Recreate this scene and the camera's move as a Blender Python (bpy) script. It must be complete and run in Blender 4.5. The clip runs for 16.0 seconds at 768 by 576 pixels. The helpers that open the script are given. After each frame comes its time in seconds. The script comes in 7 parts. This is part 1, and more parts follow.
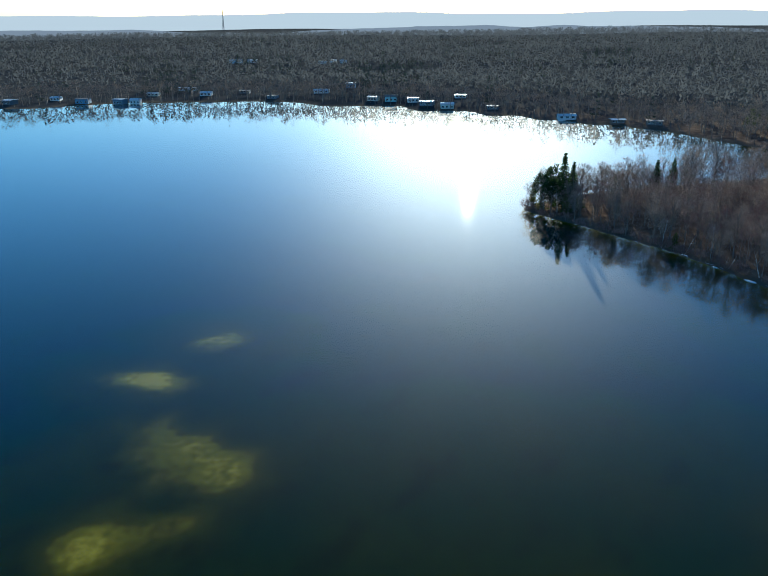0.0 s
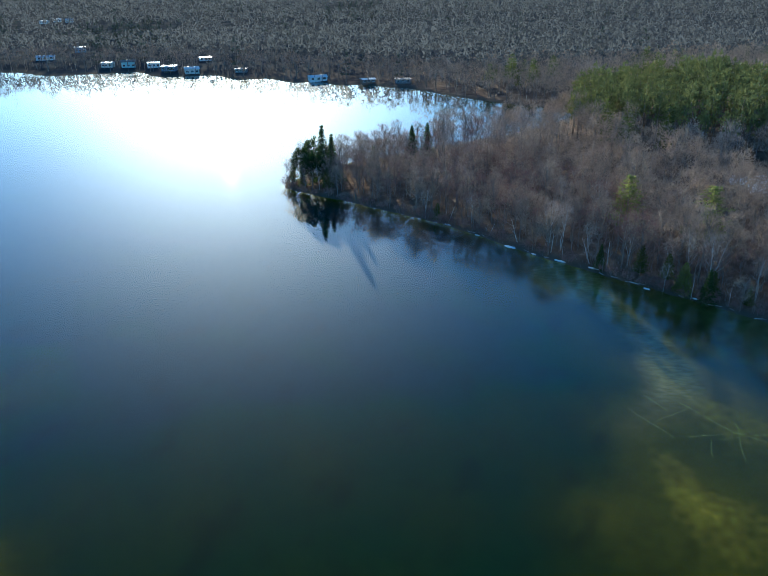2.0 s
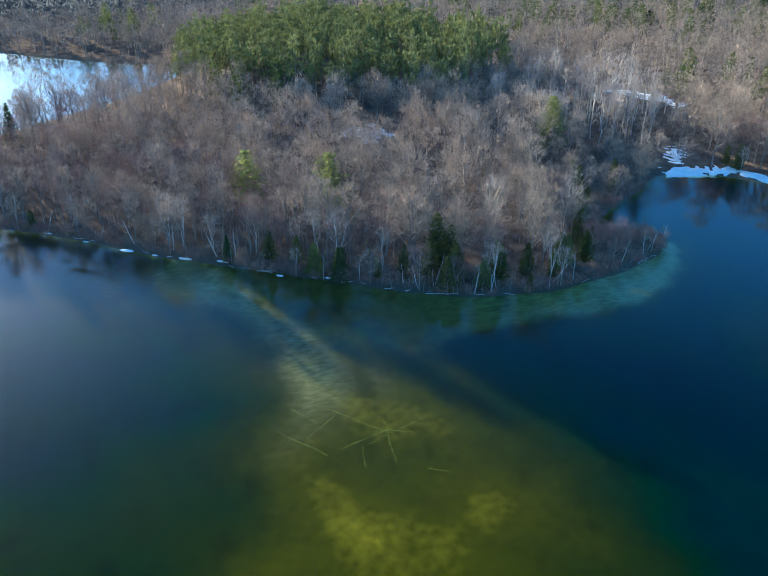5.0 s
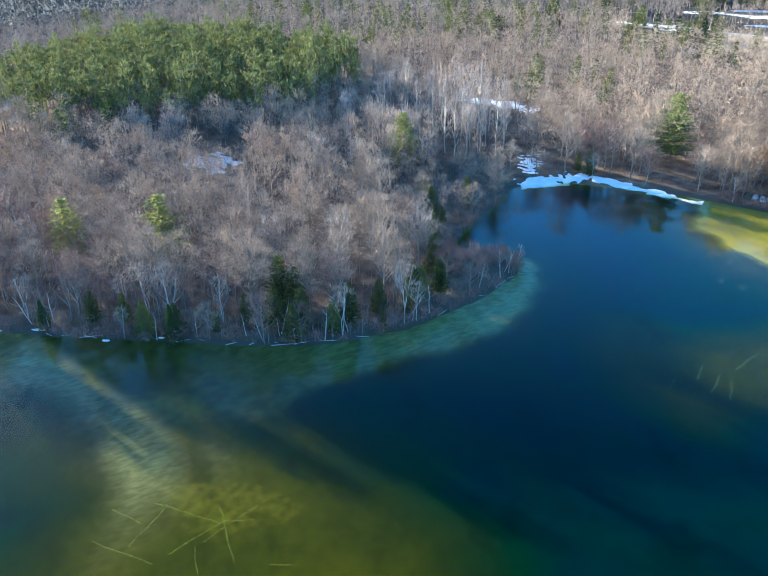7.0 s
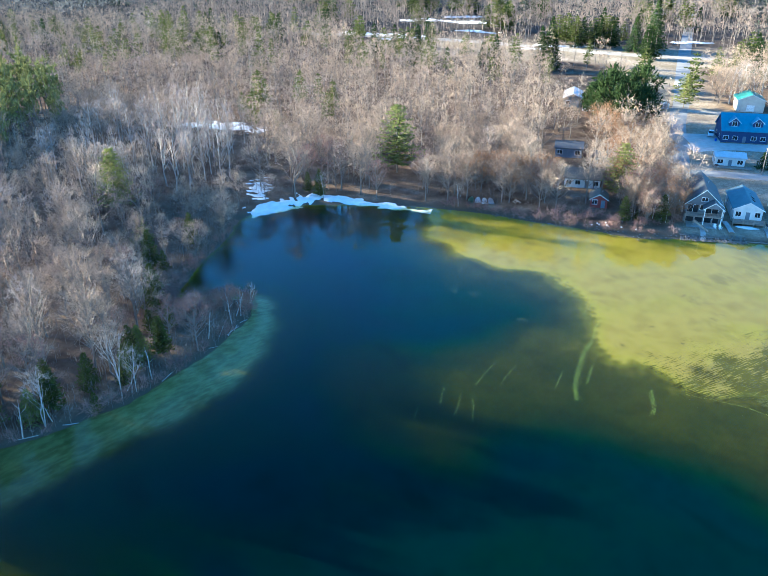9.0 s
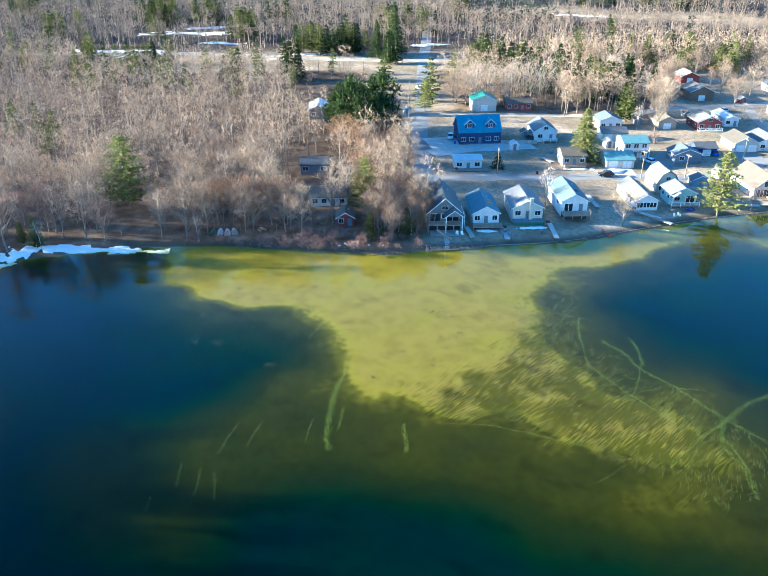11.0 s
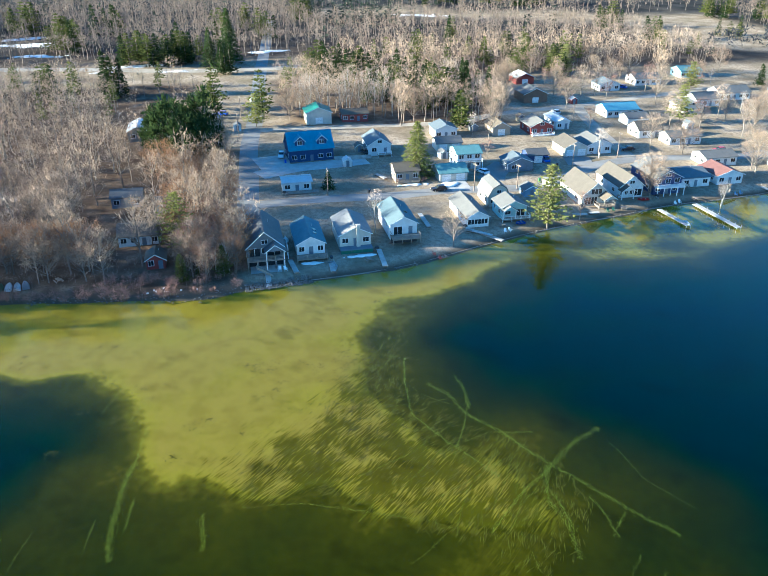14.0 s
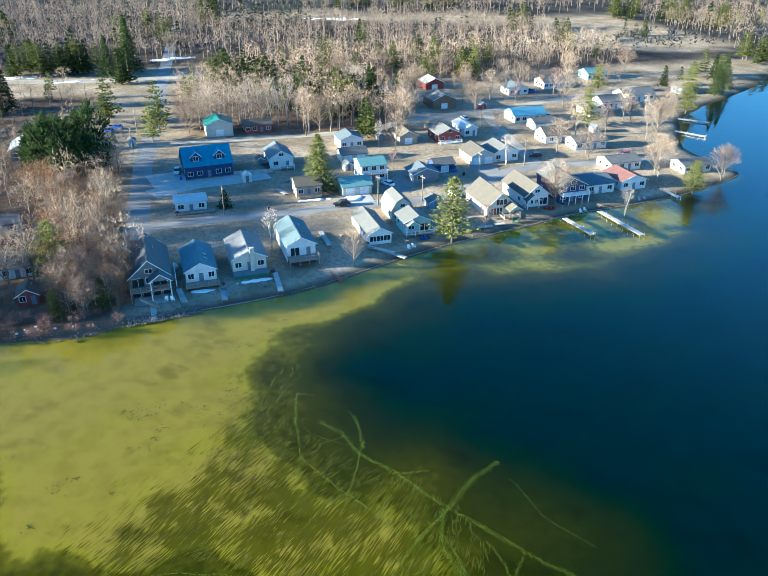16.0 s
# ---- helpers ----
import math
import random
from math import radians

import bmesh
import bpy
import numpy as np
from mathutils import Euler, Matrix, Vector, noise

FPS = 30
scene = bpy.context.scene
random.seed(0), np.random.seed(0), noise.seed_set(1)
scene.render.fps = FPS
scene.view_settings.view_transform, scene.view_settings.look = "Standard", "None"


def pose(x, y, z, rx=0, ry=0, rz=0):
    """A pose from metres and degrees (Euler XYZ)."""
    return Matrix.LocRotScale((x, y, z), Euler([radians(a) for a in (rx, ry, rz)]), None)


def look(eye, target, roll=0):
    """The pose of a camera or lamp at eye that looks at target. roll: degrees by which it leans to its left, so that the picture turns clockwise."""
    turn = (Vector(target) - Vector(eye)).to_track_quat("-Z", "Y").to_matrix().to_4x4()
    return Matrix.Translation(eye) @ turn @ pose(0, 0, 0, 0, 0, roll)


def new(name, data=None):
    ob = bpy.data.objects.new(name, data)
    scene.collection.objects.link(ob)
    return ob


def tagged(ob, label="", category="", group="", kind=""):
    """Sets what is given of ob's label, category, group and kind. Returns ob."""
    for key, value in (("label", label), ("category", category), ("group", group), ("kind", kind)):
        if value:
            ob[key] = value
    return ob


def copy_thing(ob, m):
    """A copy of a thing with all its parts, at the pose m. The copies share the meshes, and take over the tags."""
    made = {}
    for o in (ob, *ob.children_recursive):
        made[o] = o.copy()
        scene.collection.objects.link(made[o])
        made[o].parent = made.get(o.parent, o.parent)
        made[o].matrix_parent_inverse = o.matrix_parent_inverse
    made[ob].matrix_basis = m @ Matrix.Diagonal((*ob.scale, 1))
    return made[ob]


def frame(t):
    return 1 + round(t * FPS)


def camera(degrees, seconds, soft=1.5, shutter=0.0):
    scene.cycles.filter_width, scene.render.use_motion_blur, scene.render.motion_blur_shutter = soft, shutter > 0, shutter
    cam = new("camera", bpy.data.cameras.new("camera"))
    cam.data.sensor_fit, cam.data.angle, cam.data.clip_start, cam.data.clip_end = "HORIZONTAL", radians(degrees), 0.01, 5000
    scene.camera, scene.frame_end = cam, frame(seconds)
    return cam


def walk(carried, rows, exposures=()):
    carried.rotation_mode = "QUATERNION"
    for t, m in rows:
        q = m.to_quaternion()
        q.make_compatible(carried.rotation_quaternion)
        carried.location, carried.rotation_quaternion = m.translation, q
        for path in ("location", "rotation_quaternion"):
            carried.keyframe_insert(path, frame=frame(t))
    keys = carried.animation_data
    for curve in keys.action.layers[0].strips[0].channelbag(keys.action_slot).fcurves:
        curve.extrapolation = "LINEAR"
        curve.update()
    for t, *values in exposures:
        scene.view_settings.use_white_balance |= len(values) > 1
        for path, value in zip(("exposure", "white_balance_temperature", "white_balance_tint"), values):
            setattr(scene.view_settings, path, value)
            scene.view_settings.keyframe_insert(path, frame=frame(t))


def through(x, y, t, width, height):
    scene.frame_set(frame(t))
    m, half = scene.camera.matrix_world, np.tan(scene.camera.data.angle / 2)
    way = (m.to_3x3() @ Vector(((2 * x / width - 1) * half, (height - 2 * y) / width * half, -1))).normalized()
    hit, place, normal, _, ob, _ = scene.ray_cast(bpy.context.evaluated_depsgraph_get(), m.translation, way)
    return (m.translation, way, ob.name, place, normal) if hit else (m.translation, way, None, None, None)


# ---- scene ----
cam = camera(55.08, 16.0, soft=1.0)
PATH = [
    (0, (0.47, -0.33, 60.89), (-0.35, 93.42, 26.09), -0.53),
    (0.5, (1.16, 3.35, 61.91), (9.98, 96.18, 25.77), -0.36),
    (1, (1.96, 6.99, 62.87), (19.46, 98.01, 25.31), -0.29),
    (1.5, (2.92, 10.61, 63.77), (27.33, 99.40, 24.77), -0.27),
    (2, (4.21, 14.15, 64.65), (32.70, 101.04, 24.19), -0.39),
    (2.5, (6.01, 17.37, 65.55), (39.18, 101.92, 23.70), -0.20),
    (3, (8.42, 20.12, 66.45), (49.75, 100.20, 23.12), 0.14),
    (3.5, (11.27, 22.44, 67.33), (60.55, 97.08, 22.61), 0.40),
    (4, (14.47, 24.32, 68.14), (70.75, 92.92, 22.03), 0.79),
    (4.2, (15.78, 25.03, 68.46), (74.35, 91.32, 21.82), 0.86),
    (6.3, (32.30, 28.44, 70.92), (100.59, 83.77, 23.23), -0.31),
    (6.5, (33.95, 28.59, 70.85), (103.57, 82.39, 23.32), -0.32),
    (7, (38.13, 28.91, 70.62), (110.97, 78.66, 23.51), -0.40),
    (7.5, (42.36, 28.97, 70.40), (118.49, 73.92, 23.68), -0.36),
    (8, (46.48, 28.61, 70.32), (126.33, 66.99, 23.93), -0.20),
    (8.5, (50.58, 27.70, 70.36), (133.54, 59.13, 24.22), -0.12),
    (9, (54.51, 26.15, 70.58), (140.23, 49.29, 24.57), -0.07),
    (9.5, (58.30, 24.09, 70.84), (146.06, 38.05, 24.97), 0.03),
    (10, (61.97, 21.75, 71.08), (150.45, 30.51, 25.31), -0.01),
    (10.2, (63.41, 20.80, 71.19), (152.10, 27.47, 25.49), 0.03),
    (12.3, (76.59, 9.15, 73.33), (164.17, -6.02, 27.52), -0.03),
    (12.5, (77.39, 8.24, 73.49), (164.92, -7.12, 27.62), 0.04),
    (13, (79.29, 5.99, 73.91), (166.61, -10.39, 28.01), -0.02),
    (13.5, (81.15, 3.66, 74.32), (168.15, -14.14, 28.33), 0.01),
    (14, (83.00, 1.29, 74.63), (169.68, -17.94, 28.64), 0.02),
    (14.5, (84.87, -1.16, 74.86), (171.21, -21.90, 28.87), 0.06),
    (15, (86.72, -3.69, 75.05), (172.48, -26.75, 29.08), 0.12),
    (15.5, (88.54, -6.30, 75.21), (173.65, -31.75, 29.29), 0.19),
    (16, (90.30, -8.94, 75.41), (174.67, -36.76, 29.50), 0.27),
]
EXPOSURES = [(0.0, 1.62, 4900, -5), (1.2, 2.0, 4900, -5), (2.2, 2.14, 4830, -4), (3.0, 2.22, 4780, -3), (3.5, 1.92, 4780, -3), (4.2, 2.24, 4850, -3), (6.3, 3.36, 4970, 0), (7.5, 3.35, 5000, 0), (8.8, 3.42, 5050, 0), (10.2, 3.34, 5080, 0), (13.0, 2.92, 5100, -2), (16.0, 2.78, 5080, -4)]
walk(cam, [(t, look(eye, target, roll)) for t, eye, target, roll in PATH], EXPOSURES)

# ---------------- world, sun, exposure ----------------
SUN_AZ, SUN_EL = 6.2, 12.8          # degrees: east of +y, above the horizon
world = bpy.data.worlds.new("world")
scene.world = world
world.use_nodes = True
wn = world.node_tree
sky = wn.nodes.new("ShaderNodeTexSky")
sky.sky_type, sky.sun_disc = "NISHITA", False
sky.sun_elevation, sky.sun_rotation = radians(SUN_EL), radians(SUN_AZ)
sky.air_density, sky.dust_density, sky.ozone_density = 1.0, 0.4, 4.0
vivid = wn.nodes.new("ShaderNodeHueSaturation")
vivid.inputs["Saturation"].default_value = 1.12
wn.links.new(sky.outputs[0], vivid.inputs["Color"]), wn.links.new(vivid.outputs[0], wn.nodes["Background"].inputs[0])
wn.nodes["Background"].inputs[1].default_value = 0.066
lamp = bpy.data.lights.new("sun", "SUN")
lamp.energy, lamp.angle, lamp.color = 4.9, radians(0.6), (1.0, 0.80, 0.56)
sun = new("sun", lamp)
sun_dir = Vector((math.sin(radians(SUN_AZ)) * math.cos(radians(SUN_EL)), math.cos(radians(SUN_AZ)) * math.cos(radians(SUN_EL)), math.sin(radians(SUN_EL))))
sun.matrix_world = look(sun_dir * 300, (0, 0, 0))

rng = np.random.default_rng(7)


# ---------------- materials ----------------
def material(name, colour, rough=0.8, second=None, scale=1.0, fine=12.0, bump=0.2, dist=0.05, metal=0.0, spread=0.25, rand=0.0, spec=0.3, stretch=(1, 1, 1)):
    """A surface of two colours mixed by coarse and fine noise in metres, with relief."""
    m = bpy.data.materials.new(name)
    m.use_nodes = True
    t = m.node_tree
    n, l = t.nodes, t.links
    b = n["Principled BSDF"]
    b.inputs["Roughness"].default_value = rough
    b.inputs["Metallic"].default_value = metal
    b.inputs["Specular IOR Level"].default_value = spec
    geo = n.new("ShaderNodeNewGeometry")
    mp = n.new("ShaderNodeMapping")
    mp.inputs["Scale"].default_value = stretch
    l.new(geo.outputs["Position"], mp.inputs[0])
    a = n.new("ShaderNodeTexNoise")
    a.inputs["Scale"].default_value, a.inputs["Detail"].default_value = scale, 3
    c = n.new("ShaderNodeTexNoise")
    c.inputs["Scale"].default_value, c.inputs["Detail"].default_value = fine, 4
    l.new(mp.outputs[0], a.inputs[0]), l.new(mp.outputs[0], c.inputs[0])
    add = n.new("ShaderNodeMath")
    add.operation = "MULTIPLY_ADD"
    add.inputs[1].default_value = 0.5
    l.new(c.outputs[0], add.inputs[0]), l.new(a.outputs[0], add.inputs[2])
    ramp = n.new("ShaderNodeMapRange")
    ramp.inputs[1].default_value, ramp.inputs[2].default_value = 0.75 - spread, 0.75 + spread
    l.new(add.outputs[0], ramp.inputs[0])
    mix = n.new("ShaderNodeMix")
    mix.data_type = "RGBA"
    s = second or tuple(v * 0.72 for v in colour)
    mix.inputs[6].default_value, mix.inputs[7].default_value = (*s, 1), (*colour, 1)
    l.new(ramp.outputs[0], mix.inputs[0])
    out = mix.outputs[2]
    if rand:
        info = n.new("ShaderNodeObjectInfo")
        hs = n.new("ShaderNodeHueSaturation")
        r = n.new("ShaderNodeMapRange")
        r.inputs[3].default_value, r.inputs[4].default_value = 1 - rand, 1 + rand
        l.new(info.outputs["Random"], r.inputs[0]), l.new(r.outputs[0], hs.inputs["Value"]), l.new(out, hs.inputs["Color"])
        out = hs.outputs[0]
    l.new(out, b.inputs["Base Color"])
    if bump:
        bp = n.new("ShaderNodeBump")
        bp.inputs["Strength"].default_value, bp.inputs["Distance"].default_value = bump, dist
        l.new(c.outputs[0], bp.inputs["Height"]), l.new(bp.outputs[0], b.inputs["Normal"])
    return m


def twiggy(name, colour, second, scale=0.12, fine=0.6, through=0.45):
    """Twigs, needles and leaves, which pass part of the light."""
    m = material(name, colour, 0.9, second, scale, fine, 0, spread=0.3)
    n, l = m.node_tree.nodes, m.node_tree.links
    old = n["Principled BSDF"]
    src = old.inputs["Base Color"].links[0].from_socket
    a, b, mx = n.new("ShaderNodeBsdfDiffuse"), n.new("ShaderNodeBsdfTranslucent"), n.new("ShaderNodeMixShader")
    mx.inputs[0].default_value = through
    l.new(src, a.inputs[0]), l.new(src, b.inputs[0]), l.new(a.outputs[0], mx.inputs[1]), l.new(b.outputs[0], mx.inputs[2])
    l.new(mx.outputs[0], n["Material Output"].inputs[0])
    n.remove(old)
    return m


def ribbed(name, colour, rough, step, axis=2, depth=0.02, second=None, metal=0.0, rand=0.0):
    """Lapped boards, shingles or pressed metal: bands of the given step along an axis of the object."""
    m = material(name, colour, rough, second, scale=0.8, fine=9, bump=0, metal=metal, spread=0.35, rand=rand)
    t = m.node_tree
    n, l = t.nodes, t.links
    tc = n.new("ShaderNodeTexCoord")
    sp = n.new("ShaderNodeSeparateXYZ")
    l.new(tc.outputs["Object"], sp.inputs[0])
    fr = n.new("ShaderNodeMath")
    fr.operation = "MULTIPLY"
    fr.inputs[1].default_value = 1 / step
    l.new(sp.outputs[axis], fr.inputs[0])
    f2 = n.new("ShaderNodeMath")
    f2.operation = "FRACT"
    l.new(fr.outputs[0], f2.inputs[0])
    bp = n.new("ShaderNodeBump")
    bp.inputs["Strength"].default_value, bp.inputs["Distance"].default_value = 0.6, depth
    l.new(f2.outputs[0], bp.inputs["Height"]), l.new(bp.outputs[0], n["Principled BSDF"].inputs["Normal"])
    return m


BARK = material("grey_bark", (0.22, 0.18, 0.15), 0.9, (0.12, 0.10, 0.08), 0.35, 6, 0.3, 0.03)
TWIG = twiggy("bare_twigs", (0.43, 0.325, 0.232), (0.24, 0.178, 0.128), through=0.0)
TWIG_SHADE = twiggy("shade_tree_twigs", (0.28, 0.205, 0.15), (0.16, 0.115, 0.085), through=0.0)
TWIG_RED = twiggy("reddish_twigs", (0.30, 0.185, 0.145), (0.15, 0.09, 0.075), through=0.0)
TWIG_PALE = twiggy("pale_birch_twigs", (0.44, 0.355, 0.285), (0.29, 0.23, 0.185), through=0.0)
TWIG_BACK = twiggy("grey_brown_twigs", (0.27, 0.21, 0.165), (0.14, 0.108, 0.087), through=0.05)
# distant twigs: haze's blue-grey and the shade between crowns put into the colour
TWIG_HAZED = twiggy("haze_toned_twigs", (0.058, 0.062, 0.068), (0.048, 0.052, 0.056), 0.012, 0.08, 0.5)
BIRCH = material("white_birch_bark", (0.50, 0.47, 0.42), 0.7, (0.16, 0.135, 0.115), 1.2, 5, 0.2, 0.02)
LEAF_DRY = twiggy("dry_oak_leaves", (0.29, 0.17, 0.098), (0.18, 0.105, 0.06), 0.3, 2, 0.15)
NEEDLE = twiggy("spruce_needles", (0.075, 0.11, 0.03), (0.03, 0.055, 0.02), 0.25, 1.5, 0.3)
# distant needles greyed in their colour for the haze
NEEDLE_HAZED = twiggy("haze_toned_needles", (0.06, 0.072, 0.055), (0.038, 0.048, 0.038), 0.1, 0.5, 0.1)
NEEDLE_PINE = twiggy("pine_needles", (0.25, 0.25, 0.075), (0.10, 0.125, 0.045), 0.12, 0.9, 0.35)
NEEDLE_STAND = twiggy("sunlit_pine_needles", (0.27, 0.26, 0.09), (0.06, 0.075, 0.035), 0.22, 0.9, 0.1)
NEEDLE_FULL = twiggy("bright_spruce_needles", (0.24, 0.25, 0.065), (0.10, 0.12, 0.04), 0.2, 1.2, 0.35)
NEEDLE_DARK = twiggy("dark_pine_needles", (0.052, 0.076, 0.026), (0.017, 0.03, 0.012), 0.2, 1.2, 0.3)
NEEDLE_CEDAR = twiggy("cedar_foliage", (0.13, 0.14, 0.04), (0.05, 0.065, 0.02), 0.3, 1.5, 0.3)
SNOW = material("old_snow", (0.84, 0.82, 0.78), 0.55, (0.66, 0.64, 0.60), 0.5, 4, 0.4, 0.08)
STONE = material("shore_stone", (0.20, 0.185, 0.165), 0.85, (0.10, 0.095, 0.085), 1.5, 9, 0.4, 0.03, rand=0.3)
ROAD = material("worn_asphalt", (0.25, 0.24, 0.225), 0.85, (0.16, 0.155, 0.145), 0.15, 3, 0.2, 0.02)
GRAVEL = material("pale_gravel", (0.36, 0.32, 0.26), 0.9, (0.22, 0.19, 0.15), 0.2, 4, 0.3, 0.03)
CONCRETE = material("concrete_paving", (0.46, 0.43, 0.39), 0.8, (0.34, 0.32, 0.29), 0.5, 6, 0.1, 0.01)
DECK = material("weathered_deck_wood", (0.30, 0.25, 0.20), 0.8, (0.18, 0.15, 0.12), 0.8, 6, 0.3, 0.02)
DOCK = material("grey_dock_boards", (0.46, 0.44, 0.40), 0.75, (0.30, 0.28, 0.25), 0.8, 6, 0.2, 0.02, rand=0.15)
TRIM = material("white_trim_paint", (0.80, 0.80, 0.78), 0.5, (0.66, 0.66, 0.64), 1, 8, 0)
BRICK_RED = material("brick_chimney", (0.30, 0.14, 0.10), 0.9, (0.20, 0.10, 0.08), 2, 12, 0.3, 0.02)
DARK = material("dark_metal", (0.04, 0.04, 0.045), 0.5, (0.025, 0.025, 0.03), 1, 8, 0)
GALV = material("galvanised_steel", (0.5, 0.5, 0.5), 0.45, (0.36, 0.36, 0.36), 1, 8, 0, metal=0.6)
RUBBER = material("black_rubber", (0.02, 0.02, 0.02), 0.9, None, 2, 12, 0)
POLE = material("weathered_pole_wood", (0.24, 0.19, 0.15), 0.9, (0.15, 0.12, 0.10), 0.6, 5, 0.2, 0.02)

GLASS = bpy.data.materials.new("window_glass")
GLASS.use_nodes = True
_b = GLASS.node_tree.nodes["Principled BSDF"]
_b.inputs["Base Color"].default_value = (0.02, 0.025, 0.03, 1)
_b.inputs["Roughness"].default_value = 0.06
_b.inputs["Specular IOR Level"].default_value = 0.6

WALLS = {k: ribbed("siding_" + k, c, 0.65, 0.16, 2, 0.015) for k, c in dict(
    white=(0.68, 0.69, 0.68), cream=(0.56, 0.53, 0.45), grey=(0.16, 0.17, 0.18), navy=(0.035, 0.06, 0.15), tan=(0.36, 0.30, 0.23),
    teal=(0.40, 0.58, 0.58), red=(0.26, 0.06, 0.05), brown=(0.20, 0.13, 0.09), blue=(0.16, 0.26, 0.38), slate=(0.17, 0.20, 0.24), green=(0.06, 0.16, 0.10), yellow=(0.62, 0.54, 0.34)).items()}
ROOFS = {k: ribbed("roof_" + k, c, 0.75, 0.3, 1, 0.02) for k, c in dict(
    charcoal=(0.10, 0.105, 0.11), grey=(0.13, 0.135, 0.135), tan=(0.11, 0.097, 0.08), brown=(0.13, 0.11, 0.085), pale=(0.14, 0.14, 0.135), bleached=(0.20, 0.205, 0.205), ice=(0.13, 0.195, 0.22), frost=(0.10, 0.145, 0.165), slate=(0.115, 0.14, 0.16), red=(0.17, 0.085, 0.075)).items()}
ROOFS.update({k: ribbed("metal_roof_" + k, c, 0.42, 0.4, 0, 0.025, metal=0.0) for k, c in dict(
    teal=(0.12, 0.24, 0.25), blue=(0.09, 0.24, 0.34), green=(0.03, 0.17, 0.14), white=(0.52, 0.53, 0.53)).items()})


# ---------------- plan of the shores ----------------
FAR_SHORE = [(-900, 480), (-420, 528), (-278, 538), (-214, 554), (-144, 565), (-69, 554), (-8, 531), (29, 506), (70, 480), (107, 444), (148, 415), (162, 378), (180, 342), (204, 316)]
PENINSULA = [(196, 303), (160, 286), (120, 276), (85, 266), (60, 254), (44, 240), (47, 232), (61, 214), (79, 187), (87, 167), (94, 152), (104, 133), (111, 121), (117, 110), (123, 101), (134, 92), (142, 89), (150, 86), (162, 83.5), (171, 84), (174, 88), (172, 93), (167, 97.5), (169, 101), (178, 103), (188, 104.5), (202, 104), (212, 108)]
NORTH_SHORE = [(221, 102), (228, 95), (231, 80), (234, 64), (234, 50), (231, 37), (229, 22), (226, 10), (229, 0)]
TOWN_SHORE = [(230, -12), (231, -27), (233, -39), (237, -50), (241, -61), (246, -77), (249, -92), (251, -103), (255, -118), (256, -138), (258, -155), (262, -170), (269, -190), (278, -187), (299, -188), (316, -201), (335, -215), (350, -240), (366, -274), (390, -312), (450, -400), (560, -900)]
LAKE = np.array(FAR_SHORE + PENINSULA + NORTH_SHORE + TOWN_SHORE + [(-900, -900)], float)
SHELF = np.array([(250, 66), (231, 61), (212, 53), (208, 44), (205, 34), (202, 27), (196, 21), (188, 17), (178, 16.5), (171, 15.5), (173, 10), (169, 3), (166, -1), (168, -6), (163, -13), (157, -19), (152, -28), (153, -36), (159, -36), (165, -32), (171, -26.5), (177, -23), (184, -19), (190, -16.5), (197, -18.5), (204, -21), (212, -23.5), (219, -28), (221, -36), (224, -46), (229, -54), (236, -64), (238, -73), (236, -80), (232, -88), (229, -101), (231, -116), (236, -131), (242, -146), (266, -150), (275, -60), (255, 0)], float)
SLOPE = np.array([(181, 19), (182, 26), (176, 33), (169, 40), (162, 46), (160, 56), (157, 66), (150, 58), (145, 50), (143, 41), (147, 33), (152, 26), (154, 18), (151, 6), (145, -5), (140, -13), (134, -24), (128, -38), (128, -52), (138, -62), (146, -63), (154, -61), (162, -58), (170, -53), (176, -48), (184, -40), (193, -35.5), (203, -34), (212, -37), (218, -45), (223, -58), (227, -80), (223, -102), (227, -118), (233, -135), (246, -155), (262, -150), (255, 0), (215, 40), (196, 10)], float)
MARL = np.array([(88, 150), (93, 133), (104, 120), (99, 97), (105, 97), (112, 95.5), (118, 93), (125, 89.5), (131, 86), (138, 81), (147, 77.5), (158, 76.5), (170, 79.5), (178, 85), (178, 91), (174, 99), (160, 110), (120, 140)], float)
BAR = np.array([(84, 156), (85, 145), (90, 135), (92, 127), (88, 116), (85, 107), (81, 99), (75, 94.5), (67, 90), (60, 82), (54, 72), (56, 58), (70, 46), (86, 48), (88, 58), (90, 68), (91, 76), (94, 85), (97, 93), (104, 97), (112, 112), (100, 150)], float)
SHOALS = [np.array(p, float) for p in (
    [(-44, 102), (-37, 106), (-30, 99), (-20, 96), (-18, 91), (-20, 86), (-28, 86), (-37, 91)], [(-52, 121), (-45, 124), (-35, 120), (-38, 115), (-47, 115)],
    [(-42, 138), (-30, 140), (-27, 135), (-38, 131)], [(-46, 76), (-35, 81), (-25, 80), (-28, 75), (-39, 70)])]
PINES = np.array([(160, 258), (172, 288), (205, 308), (240, 322), (279, 304), (294, 255), (292, 215), (258, 186), (225, 184), (202, 192), (182, 214), (168, 236)], float)


def soften(p, times=2):
    """Corner cutting of a closed outline."""
    for _ in range(times):
        q = np.roll(p, -1, 0)
        p = np.stack([p * 0.75 + q * 0.25, p * 0.25 + q * 0.75], 1).reshape(-1, 2)
    return p


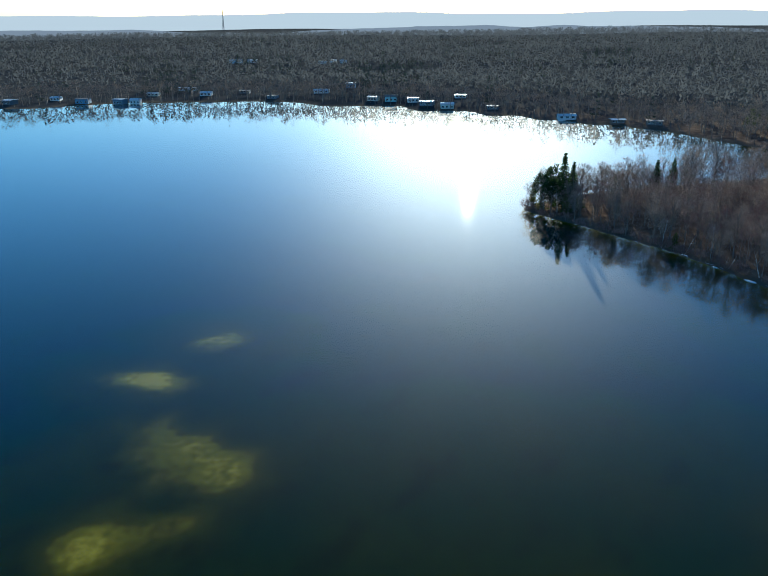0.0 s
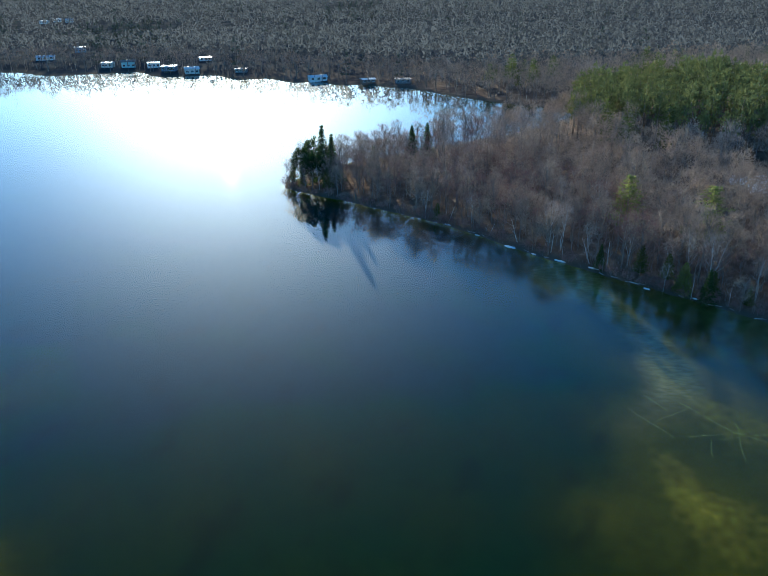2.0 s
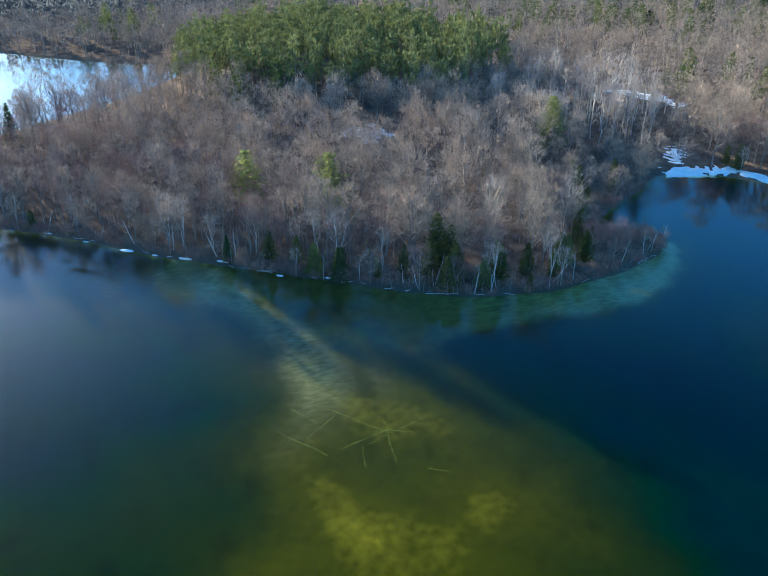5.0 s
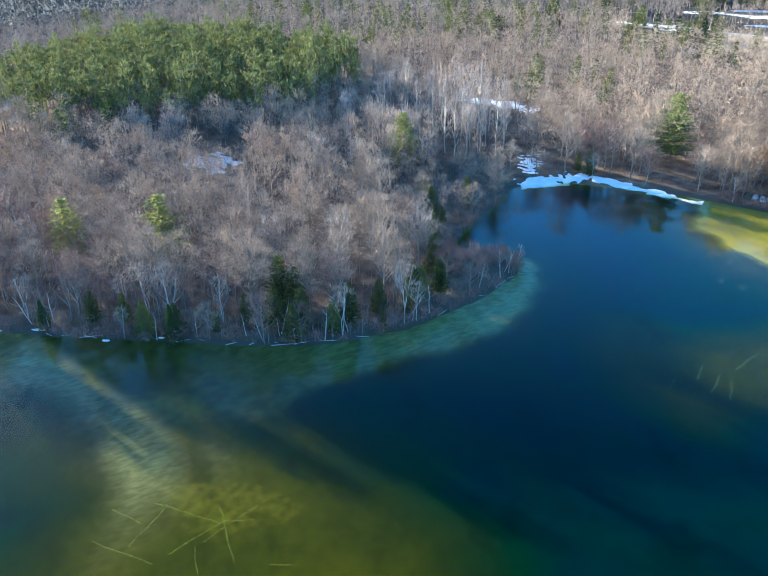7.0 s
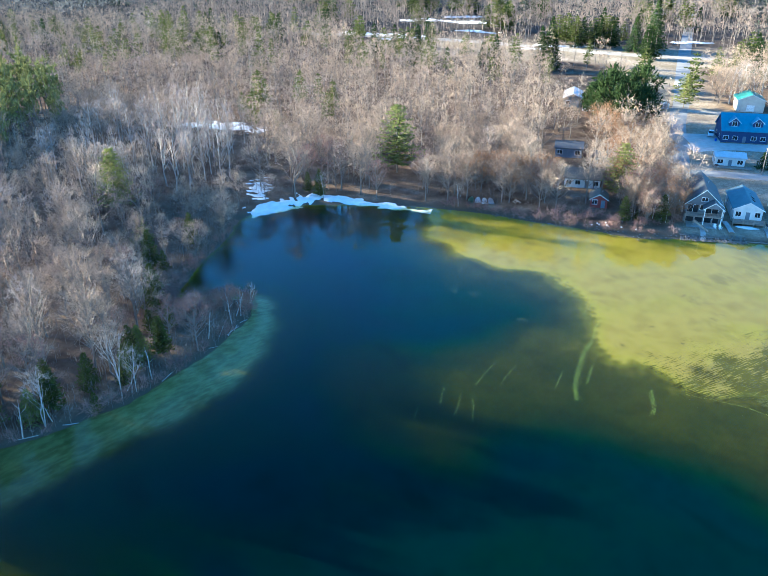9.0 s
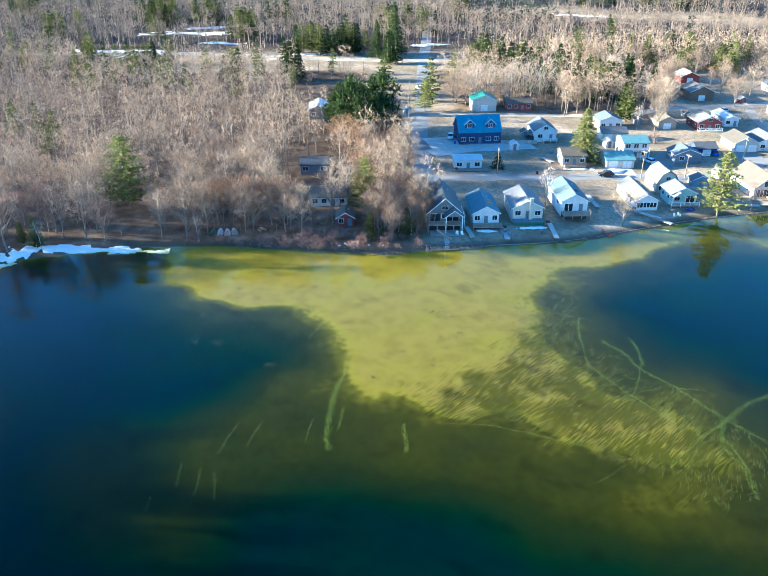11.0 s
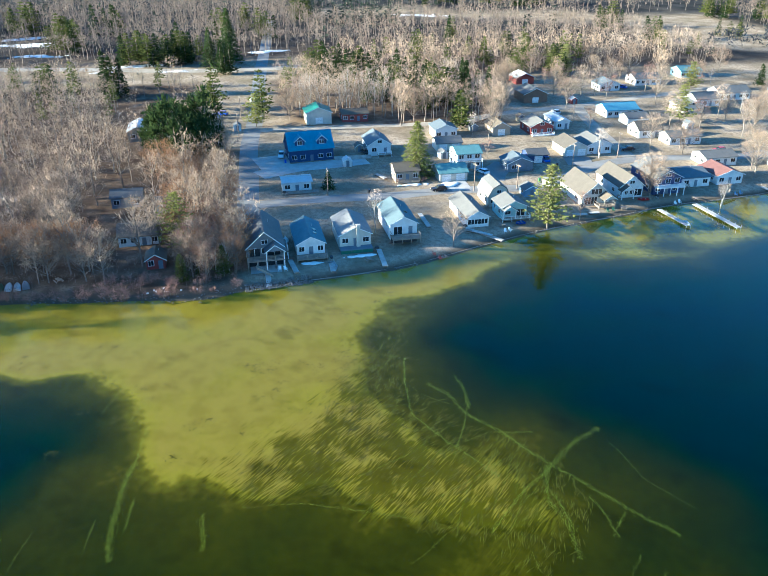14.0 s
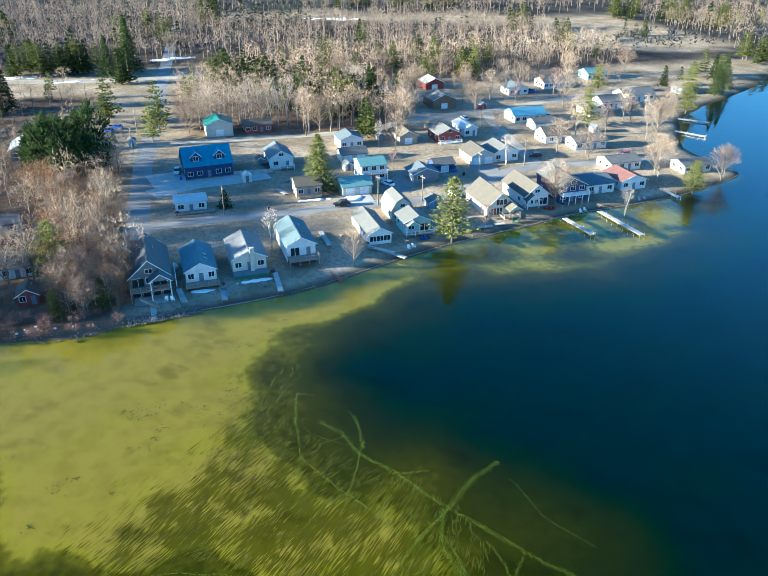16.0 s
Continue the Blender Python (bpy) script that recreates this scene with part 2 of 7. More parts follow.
def signed(poly, x, y):
    """Distance to a closed outline, negative inside."""
    x, y = np.asarray(x, float), np.asarray(y, float)
    best, inside = np.full(x.shape, 1e9), np.zeros(x.shape, bool)
    for (ax, ay), (bx, by) in zip(poly, np.roll(poly, -1, 0)):
        dx, dy = bx - ax, by - ay
        u = np.clip(((x - ax) * dx + (y - ay) * dy) / (dx * dx + dy * dy + 1e-9), 0, 1)
        best = np.minimum(best, np.hypot(x - ax - u * dx, y - ay - u * dy))
        if abs(dy) > 1e-9:
            inside ^= ((ay > y) != (by > y)) & (x < ax + (y - ay) / dy * dx)
    return np.where(inside, -best, best)


def waves(x, y, s, seed=0):
    """Cheap smooth variation in -1..1 over about s metres."""
    r = np.random.default_rng(seed)
    v = 0
    for k in range(5):
        a, p, f = r.uniform(0, 6.28), r.uniform(0, 6.28), r.uniform(0.7, 1.6)
        v = v + np.sin((x * math.cos(a) + y * math.sin(a)) / s * f * 3.1 + p + 0.8 * np.sin((x * math.sin(a) - y * math.cos(a)) / s * 2.0 + p))
    return v / 3.2


FIELD_S = soften(np.array([(602, -280), (640, -380), (519, -354), (466, -356), (448, -315), (470, -293), (486, -256), (530, -262)], float))
LAKE_S, SHELF_S, SLOPE_S, MARL_S, BAR_S, PINES_S = soften(LAKE), soften(SHELF), soften(SLOPE), soften(MARL), soften(BAR), soften(PINES)
SHOALS_S = [soften(p) for p in SHOALS]


def smooth(a, b, v):
    u = np.clip((v - a) / (b - a), 0, 1)
    return u * u * (3 - 2 * u)


def town(x, y):
    """1 on the lawns of the houses by the lake, 0 in the woods."""
    edge = np.where(y > -60, 352, np.where(y > -105, 345, 430)) + 6 * waves(x, y, 40, 3)
    m = smooth(4, -4, y + 2.5 * waves(x, y, 15, 4)) * smooth(8, -8, x - edge)
    m = np.maximum(m, smooth(6, -2, np.abs(x - 462) - 22) * smooth(150, 140, y) * smooth(-60, -40, y))
    m = np.maximum(m, smooth(8, -4, np.abs(y + 8) - 14) * smooth(340, 350, x) * smooth(500, 480, x))
    m = np.maximum(m, smooth(6, -4, np.abs((x - 665) - 0.4 * (y + 120)) - 26) * smooth(-60, -80, y) * smooth(-310, -290, y))
    m = np.maximum(m, smooth(6, -4, signed(FIELD_S, x, y)))
    return m


def terrain(x, y, depths=False):
    x, y = np.asarray(x, float), np.asarray(y, float)
    d = signed(LAKE_S, x, y) + 0.5 * waves(x, y, 9, 1)
    land = 0.1 + 0.9 * smooth(0, 4, d) + 0.8 * smooth(4, 60, d) + 1.2 * smooth(30, 300, d)
    wild = 1 - town(x, y)
    land = land + wild * smooth(6, 40, d) * (0.5 * waves(x, y, 22, 2)) + 5.0 * smooth(30, -40, signed(PINES_S, x, y))
    far = np.hypot(x - 60, y)
    land = land + smooth(500, 1700, far) * (3 + 5 * waves(x, y, 600, 5))
    # depth from 0 on the bright shelf to 1 in the holes
    shelf = signed(SHELF_S, x, y) + 1.3 * waves(x, y, 8, 6)
    drop = np.interp(shelf, [-2, 0, 2, 8, 16, 28], [0, 0.05, 0.17, 0.45, 0.74, 1.0])
    slope = np.clip(0.18 + 0.0125 * shelf, 0.18, 0.46) + np.interp(signed(SLOPE_S, x, y) + 2 * waves(x, y, 11, 9), [-8, -2, 4, 10, 22], [0, 0.07, 0.28, 0.52, 0.8]) + 0.03 * waves(x, y, 5, 16)
    bar = np.interp(signed(BAR_S, x, y) + 1.5 * waves(x, y, 10, 8), [-8, 0, 5, 12, 26], [0.26, 0.30, 0.43, 0.64, 1.0]) + np.interp(y, [38, 64], [0.3, 0]) + 0.03 * waves(x, y, 5, 15)
    marl = np.interp(signed(MARL_S, x, y) + 0.8 * waves(x, y, 7, 7), [-3, 0, 2.5, 7, 18], [0.17, 0.26, 0.5, 0.78, 1.0])
    drop = np.minimum(np.minimum(drop, slope), np.minimum(bar, marl))
    for k, p in enumerate(SHOALS_S):
        drop = np.minimum(drop, np.interp(signed(p, x, y) + 1.6 * waves(x, y, 6, 24 + k), [-3, 0, 1.5, 8, 20], [0.17, 0.22, 0.42, 0.62, 1.0]))
    drop = np.minimum(drop, 0.65 + 0.05 * waves(x, y, 14, 29) + 0.5 * smooth(0.7, 1.5, np.hypot((x - 5) / 95, (y - 72) / 42)))
    drop = np.minimum(np.maximum(drop, (0.13 + 0.06 * waves(x, y, 9, 33)) * smooth(-48, -66, y) * smooth(200, 215, x)), 1.0)
    floor = -1.1 - 0.06 * waves(x, y, 12, 10) - 0.5 * drop
    bed = np.maximum(floor, -0.1 + d * 0.22) * smooth(0, -2.0, d) - 0.1 * (1 - smooth(0, -2.0, d))
    if depths:
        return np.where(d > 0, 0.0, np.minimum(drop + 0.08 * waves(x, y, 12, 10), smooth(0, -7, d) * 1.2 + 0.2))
    return np.where(d > 0, land, np.minimum(bed, -0.1))




def mesh_of(name, verts, faces, mats):
    me = bpy.data.meshes.new(name)
    verts, faces = np.asarray(verts, np.float32), np.asarray(faces, np.int32)
    k = faces.shape[1]
    me.vertices.add(len(verts)), me.loops.add(faces.size), me.polygons.add(len(faces))
    me.vertices.foreach_set("co", verts.ravel())
    me.loops.foreach_set("vertex_index", faces.ravel())
    me.polygons.foreach_set("loop_start", np.arange(0, faces.size, k, dtype=np.int32))
    for m in (mats if isinstance(mats, (list, tuple)) else [mats]):
        me.materials.append(m)
    me.update(calc_edges=True)
    return me


# ---------------- ground and lake ----------------
def spaced(a, b, step, lo, hi):
    core = list(np.arange(a, b, step))
    up, v, s = [], b, step
    while v < hi:
        up.append(v)
        s *= 1.16
        v += s
    down, v, s = [], a, step
    while v > lo:
        s *= 1.16
        v -= s
        down.append(v)
    return np.array(down[::-1] + core + up)


gx, gy = spaced(-60, 400, 2.0, -2600, 3600), spaced(-230, 320, 2.0, -2600, 3800)
GX, GY = np.meshgrid(gx, gy, indexing="ij")
GZ = terrain(GX.ravel(), GY.ravel())
GH = GZ.reshape(GX.shape)


def height(x, y):
    """The ground's height, from the sheet itself."""
    i, j = min(max(int(np.searchsorted(gx, x)) - 1, 0), len(gx) - 2), min(max(int(np.searchsorted(gy, y)) - 1, 0), len(gy) - 2)
    u, v = (x - gx[i]) / (gx[i + 1] - gx[i]), (y - gy[j]) / (gy[j + 1] - gy[j])
    return float((GH[i, j] * (1 - u) + GH[i + 1, j] * u) * (1 - v) + (GH[i, j + 1] * (1 - u) + GH[i + 1, j + 1] * u) * v)


idx = np.arange(GX.size).reshape(GX.shape)
quads = np.stack([idx[:-1, :-1], idx[1:, :-1], idx[1:, 1:], idx[:-1, 1:]], -1).reshape(-1, 4)
gm = mesh_of("ground", np.stack([GX.ravel(), GY.ravel(), GZ], 1), quads, [])
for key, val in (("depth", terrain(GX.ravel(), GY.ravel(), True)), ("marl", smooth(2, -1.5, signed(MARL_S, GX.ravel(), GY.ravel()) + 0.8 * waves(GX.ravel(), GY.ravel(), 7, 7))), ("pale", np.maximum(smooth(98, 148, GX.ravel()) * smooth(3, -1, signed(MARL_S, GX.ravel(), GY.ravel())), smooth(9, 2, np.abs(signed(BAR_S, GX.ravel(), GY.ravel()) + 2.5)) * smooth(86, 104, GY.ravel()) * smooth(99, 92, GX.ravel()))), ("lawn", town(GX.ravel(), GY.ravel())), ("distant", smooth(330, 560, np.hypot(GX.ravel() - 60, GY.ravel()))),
                 ("weed", smooth(4, -16, GX.ravel() + 4 * waves(GX.ravel(), GY.ravel(), 12, 13) - np.interp(GY.ravel(), [-40, -25, -17, -7, 2, 12, 20, 40], [222, 210, 197, 188, 183, 174, 166, 120])) * smooth(40, 25, GY.ravel()))):
    gm.attributes.new(key, "FLOAT", "POINT").data.foreach_set("value", val.astype(np.float32))
gm.polygons.foreach_set("use_smooth", np.ones(len(gm.polygons), bool))

GROUND = bpy.data.materials.new("ground_and_lake_bed")
GROUND.use_nodes = True
nt = GROUND.node_tree
N, LK = nt.nodes, nt.links
bsdf = N["Principled BSDF"]
bsdf.inputs["Roughness"].default_value = 0.95
bsdf.inputs["Specular IOR Level"].default_value = 0.0
geo = N.new("ShaderNodeNewGeometry")
sep = N.new("ShaderNodeSeparateXYZ")
LK.new(geo.outputs["Position"], sep.inputs[0])


def noise_node(scale, detail=4, stretch=None, rot=0, bend=0.0):
    n = N.new("ShaderNodeTexNoise")
    n.inputs["Scale"].default_value, n.inputs["Detail"].default_value = scale, detail
    if stretch:
        turn, mp = N.new("ShaderNodeMapping"), N.new("ShaderNodeMapping")
        turn.inputs["Rotation"].default_value = (0, 0, radians(rot))
        mp.inputs["Scale"].default_value = stretch
        src = geo.outputs["Position"]
        if bend:
            low, add = N.new("ShaderNodeTexNoise"), N.new("ShaderNodeVectorMath")
            low.inputs["Scale"].default_value, low.inputs["Detail"].default_value = 0.11, 1
            add.operation = "MULTIPLY_ADD"
            add.inputs[1].default_value = (bend * 4, bend * 4, 0)
            LK.new(src, low.inputs[0]), LK.new(low.outputs["Color"], add.inputs[0]), LK.new(src, add.inputs[2])
            src = add.outputs[0]
        LK.new(src, turn.inputs[0]), LK.new(turn.outputs[0], mp.inputs[0]), LK.new(mp.outputs[0], n.inputs[0])
    else:
        LK.new(geo.outputs["Position"], n.inputs[0])
    return n.outputs[0]


def ramp_node(fac, stops, mode="LINEAR"):
    r = N.new("ShaderNodeValToRGB")
    r.color_ramp.interpolation = mode
    e = r.color_ramp.elements
    while len(e) < len(stops):
        e.new(0.5)
    for el, (p, c) in zip(e, stops):
        el.position, el.color = p, (*c, 1)
    LK.new(fac, r.inputs[0])
    return r.outputs[0]


def mix_node(fac, a, b, mode="MIX"):
    m = N.new("ShaderNodeMix")
    m.data_type, m.blend_type = "RGBA", mode
    for sock, v in ((m.inputs[0], fac), (m.inputs[6], a), (m.inputs[7], b)):
        if isinstance(v, (int, float)):
            sock.default_value = v
        elif isinstance(v, tuple):
            sock.default_value = (*v, 1)
        else:
            LK.new(v, sock)
    return m.outputs[2]


def map_node(v, a, b, c=0.0, d=1.0):
    m = N.new("ShaderNodeMapRange")
    for i, k in enumerate((a, b, c, d)):
        m.inputs[i + 1].default_value = k
    LK.new(v, m.inputs[0])
    return m.outputs[0]


def attr_node(name):
    a = N.new("ShaderNodeAttribute")
    a.attribute_name = name
    return a.outputs["Fac"]


litter = ramp_node(noise_node(0.25, 6), [(0.3, (0.075, 0.05, 0.035)), (0.55, (0.16, 0.11, 0.075)), (0.75, (0.25, 0.185, 0.13))])
litter = mix_node(map_node(noise_node(2.2, 4), 0.45, 0.75), litter, (0.10, 0.075, 0.05))
lawn_c = ramp_node(noise_node(0.09, 5), [(0.30, (0.20, 0.158, 0.108)), (0.5, (0.32, 0.255, 0.18)), (0.72, (0.45, 0.365, 0.27))])
lawn_c = mix_node(map_node(noise_node(0.8, 8), 0.42, 0.66, 0, 0.65), lawn_c, (0.17, 0.13, 0.09))
lawn_c = mix_node(map_node(noise_node(4.0, 6), 0.5, 0.7, 0, 0.6), lawn_c, (0.08, 0.062, 0.04))
lawn_c = mix_node(map_node(noise_node(0.05, 6), 0.54, 0.66, 0, 0.3), lawn_c, (0.14, 0.125, 0.07))
# floor goes dark grey with distance, haze put into its colour
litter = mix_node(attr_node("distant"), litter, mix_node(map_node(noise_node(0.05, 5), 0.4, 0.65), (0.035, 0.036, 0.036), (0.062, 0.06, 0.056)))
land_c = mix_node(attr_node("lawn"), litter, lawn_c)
shore_c = mix_node(map_node(sep.outputs[2], 0.25, 0.8), (0.09, 0.075, 0.055), land_c)
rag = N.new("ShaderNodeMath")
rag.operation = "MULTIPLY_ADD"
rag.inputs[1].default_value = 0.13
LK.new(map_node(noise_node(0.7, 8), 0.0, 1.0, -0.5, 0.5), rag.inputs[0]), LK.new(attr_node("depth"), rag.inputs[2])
# the ramp paints light lost in the water: bed darkens to navy with depth
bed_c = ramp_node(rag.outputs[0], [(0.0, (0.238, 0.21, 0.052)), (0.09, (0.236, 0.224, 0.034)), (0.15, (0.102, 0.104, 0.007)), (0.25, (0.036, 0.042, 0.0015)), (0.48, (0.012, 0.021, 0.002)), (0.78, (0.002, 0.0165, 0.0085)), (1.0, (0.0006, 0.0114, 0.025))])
# dark silt and pale marl, with tree reflections and sky sheen painted in
silt_sheen = mix_node(map_node(noise_node(0.5, 6), 0.4, 0.65), (0.085, 0.08, 0.035), (0.05, 0.048, 0.018))
silt_sheen = mix_node(attr_node("pale"), silt_sheen, mix_node(map_node(noise_node(0.9, 7, (0.5, 1.6, 1), 30), 0.38, 0.62), (0.25, 0.265, 0.20), (0.155, 0.165, 0.12)))
marl_fac = N.new("ShaderNodeMath")
marl_fac.operation = "MAXIMUM"
LK.new(attr_node("marl"), marl_fac.inputs[0]), LK.new(map_node(attr_node("pale"), 0.0, 1.0, 0.0, 0.55), marl_fac.inputs[1])
near_marl = N.new("ShaderNodeMath")
near_marl.operation = "MULTIPLY"
LK.new(marl_fac.outputs[0], near_marl.inputs[0]), LK.new(map_node(rag.outputs[0], 0.5, 0.26), near_marl.inputs[1])
bed_c = mix_node(near_marl.outputs[0], bed_c, silt_sheen)
streak = noise_node(5.5, 8, (0.075, 1.0, 1), 48, 0.3)
clump = N.new("ShaderNodeMath")
clump.operation = "MULTIPLY_ADD"
clump.inputs[1].default_value = 0.8
LK.new(map_node(noise_node(0.22, 5), 0, 1, -0.5, 0.5), clump.inputs[0]), LK.new(streak, clump.inputs[2])
dense = N.new("ShaderNodeMath")
dense.operation = "MULTIPLY_ADD"
dense.inputs[1].default_value = 0.33
LK.new(attr_node("weed"), dense.inputs[0]), LK.new(clump.outputs[0], dense.inputs[2])
mats_ = map_node(dense.outputs[0], 0.70, 0.80)
weedfac = N.new("ShaderNodeMath")
weedfac.operation = "MULTIPLY"
LK.new(mats_, weedfac.inputs[0]), LK.new(map_node(attr_node("weed"), 0.0, 0.12), weedfac.inputs[1])
shallow = N.new("ShaderNodeMath")
shallow.operation = "MULTIPLY"
LK.new(weedfac.outputs[0], shallow.inputs[0]), LK.new(map_node(attr_node("depth"), 0.24, 0.14), shallow.inputs[1])
bed_c = mix_node(shallow.outputs[0], bed_c, (0.31, 0.36, 0.09), "MULTIPLY")
mottle = map_node(noise_node(0.35, 7), 0.42, 0.66, 0, 0.4)
bed_c = mix_node(mottle, bed_c, (0.62, 0.58, 0.5), "MULTIPLY")
spots = map_node(noise_node(0.16, 8, (1.0, 0.55, 1), 40), 0.58, 0.68, 0, 0.5)
bed_c = mix_node(spots, bed_c, (0.35, 0.40, 0.30), "MULTIPLY")
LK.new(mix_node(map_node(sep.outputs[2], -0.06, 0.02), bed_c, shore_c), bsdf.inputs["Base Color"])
bump = N.new("ShaderNodeBump")
bump.inputs["Strength"].default_value, bump.inputs["Distance"].default_value = 0.5, 0.15
LK.new(map_node(sep.outputs[2], 0.0, 0.3, 0.0, 0.5), bump.inputs["Strength"]), LK.new(noise_node(3.0, 5), bump.inputs["Height"]), LK.new(bump.outputs[0], bsdf.inputs["Normal"])
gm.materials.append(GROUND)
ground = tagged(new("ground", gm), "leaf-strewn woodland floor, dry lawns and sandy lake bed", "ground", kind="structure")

WATER = bpy.data.materials.new("clear_lake_water")
WATER.use_nodes = True
wt = WATER.node_tree
for nd in list(wt.nodes):
    wt.nodes.remove(nd)
wo = wt.nodes.new("ShaderNodeOutputMaterial")
clear = wt.nodes.new("ShaderNodeBsdfTransparent")
clear.inputs[0].default_value = (0.96, 0.92, 0.60, 1)
gloss = wt.nodes.new("ShaderNodeBsdfGlossy")
gloss2 = wt.nodes.new("ShaderNodeBsdfGlossy")
gloss.inputs["Roughness"].default_value = 0.015
gloss2.inputs["Roughness"].default_value = 0.58
gloss2.distribution = "BECKMANN"
both = wt.nodes.new("ShaderNodeMixShader")
both.inputs[0].default_value = 0.055
face = wt.nodes.new("ShaderNodeLayerWeight")
face.inputs[0].default_value = 0.5
fpow = wt.nodes.new("ShaderNodeMath")
fpow.operation = "POWER"
fpow.inputs[1].default_value = 4.3
fres = wt.nodes.new("ShaderNodeMapRange")
fres.inputs[3].default_value, fres.inputs[4].default_value = 0.004, 1.0
surf = wt.nodes.new("ShaderNodeMixShader")
wg = wt.nodes.new("ShaderNodeNewGeometry")
rip = wt.nodes.new("ShaderNodeTexNoise")
rip.inputs["Scale"].default_value, rip.inputs["Detail"].default_value = 0.5, 4
wb = wt.nodes.new("ShaderNodeBump")
wb.inputs["Strength"].default_value, wb.inputs["Distance"].default_value = 0.006, 0.1
wt.links.new(wg.outputs["Position"], rip.inputs[0]), wt.links.new(rip.outputs[0], wb.inputs["Height"])
wt.links.new(face.outputs["Facing"], fpow.inputs[0]), wt.links.new(fpow.outputs[0], fres.inputs[0])
for g in (gloss, gloss2):
    wt.links.new(wb.outputs[0], g.inputs["Normal"])
wt.links.new(gloss.outputs[0], both.inputs[1]), wt.links.new(gloss2.outputs[0], both.inputs[2])
wt.links.new(fres.outputs[0], surf.inputs[0]), wt.links.new(clear.outputs[0], surf.inputs[1]), wt.links.new(both.outputs[0], surf.inputs[2])
wt.links.new(surf.outputs[0], wo.inputs[0])
water = tagged(new("water", mesh_of("water", [(-2000, -2000, 0), (1500, -2000, 0), (1500, 900, 0), (-2000, 900, 0)], [(0, 1, 2, 3)], WATER)), "calm clear lake water, blue-green over the drop-off", "water", kind="structure")


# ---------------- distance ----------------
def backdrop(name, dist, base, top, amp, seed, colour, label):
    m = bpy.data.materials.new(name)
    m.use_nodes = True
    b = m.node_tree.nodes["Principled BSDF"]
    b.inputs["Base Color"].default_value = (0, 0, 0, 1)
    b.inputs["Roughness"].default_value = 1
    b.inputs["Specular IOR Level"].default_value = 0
    # emission paints the haze: the hills glow in one flat colour
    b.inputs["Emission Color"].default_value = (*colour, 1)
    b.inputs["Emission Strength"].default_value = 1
    a = np.radians(np.linspace(-75, 200, 500))
    h = top + amp * waves(a * 1000, a * 0, 260, seed) + amp * 0.35 * waves(a * 1000, a * 0, 60, seed + 1) + amp * 0.1 * waves(a * 1000, a * 0, 12, seed + 2)
    x, y = dist * np.sin(a), dist * np.cos(a)
    v = np.concatenate([np.stack([x, y, np.full_like(x, base)], 1), np.stack([x, y, h], 1)])
    k = np.arange(499)
    f = np.stack([k, k + 1, k + 501, k + 500], 1)
    return tagged(new(name, mesh_of(name, v, f, m)), label, "hills", kind="structure")


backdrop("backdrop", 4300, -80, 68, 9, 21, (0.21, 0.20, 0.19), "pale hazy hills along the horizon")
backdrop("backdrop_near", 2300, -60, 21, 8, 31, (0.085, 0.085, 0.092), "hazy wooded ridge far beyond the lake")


# ---------------- trees ----------------
def tube(path, radii, sides, V, F):
    """A tapered tube along a path, added to the lists V and F (triangles)."""
    path = [Vector(p) for p in path]
    base = len(V)
    for i, p in enumerate(path):
        d = (path[min(i + 1, len(path) - 1)] - path[max(i - 1, 0)]).normalized()
        u = d.cross(Vector((0.3, 1, 0.1))).normalized()
        w = d.cross(u)
        for k in range(sides):
            a = 2 * math.pi * k / sides
            V.append(p + (u * math.cos(a) + w * math.sin(a)) * radii[i])
    for i in range(len(path) - 1):
        for k in range(sides):
            a, b = base + i * sides + k, base + i * sides + (k + 1) % sides
            F.append((a, b, b + sides)), F.append((a, b + sides, a + sides))


def sliver(p, d, length, width, V, F, r):
    """One thin tapering twig."""
    d = d.normalized()
    s = d.cross(Vector((r.uniform(-1, 1), r.uniform(-1, 1), r.uniform(-1, 1)))).normalized() * width * 0.5
    k = len(V)
    V += [p - s, p + s, p + d * length]
    F.append((k, k + 1, k + 2))


